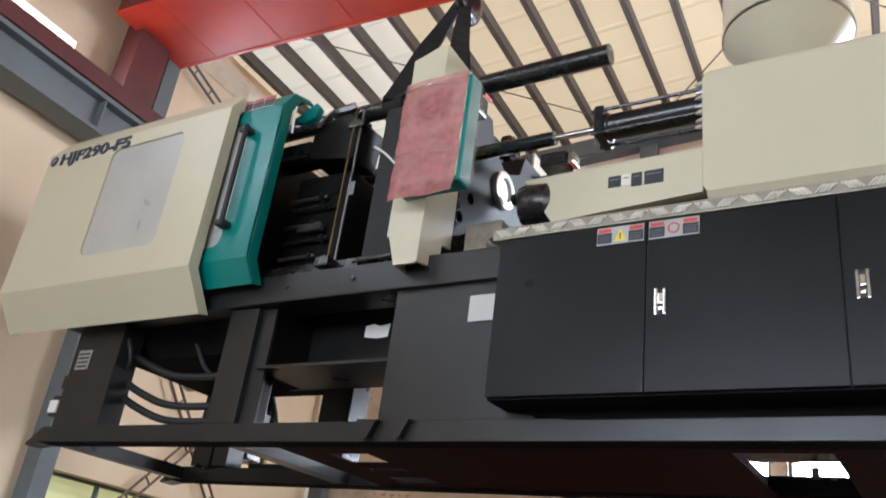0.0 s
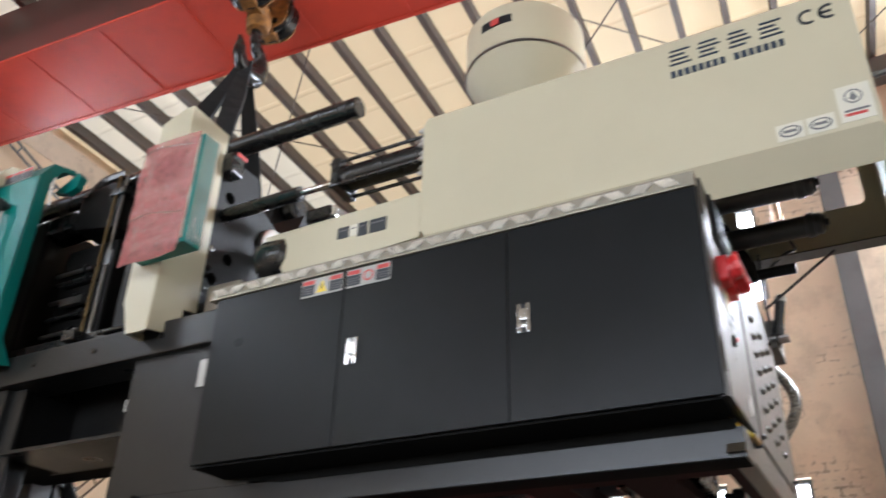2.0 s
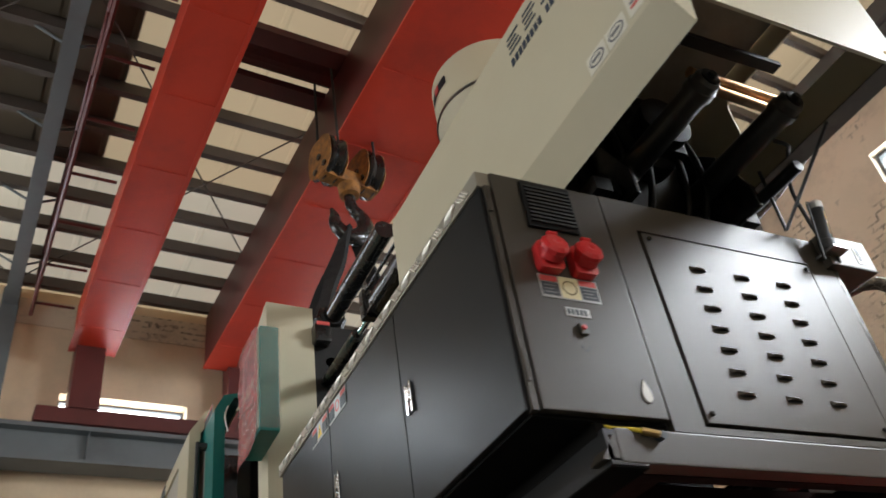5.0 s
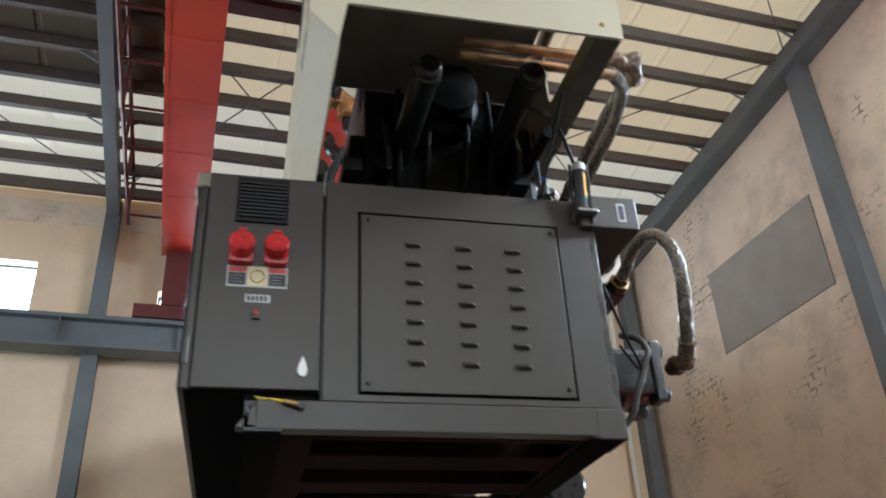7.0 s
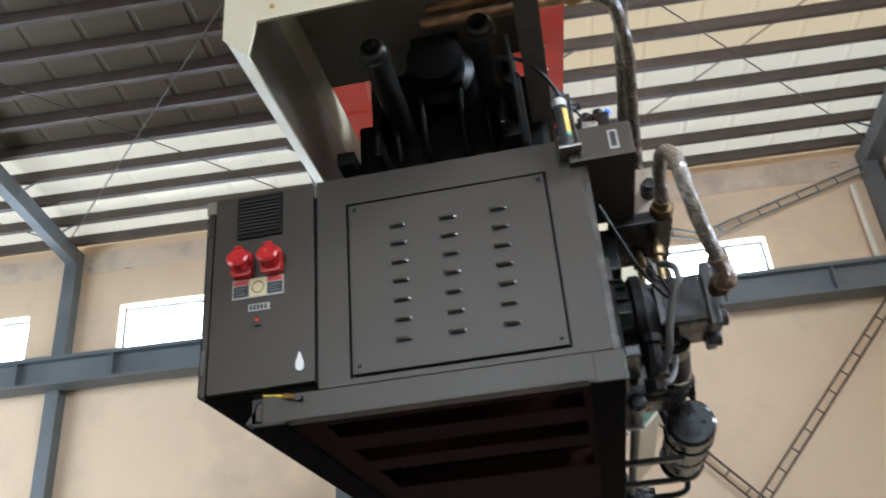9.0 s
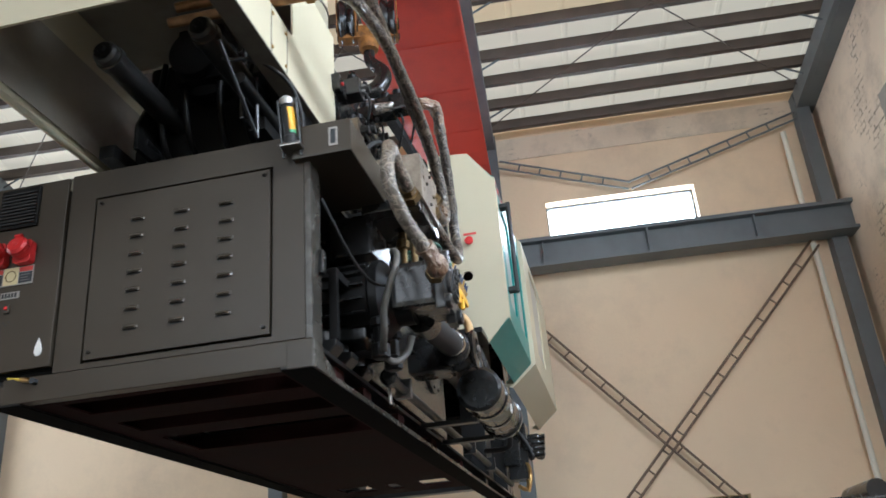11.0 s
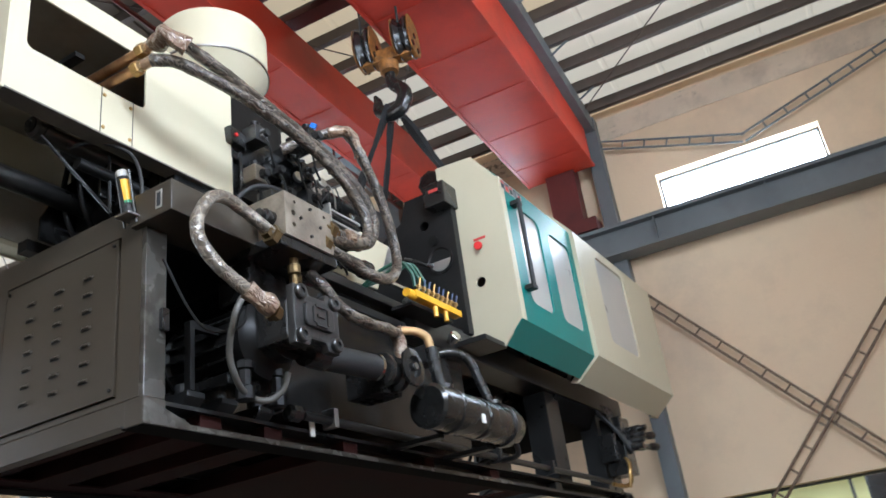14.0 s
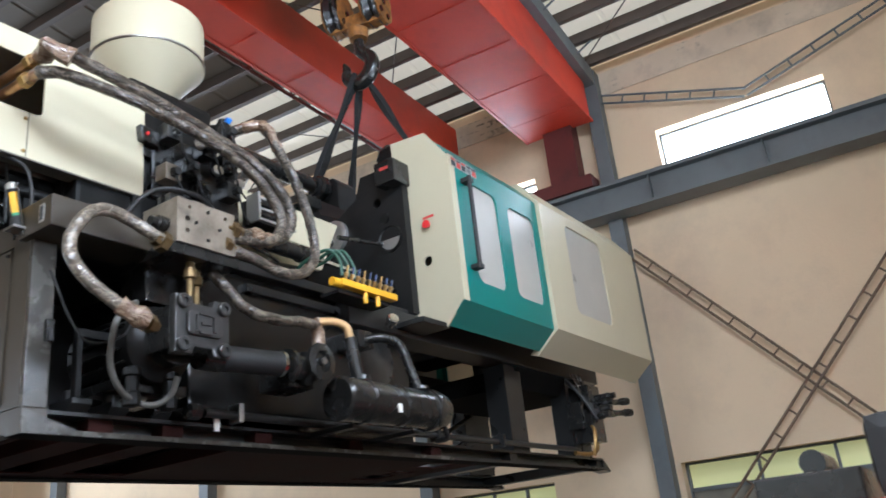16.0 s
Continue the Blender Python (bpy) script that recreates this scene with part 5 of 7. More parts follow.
def build_clamp():
    # platens and tie bars
    holes = [circle(y, z, 0.032, 12) for y, z in ((-0.22, 3.30), (-0.22, 3.02), (-0.30, 3.16), (0.36, 3.10), (0.42, 3.62), (-0.27, 3.62), (0.50, 3.3))]
    low = [(-0.42, 2.86), (0.62, 2.86), (0.62, 3.80), (0.56, 3.84), (0.30, 3.84), (0.25, 3.70), (0.10, 3.62), (-0.05, 3.70), (-0.10, 3.84), (-0.38, 3.84), (-0.42, 3.80)]
    fp = part("fixed_platen", pierced(low, holes, "x", -2.48, -2.27), PLATEN, M, "heavy black fixed platen with bolt holes")
    part("platen_back", prism(low, "x", -2.72, -2.48), PLATEN, fp)
    for y in (-0.2, 0.42):
        part("platen_ear", prism([(y - 0.10, 3.80), (y + 0.10, 3.80), (y + 0.10, 4.04), (y + 0.06, 4.085), (y - 0.06, 4.085), (y - 0.10, 4.04)], "x", -2.72, -2.52, 0.01), PLATEN, fp)
    part("platen_disc", lathe((-2.27, 0.07, 3.50), (1, 0, 0), [(0.0, 0), (0.105, 0), (0.105, 0.026), (0.098, 0.03), (0.066, 0.03), (0.062, 0.012), (0, 0.012)], 40), MACHINED, M, "bright machined locating ring", True)
    part("moving_platen", box(-3.80, -3.45, -0.40, 0.60, 2.9, 3.74, 0.02), PLATEN, M, "heavy black moving platen")
    part("rear_platen", box(-4.75, -4.5, -0.40, 0.60, 2.9, 4.12, 0.02), OILY, M, "heavy black rear platen")
    for y in (-0.2, 0.42):
        for z in (4.0, 3.02):
            part("tie_bar", rod((-4.9, y, z), (-1.59 if z > 3.5 and y < 0 else (-2.40 if z > 3.5 else -1.97), y, z), 0.052, n=24), OILY, M, "thick black tie bar", True)
            part("tie_bar_nut", lathe((-2.47 if z > 3.5 else -2.27, y, z), (1, 0, 0), [(0.09, 0), (0.09, 0.05), (0.07, 0.06), (0.055, 0.06)], 8), OILY, M)
    part("foot_block", pierced(rect(-2.14, -1.96, 2.86, 3.03), [circle(-2.0, 2.92, 0.03, 14)], "y", -0.43, -0.34), BLOCKSTEEL, M, "grey cast foot block with a hole")
    part("valve_stub", box(-2.05, -1.90, 0.05, 0.16, 3.60, 3.67, 0.008), OILY, M, "black limit valve with a bright cap")
    part("stub_cap", box(-1.90, -1.87, 0.06, 0.15, 3.605, 3.665, 0.004), CHROME, M)
    part("platen_lug", box(-2.34, -2.17, 0.49, 0.64, 3.68, 3.83, 0.012), OILY, M, "black cast lug with red print")
    part("print_bar", box(-2.17, -2.167, 0.535, 0.60, 3.765, 3.785), REDPRINT, M)
    part("platen_lug", box(-2.27, -2.19, -0.38, -0.29, 3.70, 3.81, 0.012), OILY, M, "black cast lug with red print")
    part("print_bar", box(-2.162, -2.157, -0.38, -0.31, 3.775, 3.795), REDPRINT, M)
    pb = part("guide_bore", lathe((-2.27, 0.50, 3.36), (1, 0, 0), [(0.088, 0), (0.09, 0.012), (0.08, 0.012), (0.072, 0.003), (0.0, 0.002)], 32), PLATEN, M, "round machined bore in the platen", True)
    # half disc that makes the lower part of the bore bright
    part("bore_face", prism([(0.50 + 0.071 * math.cos(t), 3.36 + 0.071 * math.sin(t)) for t in [math.pi * (1.02 + 0.96 * q / 14) for q in range(15)]], "x", -2.266, -2.262), MACHINED, pb, "bright lower half of the bore")
    part("bore", rod((-2.268, 0.47, 3.50), (-2.262, 0.47, 3.50), 0.034, n=20), SHADEBLACK, pb)
    # toggle links and guards seen in the open mould space
    part("toggle_block", box(-3.36, -2.98, -0.30, 0.30, 2.94, 3.56, 0.02), SHADEBLACK, M, "black cast toggle block in the mould space")
    part("switch_housing", prism([(-3.24, 3.62), (-2.92, 3.56), (-2.90, 3.80), (-3.00, 3.86), (-3.22, 3.83)], "y", -0.40, -0.20, 0.01), SHADEBLACK, M, "black housing above the mould space")
    for i, (z, x1) in enumerate(((3.40, -3.10), (3.34, -3.06), (3.24, -3.12), (3.14, -3.04), (3.05, -3.10))):
        part("ejector_pin", rod((-3.36, -0.325 - 0.006 * (i % 2), z), (x1, -0.325 - 0.006 * (i % 2), z), 0.011, n=12), STEEL if i % 2 == 0 else OILY, M, "", True)
        part("pin_collar", lathe((x1 - 0.05, -0.325 - 0.006 * (i % 2), z), (1, 0, 0), [(0.012, 0), (0.024, 0.003), (0.024, 0.022), (0.012, 0.025)], 12), OILY, M)
    part("grease_manifold", box(-3.24, -3.08, -0.36, -0.33, 3.185, 3.225, 0.004), STEEL, M, "small steel grease manifold")
    part("cable_tie", tube([(-2.76, -0.43, 3.578), (-2.68, -0.436, 3.52), (-2.60, -0.43, 3.44)], 0.006, 6, 4), WHITE, M, "white cable tie")
    part("door_stop", prism([(-3.30, 3.80), (-3.14, 3.885), (-3.11, 3.85), (-3.13, 3.79), (-3.20, 3.77)], "y", -0.52, -0.48, 0.003), TEAL, M, "teal stop bracket")
    for i, (x, z) in enumerate(((-3.28, 3.32), (-3.30, 3.42), (-3.27, 3.52), (-3.29, 3.22))):
        part("ejector_rib", box(x - 0.02, x + 0.25, -0.33 + 0.02 * i, -0.20, z, z + 0.035, 0.004), SHADEBLACK, M)
    part("mould_space_rod", rod((-2.93, -0.42, 2.96), (-2.93, -0.42, 3.86), 0.007, n=10), DULLBRASS, M, "thin brass-coloured rod")
    part("mould_space_rod", rod((-2.90, -0.40, 2.96), (-2.90, -0.40, 3.86), 0.007, n=10), STEEL, M)
    part("rail_bracket", box(-2.97, -2.86, -0.43, -0.36, 3.74, 3.78, 0.006), OILY, M)
    part("mould_label", box(-2.885, -2.845, -0.425, -0.42, 3.315, 3.395), GREYPRINT, M, "small grey instruction plate")
    part("inner_screen", box(-3.40, -2.72, 0.44, 0.46, 2.9, 3.70), RUBBER, M, "black inner safety screen")
    part("lower_guide", box(-3.35, -2.35, -0.46, -0.38, 2.86, 2.93, 0.006), OILY, M)
    part("limit_switch", box(-2.92, -2.84, -0.52, -0.46, 2.88, 2.93, 0.004), OILY, M, "small black limit switch")
    part("slide_rod", rod((-2.72, -0.48, 2.90), (-2.45, -0.48, 2.90), 0.011), OILY, M, "", True)
    part("hydraulic_valve", box(-3.42, -3.22, -0.42, -0.28, 3.62, 3.72, 0.01), OILY, M)
    part("safety_beam", box(-3.6, -2.93, -0.36, -0.28, 3.62, 3.74, 0.006), SHADEBLACK, M)
    part("hinge_arm", tube([(-3.05, -0.30, 3.98), (-3.16, -0.34, 3.93), (-3.20, -0.38, 3.80)], 0.03, 8, 4), OILY, M)
    for i in range(8):
        part("bolt_head", lathe((-2.27, -0.36 + 0.02 * (i % 2), 2.95 + 0.05 * i), (1, 0, 0), [(0.016, 0), (0.016, 0.014), (0, 0.015)], 8), OILY, M)
    # operator guard: cream rear section
    yo = -0.76
    sect = [(-0.62, 2.645), (yo, 2.85), (yo, 3.80), (-0.66, 3.95), (-0.46, 4.0), (-0.46, 3.98), (-0.65, 3.93), (yo + 0.014, 3.79), (yo + 0.014, 2.86), (-0.61, 2.66)]
    add_guard("operator_guard", -5.10, -3.53, sect, yo, 1, [(-4.46, -3.84, 3.01, 3.715)], CREAM, "cream sliding guard with a frosted window")
    b = text_mesh("HJF290-F5", 0.105, Matrix.Translation((-4.985, yo - 0.003, 3.712)) @ pose(0, 0, 0, 90, 0, 0) @ Matrix.Scale(1.5, 4, (1, 0, 0)))
    part("lettering", b, NAVY, M, "dark blue model lettering")
    b = prism(circle(-5.05, 3.75, 0.036), "y", yo - 0.003, yo - 0.0005)
    part("maker_badge", b, NAVY, M, "dark round maker's mark")
    part("badge_field", prism([(-5.075, 3.735), (-5.045, 3.765), (-5.022, 3.76), (-5.05, 3.75)], "y", yo - 0.004, yo - 0.003), SILVER, M)
    # teal door, pushed open behind it
    yt = -0.675
    sect = [(-0.60, 2.785), (yt, 2.90), (yt, 3.80), (-0.62, 3.90), (-0.50, 3.93), (-0.50, 3.915), (-0.61, 3.885), (yt + 0.014, 3.79), (yt + 0.014, 2.91), (-0.59, 2.80)]
    add_guard("operator_door", -4.42, -3.225, sect, yt, 1, [(-4.3, -3.438, 2.98, 3.73)], TEAL, "teal safety door slid open")
    part("door_edge", prism([(-0.60, 2.785), (yt, 2.90), (yt, 3.80), (-0.62, 3.90), (-0.56, 3.90), (-0.63, 3.78), (-0.63, 2.92), (-0.58, 2.80)], "x", -3.225, -3.21), TEAL, M)
    add_handle(-3.40, yt, -1)
    sticker_row(M, -3.62, -3.30, 3.815, 3.885, -0.668, -1, (PRINT, PRINT, PRINT, PRINT))
    part("cable_whip", tube([(-3.2, -0.6, 3.82), (-3.18, -0.62, 3.74), (-3.19, -0.6, 3.65)], 0.006, 6), WHITE, M)
    # pump-side guards
    yn = 0.935
    sect = [(0.79, 2.72), (yn + 0.03, 2.87), (yn + 0.03, 3.80), (0.82, 3.99), (0.58, 4.05), (0.58, 4.035), (0.81, 3.97), (yn + 0.015, 3.79), (yn + 0.015, 2.88), (0.78, 2.74)]
    add_guard("rear_guard", -5.10, -3.44, sect, yn + 0.03, -1, [(-4.42, -3.80, 3.05, 3.73)], CREAM, "cream fixed guard with a frosted window")
    sect = [(0.80, 2.75), (yn, 2.87), (yn, 3.80), (0.80, 3.96), (0.60, 4.0), (0.60, 3.985), (0.79, 3.94), (yn - 0.015, 3.79), (yn - 0.015, 2.88), (0.79, 2.77)]
    add_guard("rear_door", -3.46, -2.345, sect, yn, -1, [(-2.86, -2.53, 3.02, 3.67), (-3.36, -3.0, 3.02, 3.65)], TEAL, "teal closed safety door with two frosted windows")
    add_handle(-2.46, yn, 1)
    part("door_seal", prism([(0.80, 2.74), (yn + 0.006, 2.862), (yn + 0.006, 3.806), (0.80, 3.972), (0.79, 3.962), (yn - 0.012, 3.795), (yn - 0.012, 2.875), (0.79, 2.755)], "x", -3.468, -3.452), RUBBER, M, "black rubber edge of the door")
    for i in range(5):
        x = -2.385 - 0.058 * i
        w = part("warning_label", box(x - 0.027, x + 0.027, yn, yn + 0.002, 3.728, 3.792), SILVER, M, "small silver warning label")
        part("label_field", box(x - 0.021, x + 0.021, yn + 0.002, yn + 0.003, 3.733, 3.768), (PRINT, REDPRINT, PRINT, GREYPRINT, REDPRINT)[i], w)
        part("label_field", box(x - 0.021, x + 0.021, yn + 0.002, yn + 0.003, 3.772, 3.786), (REDPRINT, PRINT, REDPRINT, PRINT, PRINT)[i], w)
    part("guard_end", pierced([(0.55, 2.84), (0.80, 2.74), (yn - 0.01, 2.87), (yn - 0.01, 3.80), (0.78, 4.0), (0.52, 4.02)], [circle(0.715, 3.165, 0.032)], "x", -2.345, -2.33), CREAM, M, "cream guard end sheet with a round hole")
    part("guard_bevel", prism([(yn - 0.01, 2.87), (yn + 0.002, 2.87), (yn + 0.002, 3.80), (yn - 0.01, 3.80)], "x", -2.39, -2.33), CREAM, M)
    part("emergency_button", lathe((-2.33, 0.745, 3.385), (1, 0, 0), [(0.015, 0), (0.015, 0.015), (0.026, 0.02), (0.026, 0.03), (0.0, 0.036)], 20), REDPLASTIC, M, "red emergency stop button", True)
    part("print_bar", box(-2.33, -2.327, 0.71, 0.79, 3.43, 3.445), REDPRINT, M)
    # operator pillar with the wrapped panel
    yp = -0.60
    yf, xs = -0.62, -2.25
    side = [(yf, 2.78), (-0.52, 2.80), (-0.515, 2.845), (-0.45, 2.83), (-0.445, 2.94), (-0.37, 2.95), (-0.37, 3.93), (yf, 3.94)]
    p = part("control_pillar", prism(side, "x", xs - 0.014, xs), CREAM, M, "cream folded sheet control pillar with notched foot")
    part("pillar_front", prism([(-2.42, 2.93), (-2.37, 2.775), (xs - 0.014, 2.775), (xs - 0.014, 3.94), (-2.30, 3.94), (-2.44, 3.89)], "y", yf, yf + 0.014), CREAM, p)
    part("pillar_left", box(-2.44, -2.426, yf + 0.014, -0.40, 2.93, 3.89), CREAM, p)
    part("pillar_foot", prism([(-2.42, 2.93), (-2.37, 2.775), (-2.36, 2.78), (-2.41, 2.935)], "y", yf + 0.014, -0.45), CREAM, p)
    part("pillar_top", prism([(-2.44, 3.89), (-2.30, 3.94), (xs - 0.014, 3.94), (xs - 0.014, 3.93), (-2.30, 3.93), (-2.43, 3.88)], "y", yf + 0.014, -0.37), CREAM, p)
    s = part("control_panel", box(-2.36, -2.03, yp - 0.115, yp - 0.022, 3.09, 3.64, 0.008), TEAL, M, "teal control panel wrapped in pink bubble film")
    part("panel_face", box(-2.345, -2.045, yp - 0.119, yp - 0.1152, 3.11, 3.62), PALE, s)
    part("panel_screen", box(-2.30, -2.12, yp - 0.121, yp - 0.1192, 3.42, 3.58), PRINT, s, "dark screen")
    for i in range(5):
        for j in range(4):
            part("panel_key", box(-2.31 + 0.05 * i, -2.275 + 0.05 * i, yp - 0.121, yp - 0.1192, 3.15 + 0.055 * j, 3.185 + 0.055 * j), GREYPRINT if (i + j) % 3 else REDPRINT, s)
    part("side_film", film_sheet(-2.028, yp - 0.118, yp - 0.02, 3.10, 3.63), FILM, s, "crumpled clear film over the panel side", True)
    part("panel_wrap", wrap_sheet(-2.375, -2.045, yp - 0.128, 3.03, 3.65), BUBBLE, s, "crumpled pink bubble wrap", True)
    for z in (3.25, 3.6):
        part("wrap_tape", tube([(-2.38, yp - 0.139, z), (-2.25, yp - 0.142, z + 0.012), (-2.1, yp - 0.139, z - 0.015), (-2.022, yp - 0.07, z + 0.02)], 0.003, 6), FILM, s)


def film_sheet(x, y0, y1, z0, z1):
    """Crumpled clear film lying on a face that looks along x."""
    b = bmesh.new()
    ny, nz = 14, 50
    grid = [[b.verts.new((x + 0.006 + 0.006 * abs(noise.noise(Vector((i * 0.28 + j * 0.10, j * 0.16, 3.1)))), y0 + (y1 - y0) * i / ny, z0 + (z1 - z0) * j / nz)) for i in range(ny + 1)] for j in range(nz + 1)]
    for j in range(nz):
        for i in range(ny):
            b.faces.new([grid[j][i], grid[j][i + 1], grid[j + 1][i + 1], grid[j + 1][i]])
    return b


def wrap_sheet(x0, x1, y, z0, z1):
    b = bmesh.new()
    nx, nz = 46, 66
    grid = []
    for j in range(nz + 1):
        row = []
        for i in range(nx + 1):
            x, z = x0 + (x1 - x0) * i / nx, z0 + (z1 - z0) * j / nz
            d = 0.010 * noise.noise(Vector((x * 9, z * 7, 1.3))) + 0.003 * noise.noise(Vector((x * 60, z * 60, 0.2))) + 0.0012 * ((i + j) % 2) + 0.006 * max(0.0, noise.noise(Vector((x * 3, z * 26, 7.7))) - 0.1)
            low = max(0.0, (3.14 - z)) * 0.25
            row.append(b.verts.new((x + 0.006 * noise.noise(Vector((z * 11, x, 4))), y - d - low * 0.3, z + 0.012 * noise.noise(Vector((x * 8, 2, z)))*(j < 3))))
        grid.append(row)
    for j in range(nz):
        for i in range(nx):
            b.faces.new([grid[j][i], grid[j][i + 1], grid[j + 1][i + 1], grid[j + 1][i]])
    return b


def add_guard(name, x0, x1, sect, y, s, windows, mat, label):
    """A folded sheet guard: its section along x, its flat face cut out for the windows."""
    n = len(sect) // 2
    outer, inner = sect[:n], sect[n:][::-1]
    (u0, v0), (u1, v1) = outer[1], outer[2]
    g = part(name, pierced(rect(x0, x1, v0, v1), [rounded(a, c, d, e, 0.06) for a, c, d, e in windows], "y", inner[1][0], outer[1][0]), mat, M, label)
    for i in range(n - 1):
        if i != 1:
            part("folded_edge", prism([outer[i], outer[i + 1], inner[i + 1], inner[i]], "x", x0, x1), mat, g)
    for a, c, d, e in windows:
        part("window_sheet", box(a - 0.03, c + 0.03, y + s * 0.012, y + s * 0.016, d - 0.03, e + 0.03), FROSTED, g, "frosted plastic window sheet")
    # closing end flanges
    for x in (x0 - 0.012, x1):
        pts = outer + [(p - (0.05 if s < 0 else -0.05) , q) for p, q in inner[::-1]]
        part("end_flange", prism(pts, "x", x, x + 0.012), mat, g)
    return g


def add_handle(x, y, s):
    h = part("door_handle", rod((x, y + s * 0.055, 3.07), (x, y + s * 0.055, 3.67), 0.014, n=14), RUBBER, M, "long black tubular door handle", True)
    for z in (3.09, 3.65):
        part("handle_foot", box(x - 0.045, x + 0.016, y + s * 0.0 if s > 0 else y - 0.06, y + 0.06 if s > 0 else y, z - 0.014, z + 0.014, 0.005), RUBBER, h)


build_clamp()


def hose(name, pts, r, mat, label, parent=None, lumps=0.12, n=12):
    return part(name, tube(pts, r, n, 10, lumps), mat, parent or M, label, True)


def fitting(p, d, r, length, parent, mat=None):
    d = Vector(d).normalized()
    q = Vector(p)
    b = lathe(q, d, [(r * 0.8, 0), (r * 0.8, length * 0.3), (r * 1.15, length * 0.32), (r * 1.15, length * 0.7), (r * 0.75, length * 0.74), (r * 0.75, length)], 6)
    return part("hose_fitting", b, mat or DULLBRASS, parent)


def bolts_ring(parent, c, axis, r, n, size=0.012, mat=None):
    q = Vector(axis).to_track_quat("Z", "Y").to_matrix()
    for i in range(n):
        a = 2 * math.pi * i / n
        p = Vector(c) + q @ Vector((r * math.cos(a), r * math.sin(a), 0))
        part("bolt", lathe(p, axis, [(size, 0), (size, size), (size * 0.5, size * 1.05), (0, size * 0.7)], 8), mat or OILY, parent)


def build_hydraulics():
    # motor lying along the bed in the open bay
    m = part("pump_motor", lathe((-0.46, 0.30, 2.38), (0, 1, 0), [(0.0, 0), (0.13, 0.0), (0.15, 0.03), (0.135, 0.04), (0.135, 0.36), (0.15, 0.37), (0.15, 0.40), (0.10, 0.44), (0.10, 0.50), (0.0, 0.50)], 32), SHADEBLACK, M, "dull black electric pump motor", True)
    for i in range(18):
        a = 360 * i / 18
        part("cooling_fin", turned(box(-0.004, 0.004, -0.17, 0.15, 0.13, 0.15), pose(-0.46, 0.50, 2.38, 0, a, 0)), OILY, m)
    part("motor_foot", box(-0.62, -0.30, 0.34, 0.66, 2.20, 2.24, 0.006), OILY, m)
    for i, x in enumerate((-0.20, -0.36, -0.55)):
        part("bay_bracket", prism([(0.46, 2.122), (0.46, 2.17), (0.60, 2.17), (0.60, 2.15), (0.57, 2.122)], "x", x - 0.05, x + 0.03, 0.004), BLACK, M, "black step bracket on the base")
        part("rubber_mount", rod((x, 0.55, 2.17), (x, 0.55, 2.20), 0.03, n=16), RUBBER, M)
    # pale blotches give the gusset scuffs and a painted sheen
    part("corner_gusset", prism([(0.002, 2.123), (0.002, 2.037), (-0.14, 2.036), (-0.19, 2.054), (-0.185, 2.060)], "y", 0.5845, 0.589), SCUFFSHEEN, M, "scuffed corner gusset with painted sheen on the base beam")
    # pump with its cast cover
    p = part("hydraulic_pump", box(-0.585, -0.355, 0.74, 0.905, 2.31, 2.475, 0.02), OILY, M, "oily black hydraulic pump with a cast cover")
    tp, bt = 2.507, 2.285
    hplate = [(-0.595, bt), (-0.525, bt), (-0.515, bt + 0.028), (-0.43, bt + 0.028), (-0.42, bt), (-0.345, bt), (-0.345, tp), (-0.42, tp), (-0.43, tp - 0.028), (-0.515, tp - 0.028), (-0.525, tp), (-0.595, tp)]
    c = part("pump_cover", prism(hplate, "y", 0.90, 0.935, 0.007), CAST, M, "square cast pump cover with four bolts")
    part("cover_boss", prism(rounded(-0.55, -0.39, 2.355, 2.445, 0.02), "y", 0.935, 0.950, 0.005), CAST, c)
    for u, v, w, k in ((-0.51, 2.415, 0.006, 0.028), (-0.43, 2.415, 0.006, 0.028), (-0.47, 2.437, 0.03, 0.005), (-0.47, 2.40, 0.022, 0.005), (-0.47, 2.365, 0.03, 0.005)):
        part("cast_mark", box(u - w, u + w, 0.950, 0.957, v - k if k < 0.02 else 2.372, v + k if k < 0.02 else 2.43), CAST, c)
    for x in (-0.565, -0.375):
        for z in (bt + 0.03, tp - 0.03):
            part("bolt_boss", lathe((x, 0.925, z), (0, 1, 0), [(0.028, 0), (0.028, 0.025), (0.024, 0.029), (0.013, 0.029), (0.013, 0.02), (0, 0.02)], 16), CAST, c, "", True)
    for z, r in ((2.33, 0.055), (2.41, 0.06)):
        part("pump_port", rod((-0.56, 0.80, z), (-0.66, 0.80, z), r, n=20), OILY, p)
    # suction hose with a worm clamp
    part("suction_hose", tube([(-0.62, 0.80, 2.33), (-0.82, 0.82, 2.335), (-0.97, 0.83, 2.34)], 0.052, 18, 6), RUBBER, M, "thick black suction hose", True)
    part("hose_clamp", lathe((-0.95, 0.83, 2.34), (-1, 0.05, 0.02), [(0.052, 0), (0.057, 0.001), (0.057, 0.017), (0.052, 0.018)], 24), CHROME, M, "bright worm-drive hose clamp", True)
    v = part("shut_off_valve", lathe((-1.0, 0.82, 2.34), (-1, 0, 0), [(0.05, 0), (0.075, 0.01), (0.075, 0.03), (0.055, 0.04), (0.055, 0.1), (0.075, 0.11), (0.075, 0.14), (0.04, 0.15)], 20), OILY, M, "black shut-off valve with a round handwheel", True)
    part("valve_body", box(-1.20, -1.04, 0.62, 0.80, 2.26, 2.42, 0.012), OILY, v)
    part("handwheel", lathe((-1.15, 0.88, 2.36), (0, 1, 0), [(0.0, 0), (0.07, 0), (0.085, 0.01), (0.085, 0.022), (0.05, 0.028), (0.045, 0.012), (0.02, 0.012), (0.02, 0.03), (0.0, 0.03)], 10), OILY, v)
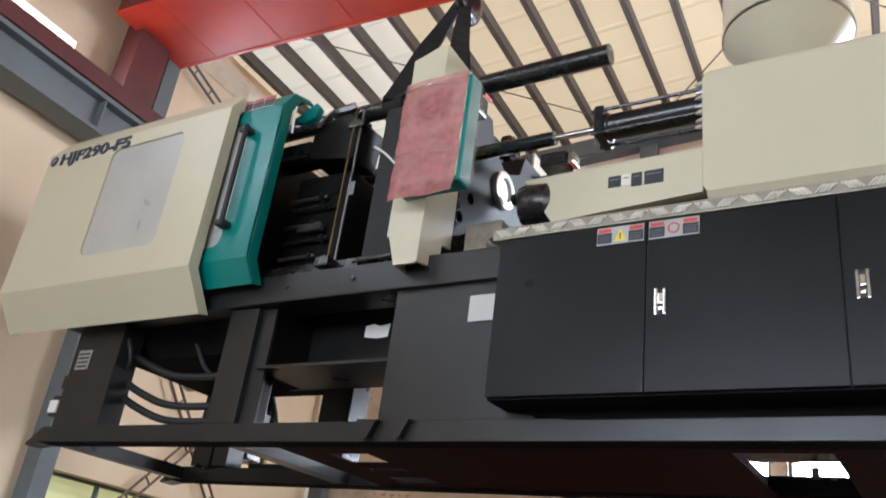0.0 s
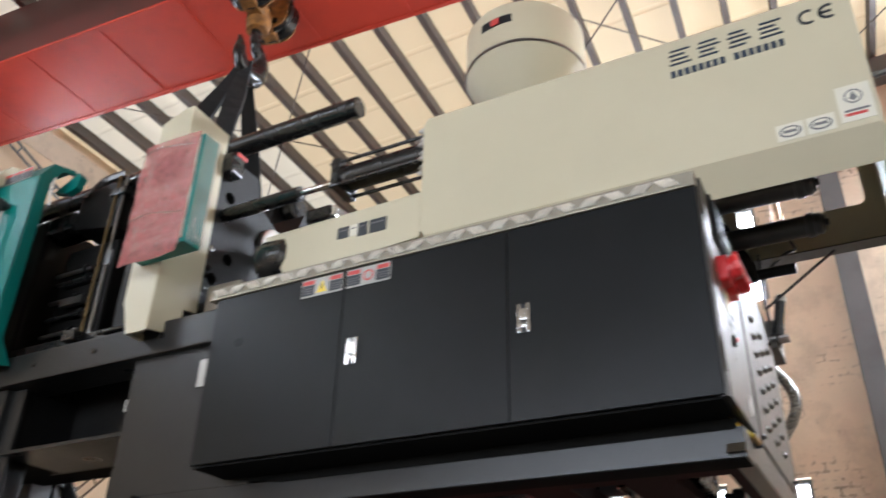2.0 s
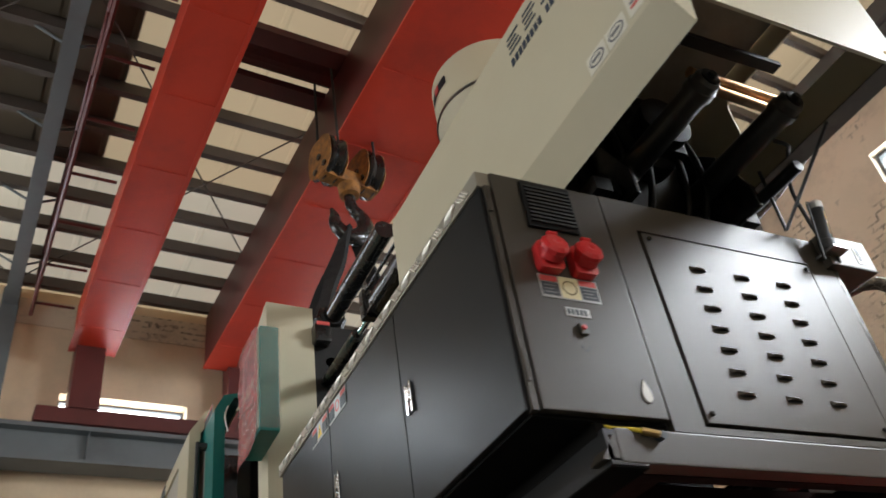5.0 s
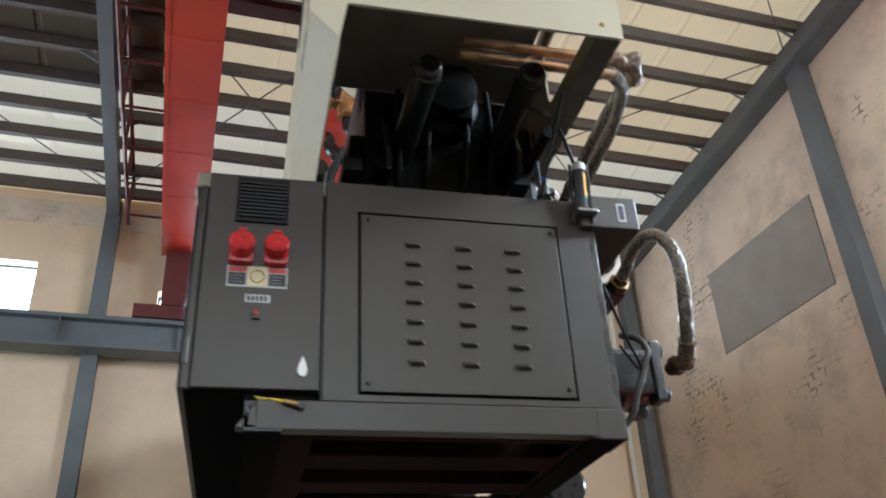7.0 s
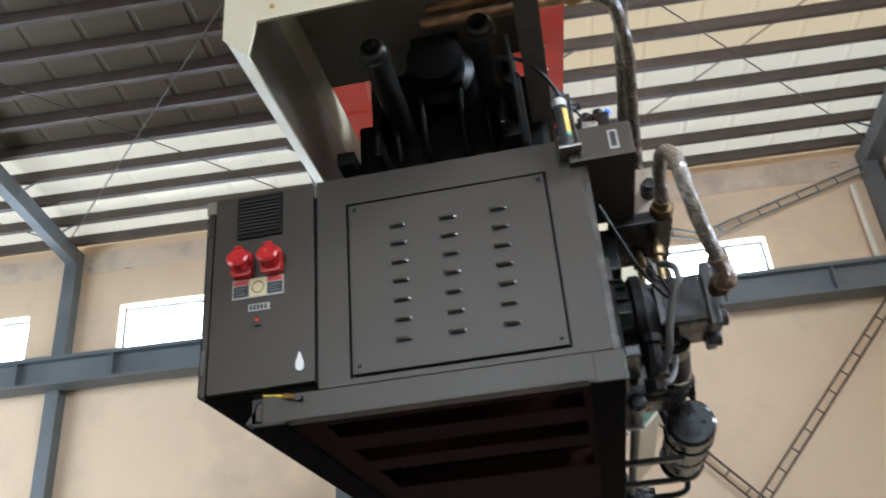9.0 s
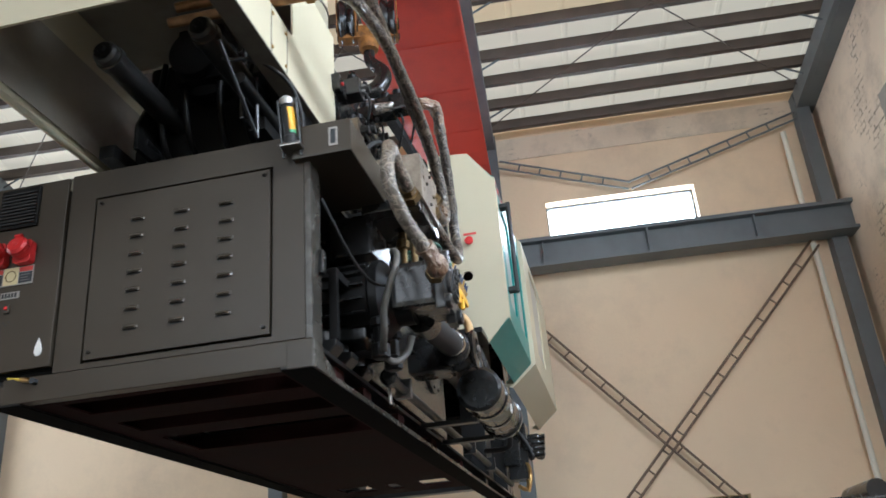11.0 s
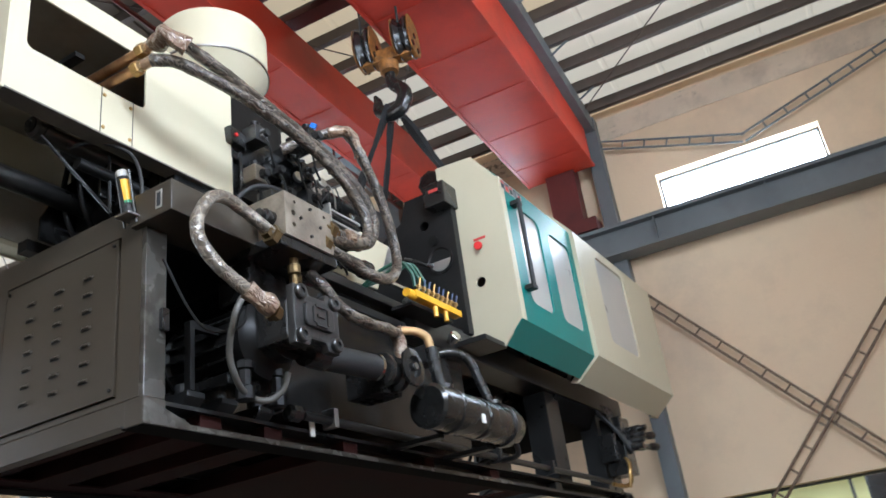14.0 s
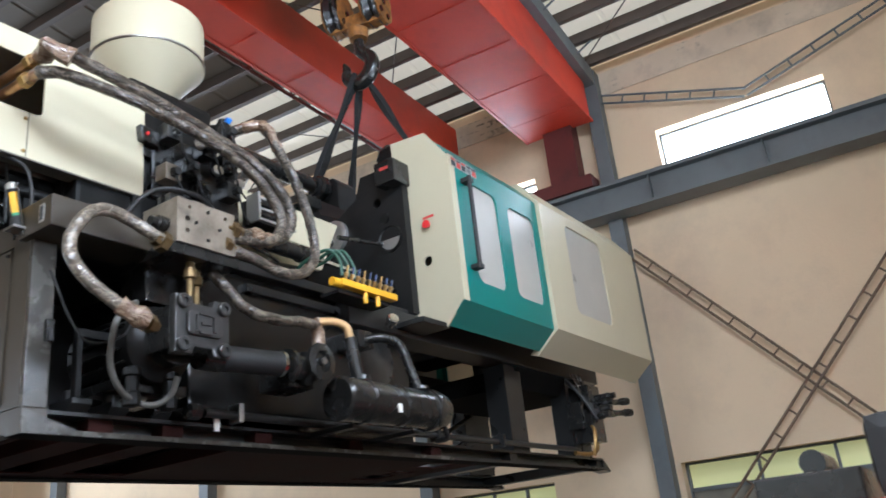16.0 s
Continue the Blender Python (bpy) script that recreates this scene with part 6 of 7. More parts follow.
    part("wheel_nut", rod((-1.15, 0.905, 2.36), (-1.15, 0.918, 2.36), 0.016, n=6), STEEL, v)
    # oil cooler
    k = part("oil_cooler", lathe((-1.26, 0.88, 2.215), (-1, 0, 0), [(0.0, 0), (0.085, 0.0), (0.1, 0.012), (0.1, 0.15), (0.106, 0.155), (0.106, 0.175), (0.096, 0.18), (0.096, 0.40), (0.1, 0.405), (0.1, 0.425), (0.096, 0.43), (0.096, 0.66), (0.106, 0.665), (0.106, 0.70), (0.09, 0.78), (0.0, 0.79)], 36), OILY, M, "glossy black cylindrical oil cooler", True)
    bolts_ring(k, (-1.26, 0.88, 2.215), (1, 0, 0), 0.05, 6, 0.008)
    for x in (-1.42, -1.88):
        part("cooler_saddle", box(x - 0.025, x + 0.025, 0.56, 0.84, 2.10, 2.122, 0.004), BLACK, k)
    part("white_sticker", box(-1.60, -1.57, 0.972, 0.979, 2.16, 2.20), WHITE, k)
    part("cooler_pipe", tube([(-1.44, 0.86, 2.31), (-1.43, 0.85, 2.40), (-1.42, 0.84, 2.52)], 0.030, 14, 6), OILY, M, "black pipe stub with flange", True)
    part("pipe_flange", lathe((-1.44, 0.86, 2.315), (0, 0, 1), [(0.055, 0), (0.055, 0.02), (0.03, 0.022)], 24), OILY, M)
    hose("elbow_pipe", [(-1.42, 0.84, 2.52), (-1.41, 0.83, 2.575), (-1.36, 0.80, 2.60), (-1.28, 0.76, 2.595)], 0.02, VARNISHED, "varnished copper elbow pipe", lumps=0.05)
    hose("wrapped_fitting", [(-1.26, 0.75, 2.605), (-1.285, 0.757, 2.55), (-1.29, 0.76, 2.48), (-1.285, 0.765, 2.42)], 0.03, WRAPPED_PALE, "hose fitting in crumpled pale film", lumps=0.45)
    part("cooler_pipe", tube([(-1.90, 0.87, 2.31), (-1.885, 0.84, 2.42), (-1.86, 0.80, 2.56), (-1.80, 0.74, 2.605), (-1.74, 0.66, 2.60)], 0.024, 14, 8), OILY, M, "black bent return pipe", True)
    part("pipe_flange", lathe((-1.90, 0.87, 2.315), (0, 0, 1), [(0.05, 0), (0.05, 0.018), (0.028, 0.02)], 24), OILY, M)
    part("pipe_block", box(-1.80, -1.68, 0.50, 0.68, 2.56, 2.65, 0.01), OILY, M)
    part("breather_cap", lathe((-2.02, 0.62, 2.74), (0.25, 0.85, 0.45), [(0.024, 0), (0.024, 0.03), (0.034, 0.032), (0.034, 0.06), (0.028, 0.066), (0, 0.066)], 18), CHROME, M, "ribbed chrome breather cap", True)
    part("drain_hose", tube([(-2.04, 0.90, 2.15), (-2.08, 0.89, 2.10), (-2.14, 0.84, 2.09), (-2.2, 0.74, 2.10)], 0.014, 10, 6), RUBBER, M, "", True)
    part("warning_label", box(-1.98, -1.86, 0.584, 0.588, 2.735, 2.80), SILVER, M, "silver and red warning label")
    part("label_field", box(-1.97, -1.87, 0.588, 0.590, 2.775, 2.795), REDPRINT, M)
    # low pressure pipe along the base beam, with clamps
    part("base_pipe", rod((-4.15, 0.62, 2.16), (-0.72, 0.64, 2.15), 0.018, n=14), BLACK, M, "black pipe along the base beam", True)
    for x in (-0.9, -2.35, -3.05):
        part("pipe_clamp", box(x - 0.014, x + 0.014, 0.60, 0.665, 2.122, 2.20, 0.003), STEEL if x > -1 else BLACK, M)
    part("white_tag", box(-0.84, -0.812, 0.592, 0.598, 2.09, 2.16), WHITE, M, "white paper tag")
    part("pipe_tee", lathe((-0.70, 0.64, 2.15), (1, 0, 0), [(0.02, 0), (0.034, 0.01), (0.034, 0.06), (0.02, 0.07)], 8), OILY, M)
    # loop cable and low fittings in front of the motor
    part("loop_cable", tube([(-0.30, 0.77, 2.50), (-0.235, 0.80, 2.46), (-0.195, 0.805, 2.40), (-0.195, 0.79, 2.36), (-0.20, 0.768, 2.30), (-0.217, 0.750, 2.25), (-0.245, 0.742, 2.20), (-0.30, 0.722, 2.163), (-0.37, 0.712, 2.142), (-0.43, 0.73, 2.142), (-0.47, 0.76, 2.18), (-0.48, 0.78, 2.24)], 0.0115, 12, 8), CABLEGREY, M, "thick grey cable loop", True)
    part("motor_bracket", box(-0.20, -0.178, 0.575, 0.605, 2.17, 2.42, 0.003), SHADEBLACK, M, "black upright angle bar")
    part("motor_bracket", box(-0.34, -0.19, 0.575, 0.60, 2.395, 2.425, 0.003), SHADEBLACK, M)
    for x in (-0.34, -0.50):
        part("pipe_fitting", lathe((x, 0.70, 2.13), (0, 0, 1), [(0.022, 0), (0.034, 0.005), (0.034, 0.05), (0.024, 0.055), (0.024, 0.11), (0.036, 0.115), (0.036, 0.14), (0.02, 0.15)], 8), SHADEBLACK, M)
    part("loop_cable", tube([(-0.06, 0.60, 2.62), (-0.10, 0.68, 2.42), (-0.14, 0.74, 2.33), (-0.24, 0.78, 2.36), (-0.30, 0.76, 2.46)], 0.005, 8, 8), SHADEBLACK, M, "thin black cable", True)
    part("junction_plate", box(-0.09, -0.06, 0.57, 0.60, 2.36, 2.44, 0.004), OILY, M)
    # valve manifold block
    b = part("valve_block", pierced(rect(-0.69, -0.40, 2.745, 2.93), [circle(-0.64, 2.90, 0.008, 8), circle(-0.46, 2.90, 0.008, 8), circle(-0.45, 2.85, 0.012, 10), circle(-0.45, 2.80, 0.010, 10)], "y", 0.66, 0.87), BLOCKSTEEL, M, "grey steel hydraulic valve block")
    part("block_base", box(-0.72, -0.38, 0.64, 0.86, 2.70, 2.745, 0.006), OILY, b)
    for x, z in ((-0.47, 2.93), (-0.58, 2.93)):
        part("solenoid", box(x - 0.035, x + 0.035, 0.70, 0.78, z, z + 0.06, 0.006), BLOCKSTEEL if x < -0.5 else OILY, b)
    for y in (0.70, 0.80):
        part("cartridge", lathe((-0.40, y, 2.83), (1, 0, 0), [(0.03, 0), (0.03, 0.04), (0.02, 0.045), (0.02, 0.07), (0, 0.072)], 12), OILY, b, "", True)
    bolts_ring(b, (-0.55, 0.87, 2.84), (0, 1, 0), 0.06, 4, 0.007)
    for x, y in ((-0.52, 0.80), (-0.60, 0.74)):
        part("brass_stem", lathe((x, y, 2.53), (0, 0, 1), [(0.014, 0), (0.014, 0.1), (0.026, 0.105), (0.026, 0.14), (0.018, 0.145), (0.018, 0.18)], 10), DULLBRASS, b)
    part("block_pedestal", box(-0.70, -0.42, 0.50, 0.66, 2.56, 2.72, 0.01), OILY, M)
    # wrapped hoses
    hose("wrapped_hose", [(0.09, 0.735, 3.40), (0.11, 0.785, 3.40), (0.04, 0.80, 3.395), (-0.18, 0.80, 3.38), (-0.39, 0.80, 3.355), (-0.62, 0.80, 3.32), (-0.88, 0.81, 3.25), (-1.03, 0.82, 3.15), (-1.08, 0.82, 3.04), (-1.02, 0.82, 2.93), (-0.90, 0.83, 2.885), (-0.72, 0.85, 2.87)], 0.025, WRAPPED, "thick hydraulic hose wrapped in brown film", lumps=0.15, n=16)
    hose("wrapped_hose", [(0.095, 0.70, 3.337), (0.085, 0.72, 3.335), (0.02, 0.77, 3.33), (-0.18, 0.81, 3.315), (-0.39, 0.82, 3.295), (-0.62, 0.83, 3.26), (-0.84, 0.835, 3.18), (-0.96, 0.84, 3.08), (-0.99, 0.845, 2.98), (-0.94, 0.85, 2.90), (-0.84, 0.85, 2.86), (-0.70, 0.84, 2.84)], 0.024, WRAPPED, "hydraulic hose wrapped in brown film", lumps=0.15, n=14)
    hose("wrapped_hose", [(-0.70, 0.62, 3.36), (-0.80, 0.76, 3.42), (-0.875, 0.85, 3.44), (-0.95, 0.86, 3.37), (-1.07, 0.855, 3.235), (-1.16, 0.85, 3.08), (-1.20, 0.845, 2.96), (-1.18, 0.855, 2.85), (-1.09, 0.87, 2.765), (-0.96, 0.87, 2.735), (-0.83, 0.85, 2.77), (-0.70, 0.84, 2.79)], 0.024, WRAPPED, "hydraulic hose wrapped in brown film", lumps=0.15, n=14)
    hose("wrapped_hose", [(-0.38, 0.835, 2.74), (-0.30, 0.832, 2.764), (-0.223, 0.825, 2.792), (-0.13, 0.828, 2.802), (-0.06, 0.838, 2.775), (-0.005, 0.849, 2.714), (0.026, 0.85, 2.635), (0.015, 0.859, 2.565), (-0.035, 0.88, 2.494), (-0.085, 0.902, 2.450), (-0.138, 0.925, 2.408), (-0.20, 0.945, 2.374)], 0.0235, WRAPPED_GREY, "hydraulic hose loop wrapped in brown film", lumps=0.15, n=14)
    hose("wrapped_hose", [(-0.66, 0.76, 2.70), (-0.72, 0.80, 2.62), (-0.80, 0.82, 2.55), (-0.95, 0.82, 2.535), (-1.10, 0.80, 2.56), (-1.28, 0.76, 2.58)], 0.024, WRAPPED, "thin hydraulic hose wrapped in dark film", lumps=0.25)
    for a, c, r in (((-0.70, 0.84, 2.79), (1, 0, 0.1), 0.04), ((-0.74, 0.85, 2.87), (1, 0, 0), 0.034), ((-0.33, 0.83, 2.75), (-1, -0.05, -0.3), 0.036), ((-0.20, 0.94, 2.374), (-1, -0.3, -0.1), 0.03)):
        fitting(a, c, r, 0.08, M)
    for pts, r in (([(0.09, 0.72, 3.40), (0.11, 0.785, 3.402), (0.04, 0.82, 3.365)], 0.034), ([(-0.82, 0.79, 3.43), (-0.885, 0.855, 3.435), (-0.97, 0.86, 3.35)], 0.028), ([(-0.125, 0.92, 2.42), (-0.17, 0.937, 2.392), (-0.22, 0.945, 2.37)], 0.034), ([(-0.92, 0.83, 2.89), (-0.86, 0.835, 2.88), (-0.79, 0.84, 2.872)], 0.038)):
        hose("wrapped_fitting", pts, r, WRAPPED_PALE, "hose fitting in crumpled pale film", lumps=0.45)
    # pipes that leave through the cut-out
    for pts in ([(0.13, 0.14, 3.375), (0.12, 0.40, 3.385), (0.108, 0.64, 3.395), (0.10, 0.765, 3.40)], [(0.14, 0.12, 3.305), (0.122, 0.40, 3.318), (0.104, 0.61, 3.332), (0.095, 0.715, 3.338)]):
        p = part("oil_pipe", tube(pts, 0.019, 14, 8), COPPER, M, "tarnished copper oil pipe", True)
        part("pipe_film", tube([Vector(pts[2]) + Vector((0, 0.03, 0)), Vector(pts[3])], 0.023, 12, 4, 0.3), FILM, p, "loose clear film")
        q, d = Vector(pts[2]), Vector(pts[3]) - Vector(pts[2])
        part("union_nut", lathe(q, d, [(0.02, 0), (0.03, 0.004), (0.03, 0.032), (0.024, 0.036), (0.024, 0.05), (0.02, 0.05)], 6), BRASS, p)
    # valves on the injection unit behind the hoses
    vb = part("injection_valve_block", box(-1.04, -0.54, 0.30, 0.52, 3.10, 3.42, 0.012), OILY, M, "oily black injection valve block with solenoids")
    for i, (x, y, z, mat) in enumerate(((-0.60, 0.56, 3.40, CAST), (-0.70, 0.55, 3.26, OILY), (-0.60, 0.55, 3.20, BLOCKSTEEL), (-0.80, 0.56, 3.38, OILY), (-0.77, 0.66, 3.39, OILY), (-0.77, 0.715, 3.40, OILY), (-0.92, 0.55, 3.35, OILY), (-0.95, 0.55, 3.22, CAST), (-0.78, 0.54, 3.18, OILY))):
        part("solenoid_valve", box(x - 0.04, x + 0.04, y - 0.04, y + 0.04, z - 0.035, z + 0.045, 0.008), mat, vb)
        part("valve_cap", rod((x, y + 0.04, z), (x, y + 0.075, z), 0.018, n=12), RUBBER, vb)
        part("coil", lathe((x, y, z + 0.045), (0, 0, 1), [(0.03, 0), (0.03, 0.012), (0.022, 0.016), (0.022, 0.034), (0.010, 0.038), (0.0, 0.038)], 14), SHADEBLACK, vb, "", True)
        part("plug", prism(rounded(x - 0.016, x + 0.016, z - 0.02, z + 0.02, 0.005), "y", y + 0.041, y + 0.058, 0.002), RUBBER if i % 3 else GREYPRINT, vb)
        part("plug_cable", tube([(x, y + 0.055, z - 0.018), (x - 0.01, y + 0.07, z - 0.06), (x - 0.05, y + 0.05, z - 0.11), (x - 0.12, y + 0.02, z - 0.13)], 0.0055, 6, 6), RUBBER, vb)
    part("valve_bracket", prism([(-0.56, 3.33), (-0.47, 3.34), (-0.46, 3.41), (-0.56, 3.40)], "y", 0.50, 0.545, 0.006), OILY, vb)
    part("red_button", rod((-0.495, 0.54, 3.373), (-0.495, 0.552, 3.373), 0.008, n=12), REDPLASTIC, vb)
    part("blue_cap", lathe((-0.773, 0.745, 3.455), (0, 0.5, 0.8), [(0.016, 0), (0.016, 0.022), (0, 0.026)], 12), material("blue_plastic", (0.02, 0.16, 0.6), 0.35), vb, "blue plug cap")
    for i in range(5):
        hose("thin_pipe", [(-0.75 - 0.04 * i, 0.50, 3.16), (-0.85 - 0.05 * i, 0.56, 3.08 - 0.02 * i), (-1.0 - 0.05 * i, 0.54, 3.06 - 0.02 * i), (-1.15 - 0.05 * i, 0.46, 3.08 - 0.02 * i)], 0.007, OILY, "", lumps=0, n=8)
    part("thin_cable", tube([(-0.30, 0.62, 2.86), (-0.42, 0.70, 3.02), (-0.62, 0.72, 3.05), (-0.80, 0.66, 3.02)], 0.010, 8, 8), RUBBER, M, "thin black cable arch", True)
    part("far_carriage_cylinder", lathe((-1.62, 0.40, 3.12), (1, 0, 0), [(0.0, 0), (0.05, 0), (0.05, 0.05), (0.042, 0.055), (0.042, 0.6), (0.05, 0.6), (0.05, 0.63), (0, 0.63)], 20), OILY, M, "black hydraulic carriage cylinder", True)
    part("piston_rod", rod((-2.1, 0.40, 3.12), (-1.6, 0.40, 3.12), 0.016), CHROME, M, "", True)
    ht = part("heater_bank", box(-1.205, -1.19, 0.41, 0.50, 3.18, 3.335, 0.003), SILVER, M, "bright end plate of a finned band heater")
    for k in range(5):
        part("fin", box(-1.47, -1.206, 0.42, 0.485, 3.19 + 0.029 * k, 3.203 + 0.029 * k, 0.002), SILVER if k % 2 == 0 else OILY, ht)
    part("heater_core", box(-1.46, -1.21, 0.36, 0.46, 3.185, 3.325), SHADEBLACK, ht)
    for k in range(3):
        part("terminal_wire", tube([(-1.02 - 0.05 * k, 0.50, 3.30), (-1.06 - 0.05 * k, 0.55, 3.37 + 0.01 * k), (-1.14 - 0.04 * k, 0.54, 3.36), (-1.22 - 0.05 * k, 0.48, 3.335)], 0.004, 6, 6), SILVER if k == 1 else RUBBER, ht)
    for (x, y, z) in ((-0.86, 0.57, 3.30), (-1.0, 0.56, 3.28), (-1.06, 0.55, 3.36)):
        v = part("pressure_gauge", lathe((x, y, z), (0.2, 1, 0.2), [(0.0, 0), (0.024, 0), (0.027, 0.006), (0.027, 0.02), (0.022, 0.022), (0.0, 0.018)], 20), STEEL, M, "small bright plug cap", True)
    part("far_rod", rod((-2.27, 0.44, 3.34), (-1.9, 0.40, 3.30), 0.014, n=12), OILY, M, "", True)
    # control box on the bed corner
    j = part("junction_box", box(-0.40, 0.03, 0.53, 0.735, 2.735, 2.855, 0.006), LITGREY, M, "grey sheet steel junction box")
    part("box_label", box(0.03, 0.032, 0.66, 0.69, 2.76, 2.83), SILVER, j)
    part("label_field", box(0.032, 0.033, 0.666, 0.684, 2.768, 2.822), PRINT, j)
    # grease pump with yellow reservoir
    g = part("grease_pump", lathe((0.035, 0.532, 2.785), (0.22, -0.03, 1), [(0.0, 0), (0.024, 0.0), (0.024, 0.03), (0.02, 0.035), (0.02, 0.14), (0.022, 0.145), (0.014, 0.16), (0.0, 0.16)], 18), RUBBER, M, "black grease pump with a yellow label in a wire bracket", True)
    for r0, mat, z0, z1 in ((0.0208, YELLOW, 2.835, 2.915), (0.0208, GREENPRINT, 2.825, 2.835)):
        lab = bmesh.new()
        arc = [radians(20 + 14 * q) for q in range(11)]
        tilt = Matrix.Translation((0.035, 0.532, 2.785)) @ Vector((0, 0, 1)).rotation_difference(Vector((0.22, -0.03, 1))).to_matrix().to_4x4() @ Matrix.Translation((0, 0, -2.785))
        prism([(r0 * math.cos(a), r0 * math.sin(a)) for a in arc] + [((r0 + 0.001) * math.cos(a), (r0 + 0.001) * math.sin(a)) for a in arc[::-1]], "z", z0, z1, bm=lab)
        lab = turned(lab, tilt)
        part("wrapped_label", lab, mat, g)
    part("reservoir_cap", lathe((0.066, 0.528, 2.925), (0.22, -0.03, 1), [(0.023, 0), (0.023, 0.02), (0.012, 0.03), (0, 0.03)], 14), SILVER, g)
    for y in (0.515, 0.578):
        part("bracket_arm", rod((0.03, y - 0.012, 2.745), (0.068, y - 0.018, 2.945), 0.005, n=8), OILY, g)
    part("bracket_foot", box(0.0, 0.075, 0.505, 0.575, 2.765, 2.775, 0.003), STEEL, g)
    part("copper_nipple", rod((0.02, 0.565, 2.77), (0.02, 0.565, 2.82), 0.008, n=8), BRASS, g)
    part("grease_line", tube([(0.015, 0.564, 2.80), (0.008, 0.556, 2.93), (0.025, 0.522, 3.04), (0.09, 0.468, 3.082), (0.14, 0.42, 3.085), (0.17, 0.38, 3.07), (0.16, 0.34, 3.09)], 0.007, 8, 8), RUBBER, g)
    # yellow water manifold on the bed edge
    w = part("water_manifold", box(-1.93, -1.48, 0.715, 0.765, 2.825, 2.86, 0.004), YELLOW, M, "yellow cooling water manifold with valve taps")
    for i in range(9):
        x = -1.52 - 0.045 * i
        part("tap_stem", lathe((x, 0.75, 2.86), (0, 0.35, 1), [(0.010, 0), (0.010, 0.02), (0.014, 0.022), (0.014, 0.035), (0.006, 0.04)], 8), BRASS, w)
        part("tap_handle", rod((x, 0.764, 2.895), (x, 0.775, 2.93), 0.006, n=6), BRASS if i % 3 == 0 else material_blue(), w)
    part("manifold_end", rod((-1.50, 0.74, 2.838), (-1.43, 0.74, 2.838), 0.022, n=12), YELLOW, w)
    for x in (-1.66, -1.76):
        part("manifold_nipple", rod((x, 0.76, 2.815), (x, 0.76, 2.76), 0.013, n=10), YELLOW, w)
    part("manifold_bracket", box(-1.9, -1.5, 0.60, 0.72, 2.80, 2.815), BLACK, w)
    for i in range(3):
        hose("green_hose", [(-1.50 - 0.05 * i, 0.75, 2.88), (-1.50 - 0.05 * i, 0.74, 2.96), (-1.46 - 0.05 * i, 0.70, 3.02 + 0.01 * i), (-1.42 - 0.05 * i, 0.60, 2.99), (-1.40, 0.50, 2.93)], 0.009, material_green(), "green water hose", lumps=0, n=10)
    part("bed_corner_bracket", box(-2.36, -2.10, 0.60, 0.80, 2.735, 2.765, 0.004), BLACK, M)
    # clutter at the clamping end of the bed
    q = part("lubrication_unit", box(-4.40, -4.20, 0.60, 0.76, 2.20, 2.62, 0.01), OILY, M, "black lubrication unit with valves and hoses")
    for i in range(4):
        part("valve_cap", lathe((-4.24 - 0.05 * i, 0.76, 2.38 + 0.05 * i), (0.1, 1, 0), [(0.03, 0), (0.03, 0.08), (0.022, 0.09), (0.022, 0.13), (0, 0.13)], 12), OILY, q, "", True)
        hose("thin_hose", [(-4.14, 0.62, 2.68 - 0.01 * i), (-4.15 - 0.03 * i, 0.74, 2.50), (-4.18 - 0.04 * i, 0.80, 2.36 + 0.02 * i), (-4.22, 0.78, 2.34 + 0.04 * i)], 0.012, RUBBER, "", lumps=0, n=8)
    hose("thin_hose", [(-4.18, 0.74, 2.10), (-4.18, 0.76, 2.18), (-4.20, 0.76, 2.28), (-4.22, 0.72, 2.34)], 0.014, BRASS, "brass fittings in a row", lumps=0.3, n=8)
    for p0, p1 in (((-4.42, 0.70, 2.50), (-4.86, 0.80, 2.545)), ((-4.42, 0.72, 2.42), (-4.90, 0.82, 2.455))):
        part("valve_spool", lathe(p0, Vector(p1) - Vector(p0), [(0.026, 0), (0.03, 0.05), (0.03, 0.2), (0.022, 0.21), (0.022, 0.34), (0.03, 0.35), (0.03, 0.43), (0.012, 0.45)], 12), OILY, q, "", True)
    for x in (-4.16, -4.22, -4.30):
        hose("pale_hose", [(x, 0.66, 2.72), (x - 0.01, 0.70, 2.60), (x - 0.02, 0.71, 2.50), (x - 0.01, 0.69, 2.40)], 0.008, WRAPPED, "", lumps=0.1, n=8)
    hose("brass_line", [(-4.30, 0.72, 2.29), (-4.28, 0.73, 2.20), (-4.25, 0.73, 2.14), (-4.12, 0.72, 2.11), (-3.95, 0.70, 2.115)], 0.015, BRASS, "brass fittings in a row", lumps=0.35, n=8)
    part("switch_box", box(-4.24, -4.16, 0.58, 0.70, 2.30, 2.50, 0.008), OILY, M)
    part("end_post", box(-4.32, -4.20, 0.44, 0.58, 2.122, 2.70, 0.006), BLACK, M, "black steel post")
    # operator side hoses between the posts
    for i, (z0, z1) in enumerate(((2.42, 2.30), (2.34, 2.22), (2.58, 2.46))):
        hose("hydraulic_hose", [(-4.3, OP + 0.14, z0), (-4.12, OP + 0.12, z0 - 0.08), (-3.9, OP + 0.15, z1 - 0.03), (-3.66, OP + 0.2, z1 - 0.03), (-3.45, OP + 0.25, z1)], 0.020, RUBBER, "black hydraulic hose", lumps=0, n=10)
    hose("hydraulic_hose", [(-4.26, OP + 0.05, 2.66), (-4.18, OP + 0.05, 2.54), (-4.2, OP + 0.08, 2.47), (-4.28, OP + 0.1, 2.46)], 0.014, RUBBER, "", lumps=0, n=10)
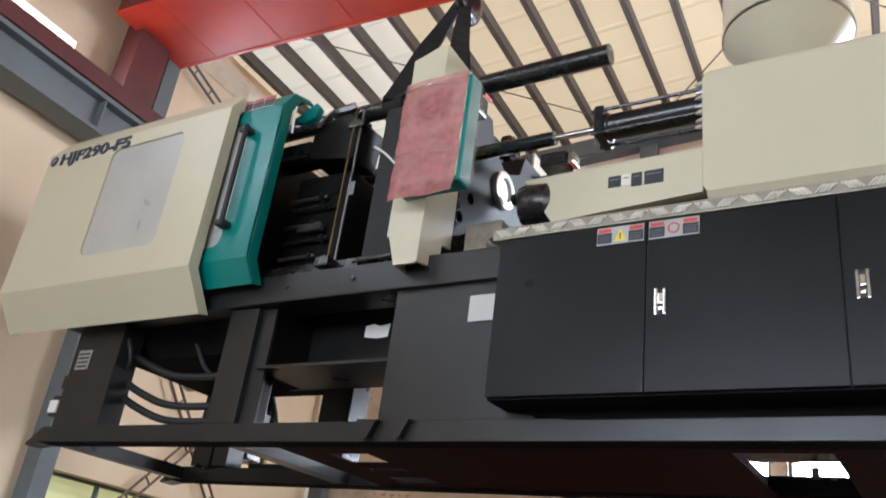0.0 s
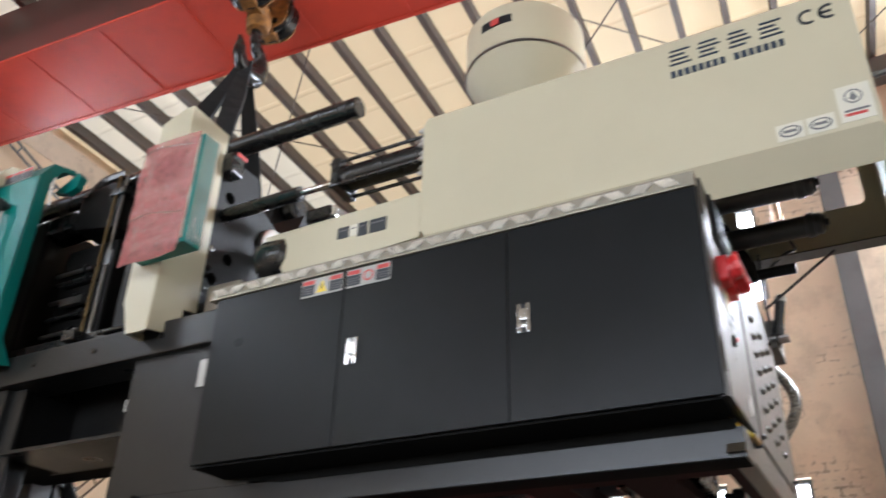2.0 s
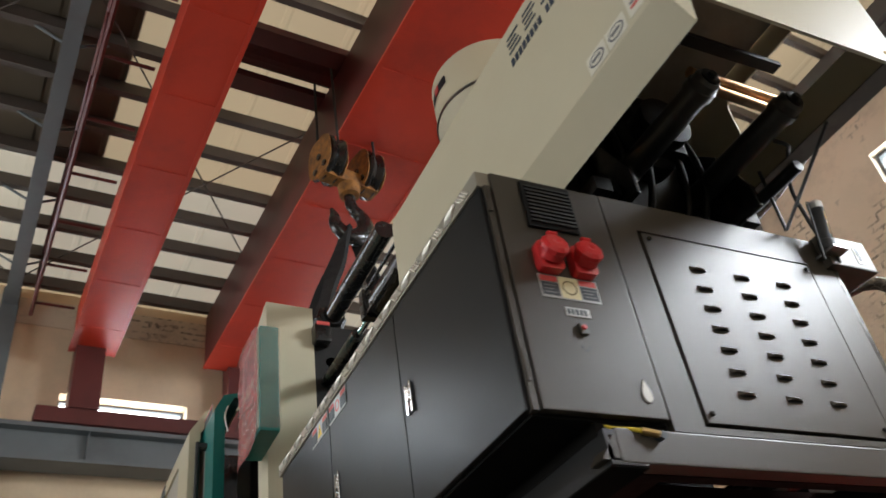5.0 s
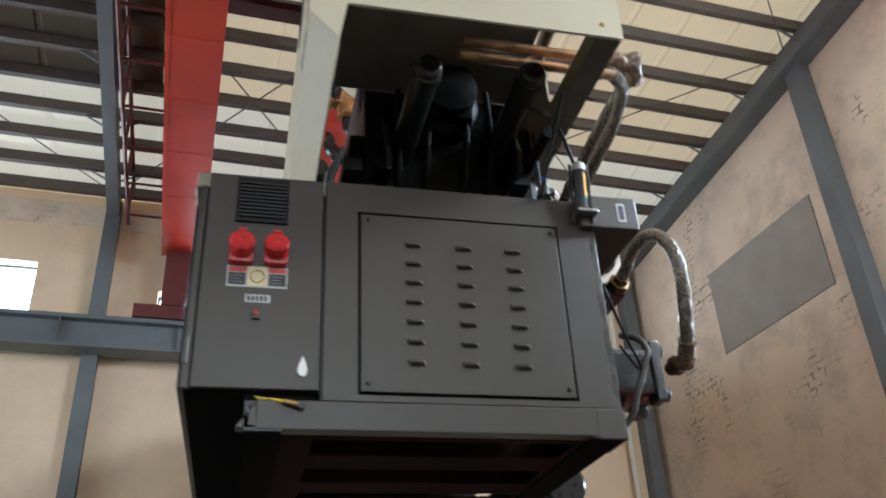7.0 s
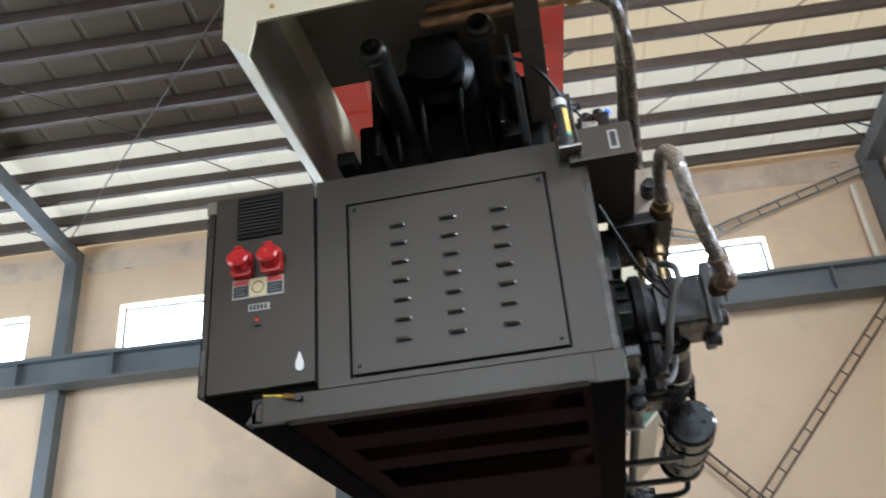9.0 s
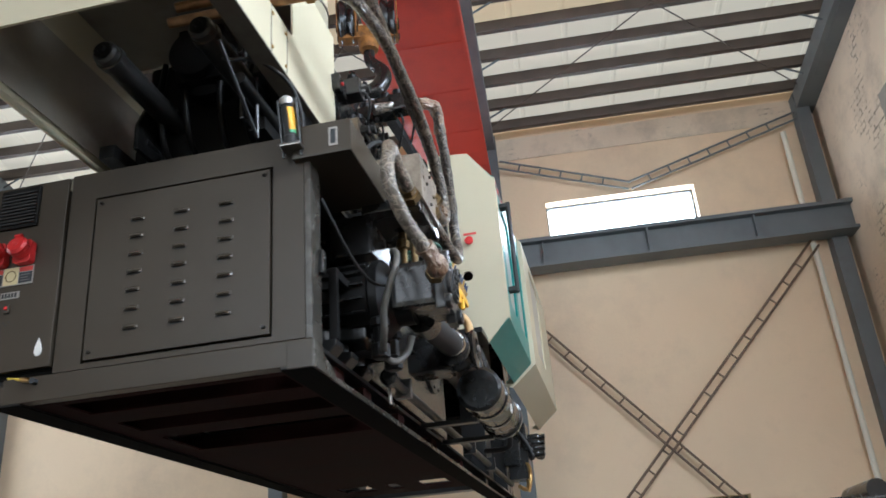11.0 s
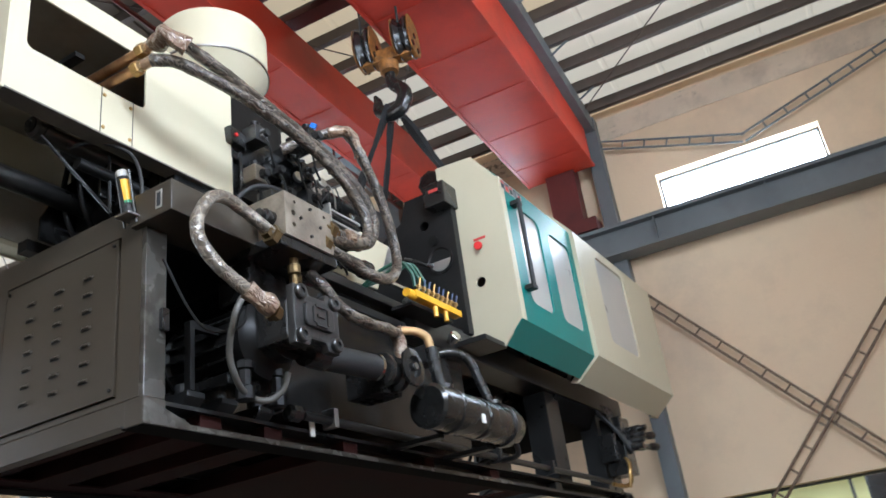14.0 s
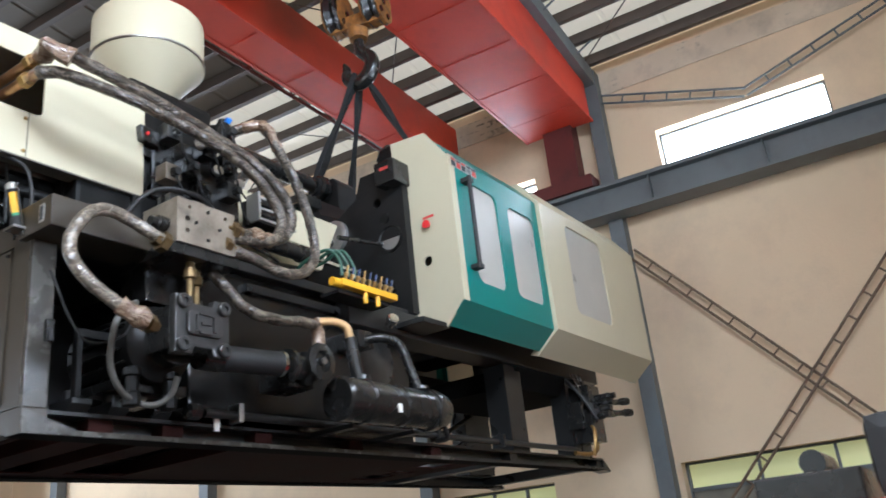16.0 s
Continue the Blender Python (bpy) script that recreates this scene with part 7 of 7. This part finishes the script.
    hose("hydraulic_hose", [(-3.85, OP + 0.2, 2.62), (-3.75, OP + 0.22, 2.48), (-3.62, OP + 0.25, 2.42), (-3.46, OP + 0.3, 2.42)], 0.014, RUBBER, "", lumps=0, n=10)
    pl = part("rating_plate", box(-4.55, -4.44, OP - 0.006, OP - 0.001, 2.44, 2.55), SILVER, M, "small silver rating plate with printed bars")
    for i in range(4):
        part("print_bar", box(-4.54, -4.45, OP - 0.0075, OP - 0.006, 2.452 + 0.024 * i, 2.462 + 0.024 * i), PRINT, pl)
    part("side_valve", box(-4.68, -4.60, OP + 0.01, OP + 0.10, 2.18, 2.30, 0.008), OILY, M, "small valve with white tag")
    part("white_tag", box(-4.68, -4.61, OP - 0.003, OP + 0.009, 2.20, 2.27, 0.004), WHITE, M)
    part("side_valve", box(-4.66, -4.60, OP + 0.02, OP + 0.10, 2.34, 2.42, 0.008), OILY, M)
    for i in range(7):
        x = -3.05 + 0.4 * i
        part("edge_bolt", lathe((x, OP - 0.03, 2.78), (0, -1, 0), [(0.012, 0), (0.012, 0.01), (0, 0.011)], 6), OILY, M)


MATS = {}


def material_blue():
    if "b" not in MATS:
        MATS["b"] = material("blue_tap_plastic", (0.03, 0.05, 0.12), 0.4)
    return MATS["b"]


def material_green():
    if "g" not in MATS:
        MATS["g"] = material("green_hose_rubber", (0.025, 0.085, 0.055), 0.35)
    return MATS["g"]


build_hydraulics()


def build_neighbour():
    n = thing("neighbouring_machine", HALL @ Vector((-2.3, 3.05, GROUND)), "red and black machine standing on the floor near the wall", "machine")
    def at(b):
        return turned(b, HALL @ Matrix.Translation((0.3, -0.35, 0)))
    part("body", at(box(-3.6, -1.9, 2.86, 4.3, GROUND, 1.54, 0.03)), NEIGHBOUR_RED, n, "red painted machine body")
    part("head", at(box(-2.5, -2.0, 3.30, 3.9, 1.54, 1.84, 0.06)), RUBBER, n, "black rounded machine head")
    part("rail", at(box(-3.4, -2.0, 2.88, 3.26, 1.54, 1.66, 0.01)), OILY, n)
    part("motor", at(rod((-2.6, 3.08, 1.705), (-2.2, 3.08, 1.705), 0.05)), OILY, n, "", True)
    for x in (-3.3, -3.0, -2.75):
        part("valve_stack", at(box(x, x + 0.12, 2.98, 3.10, 1.54, 1.72, 0.01)), OILY, n)


build_neighbour()
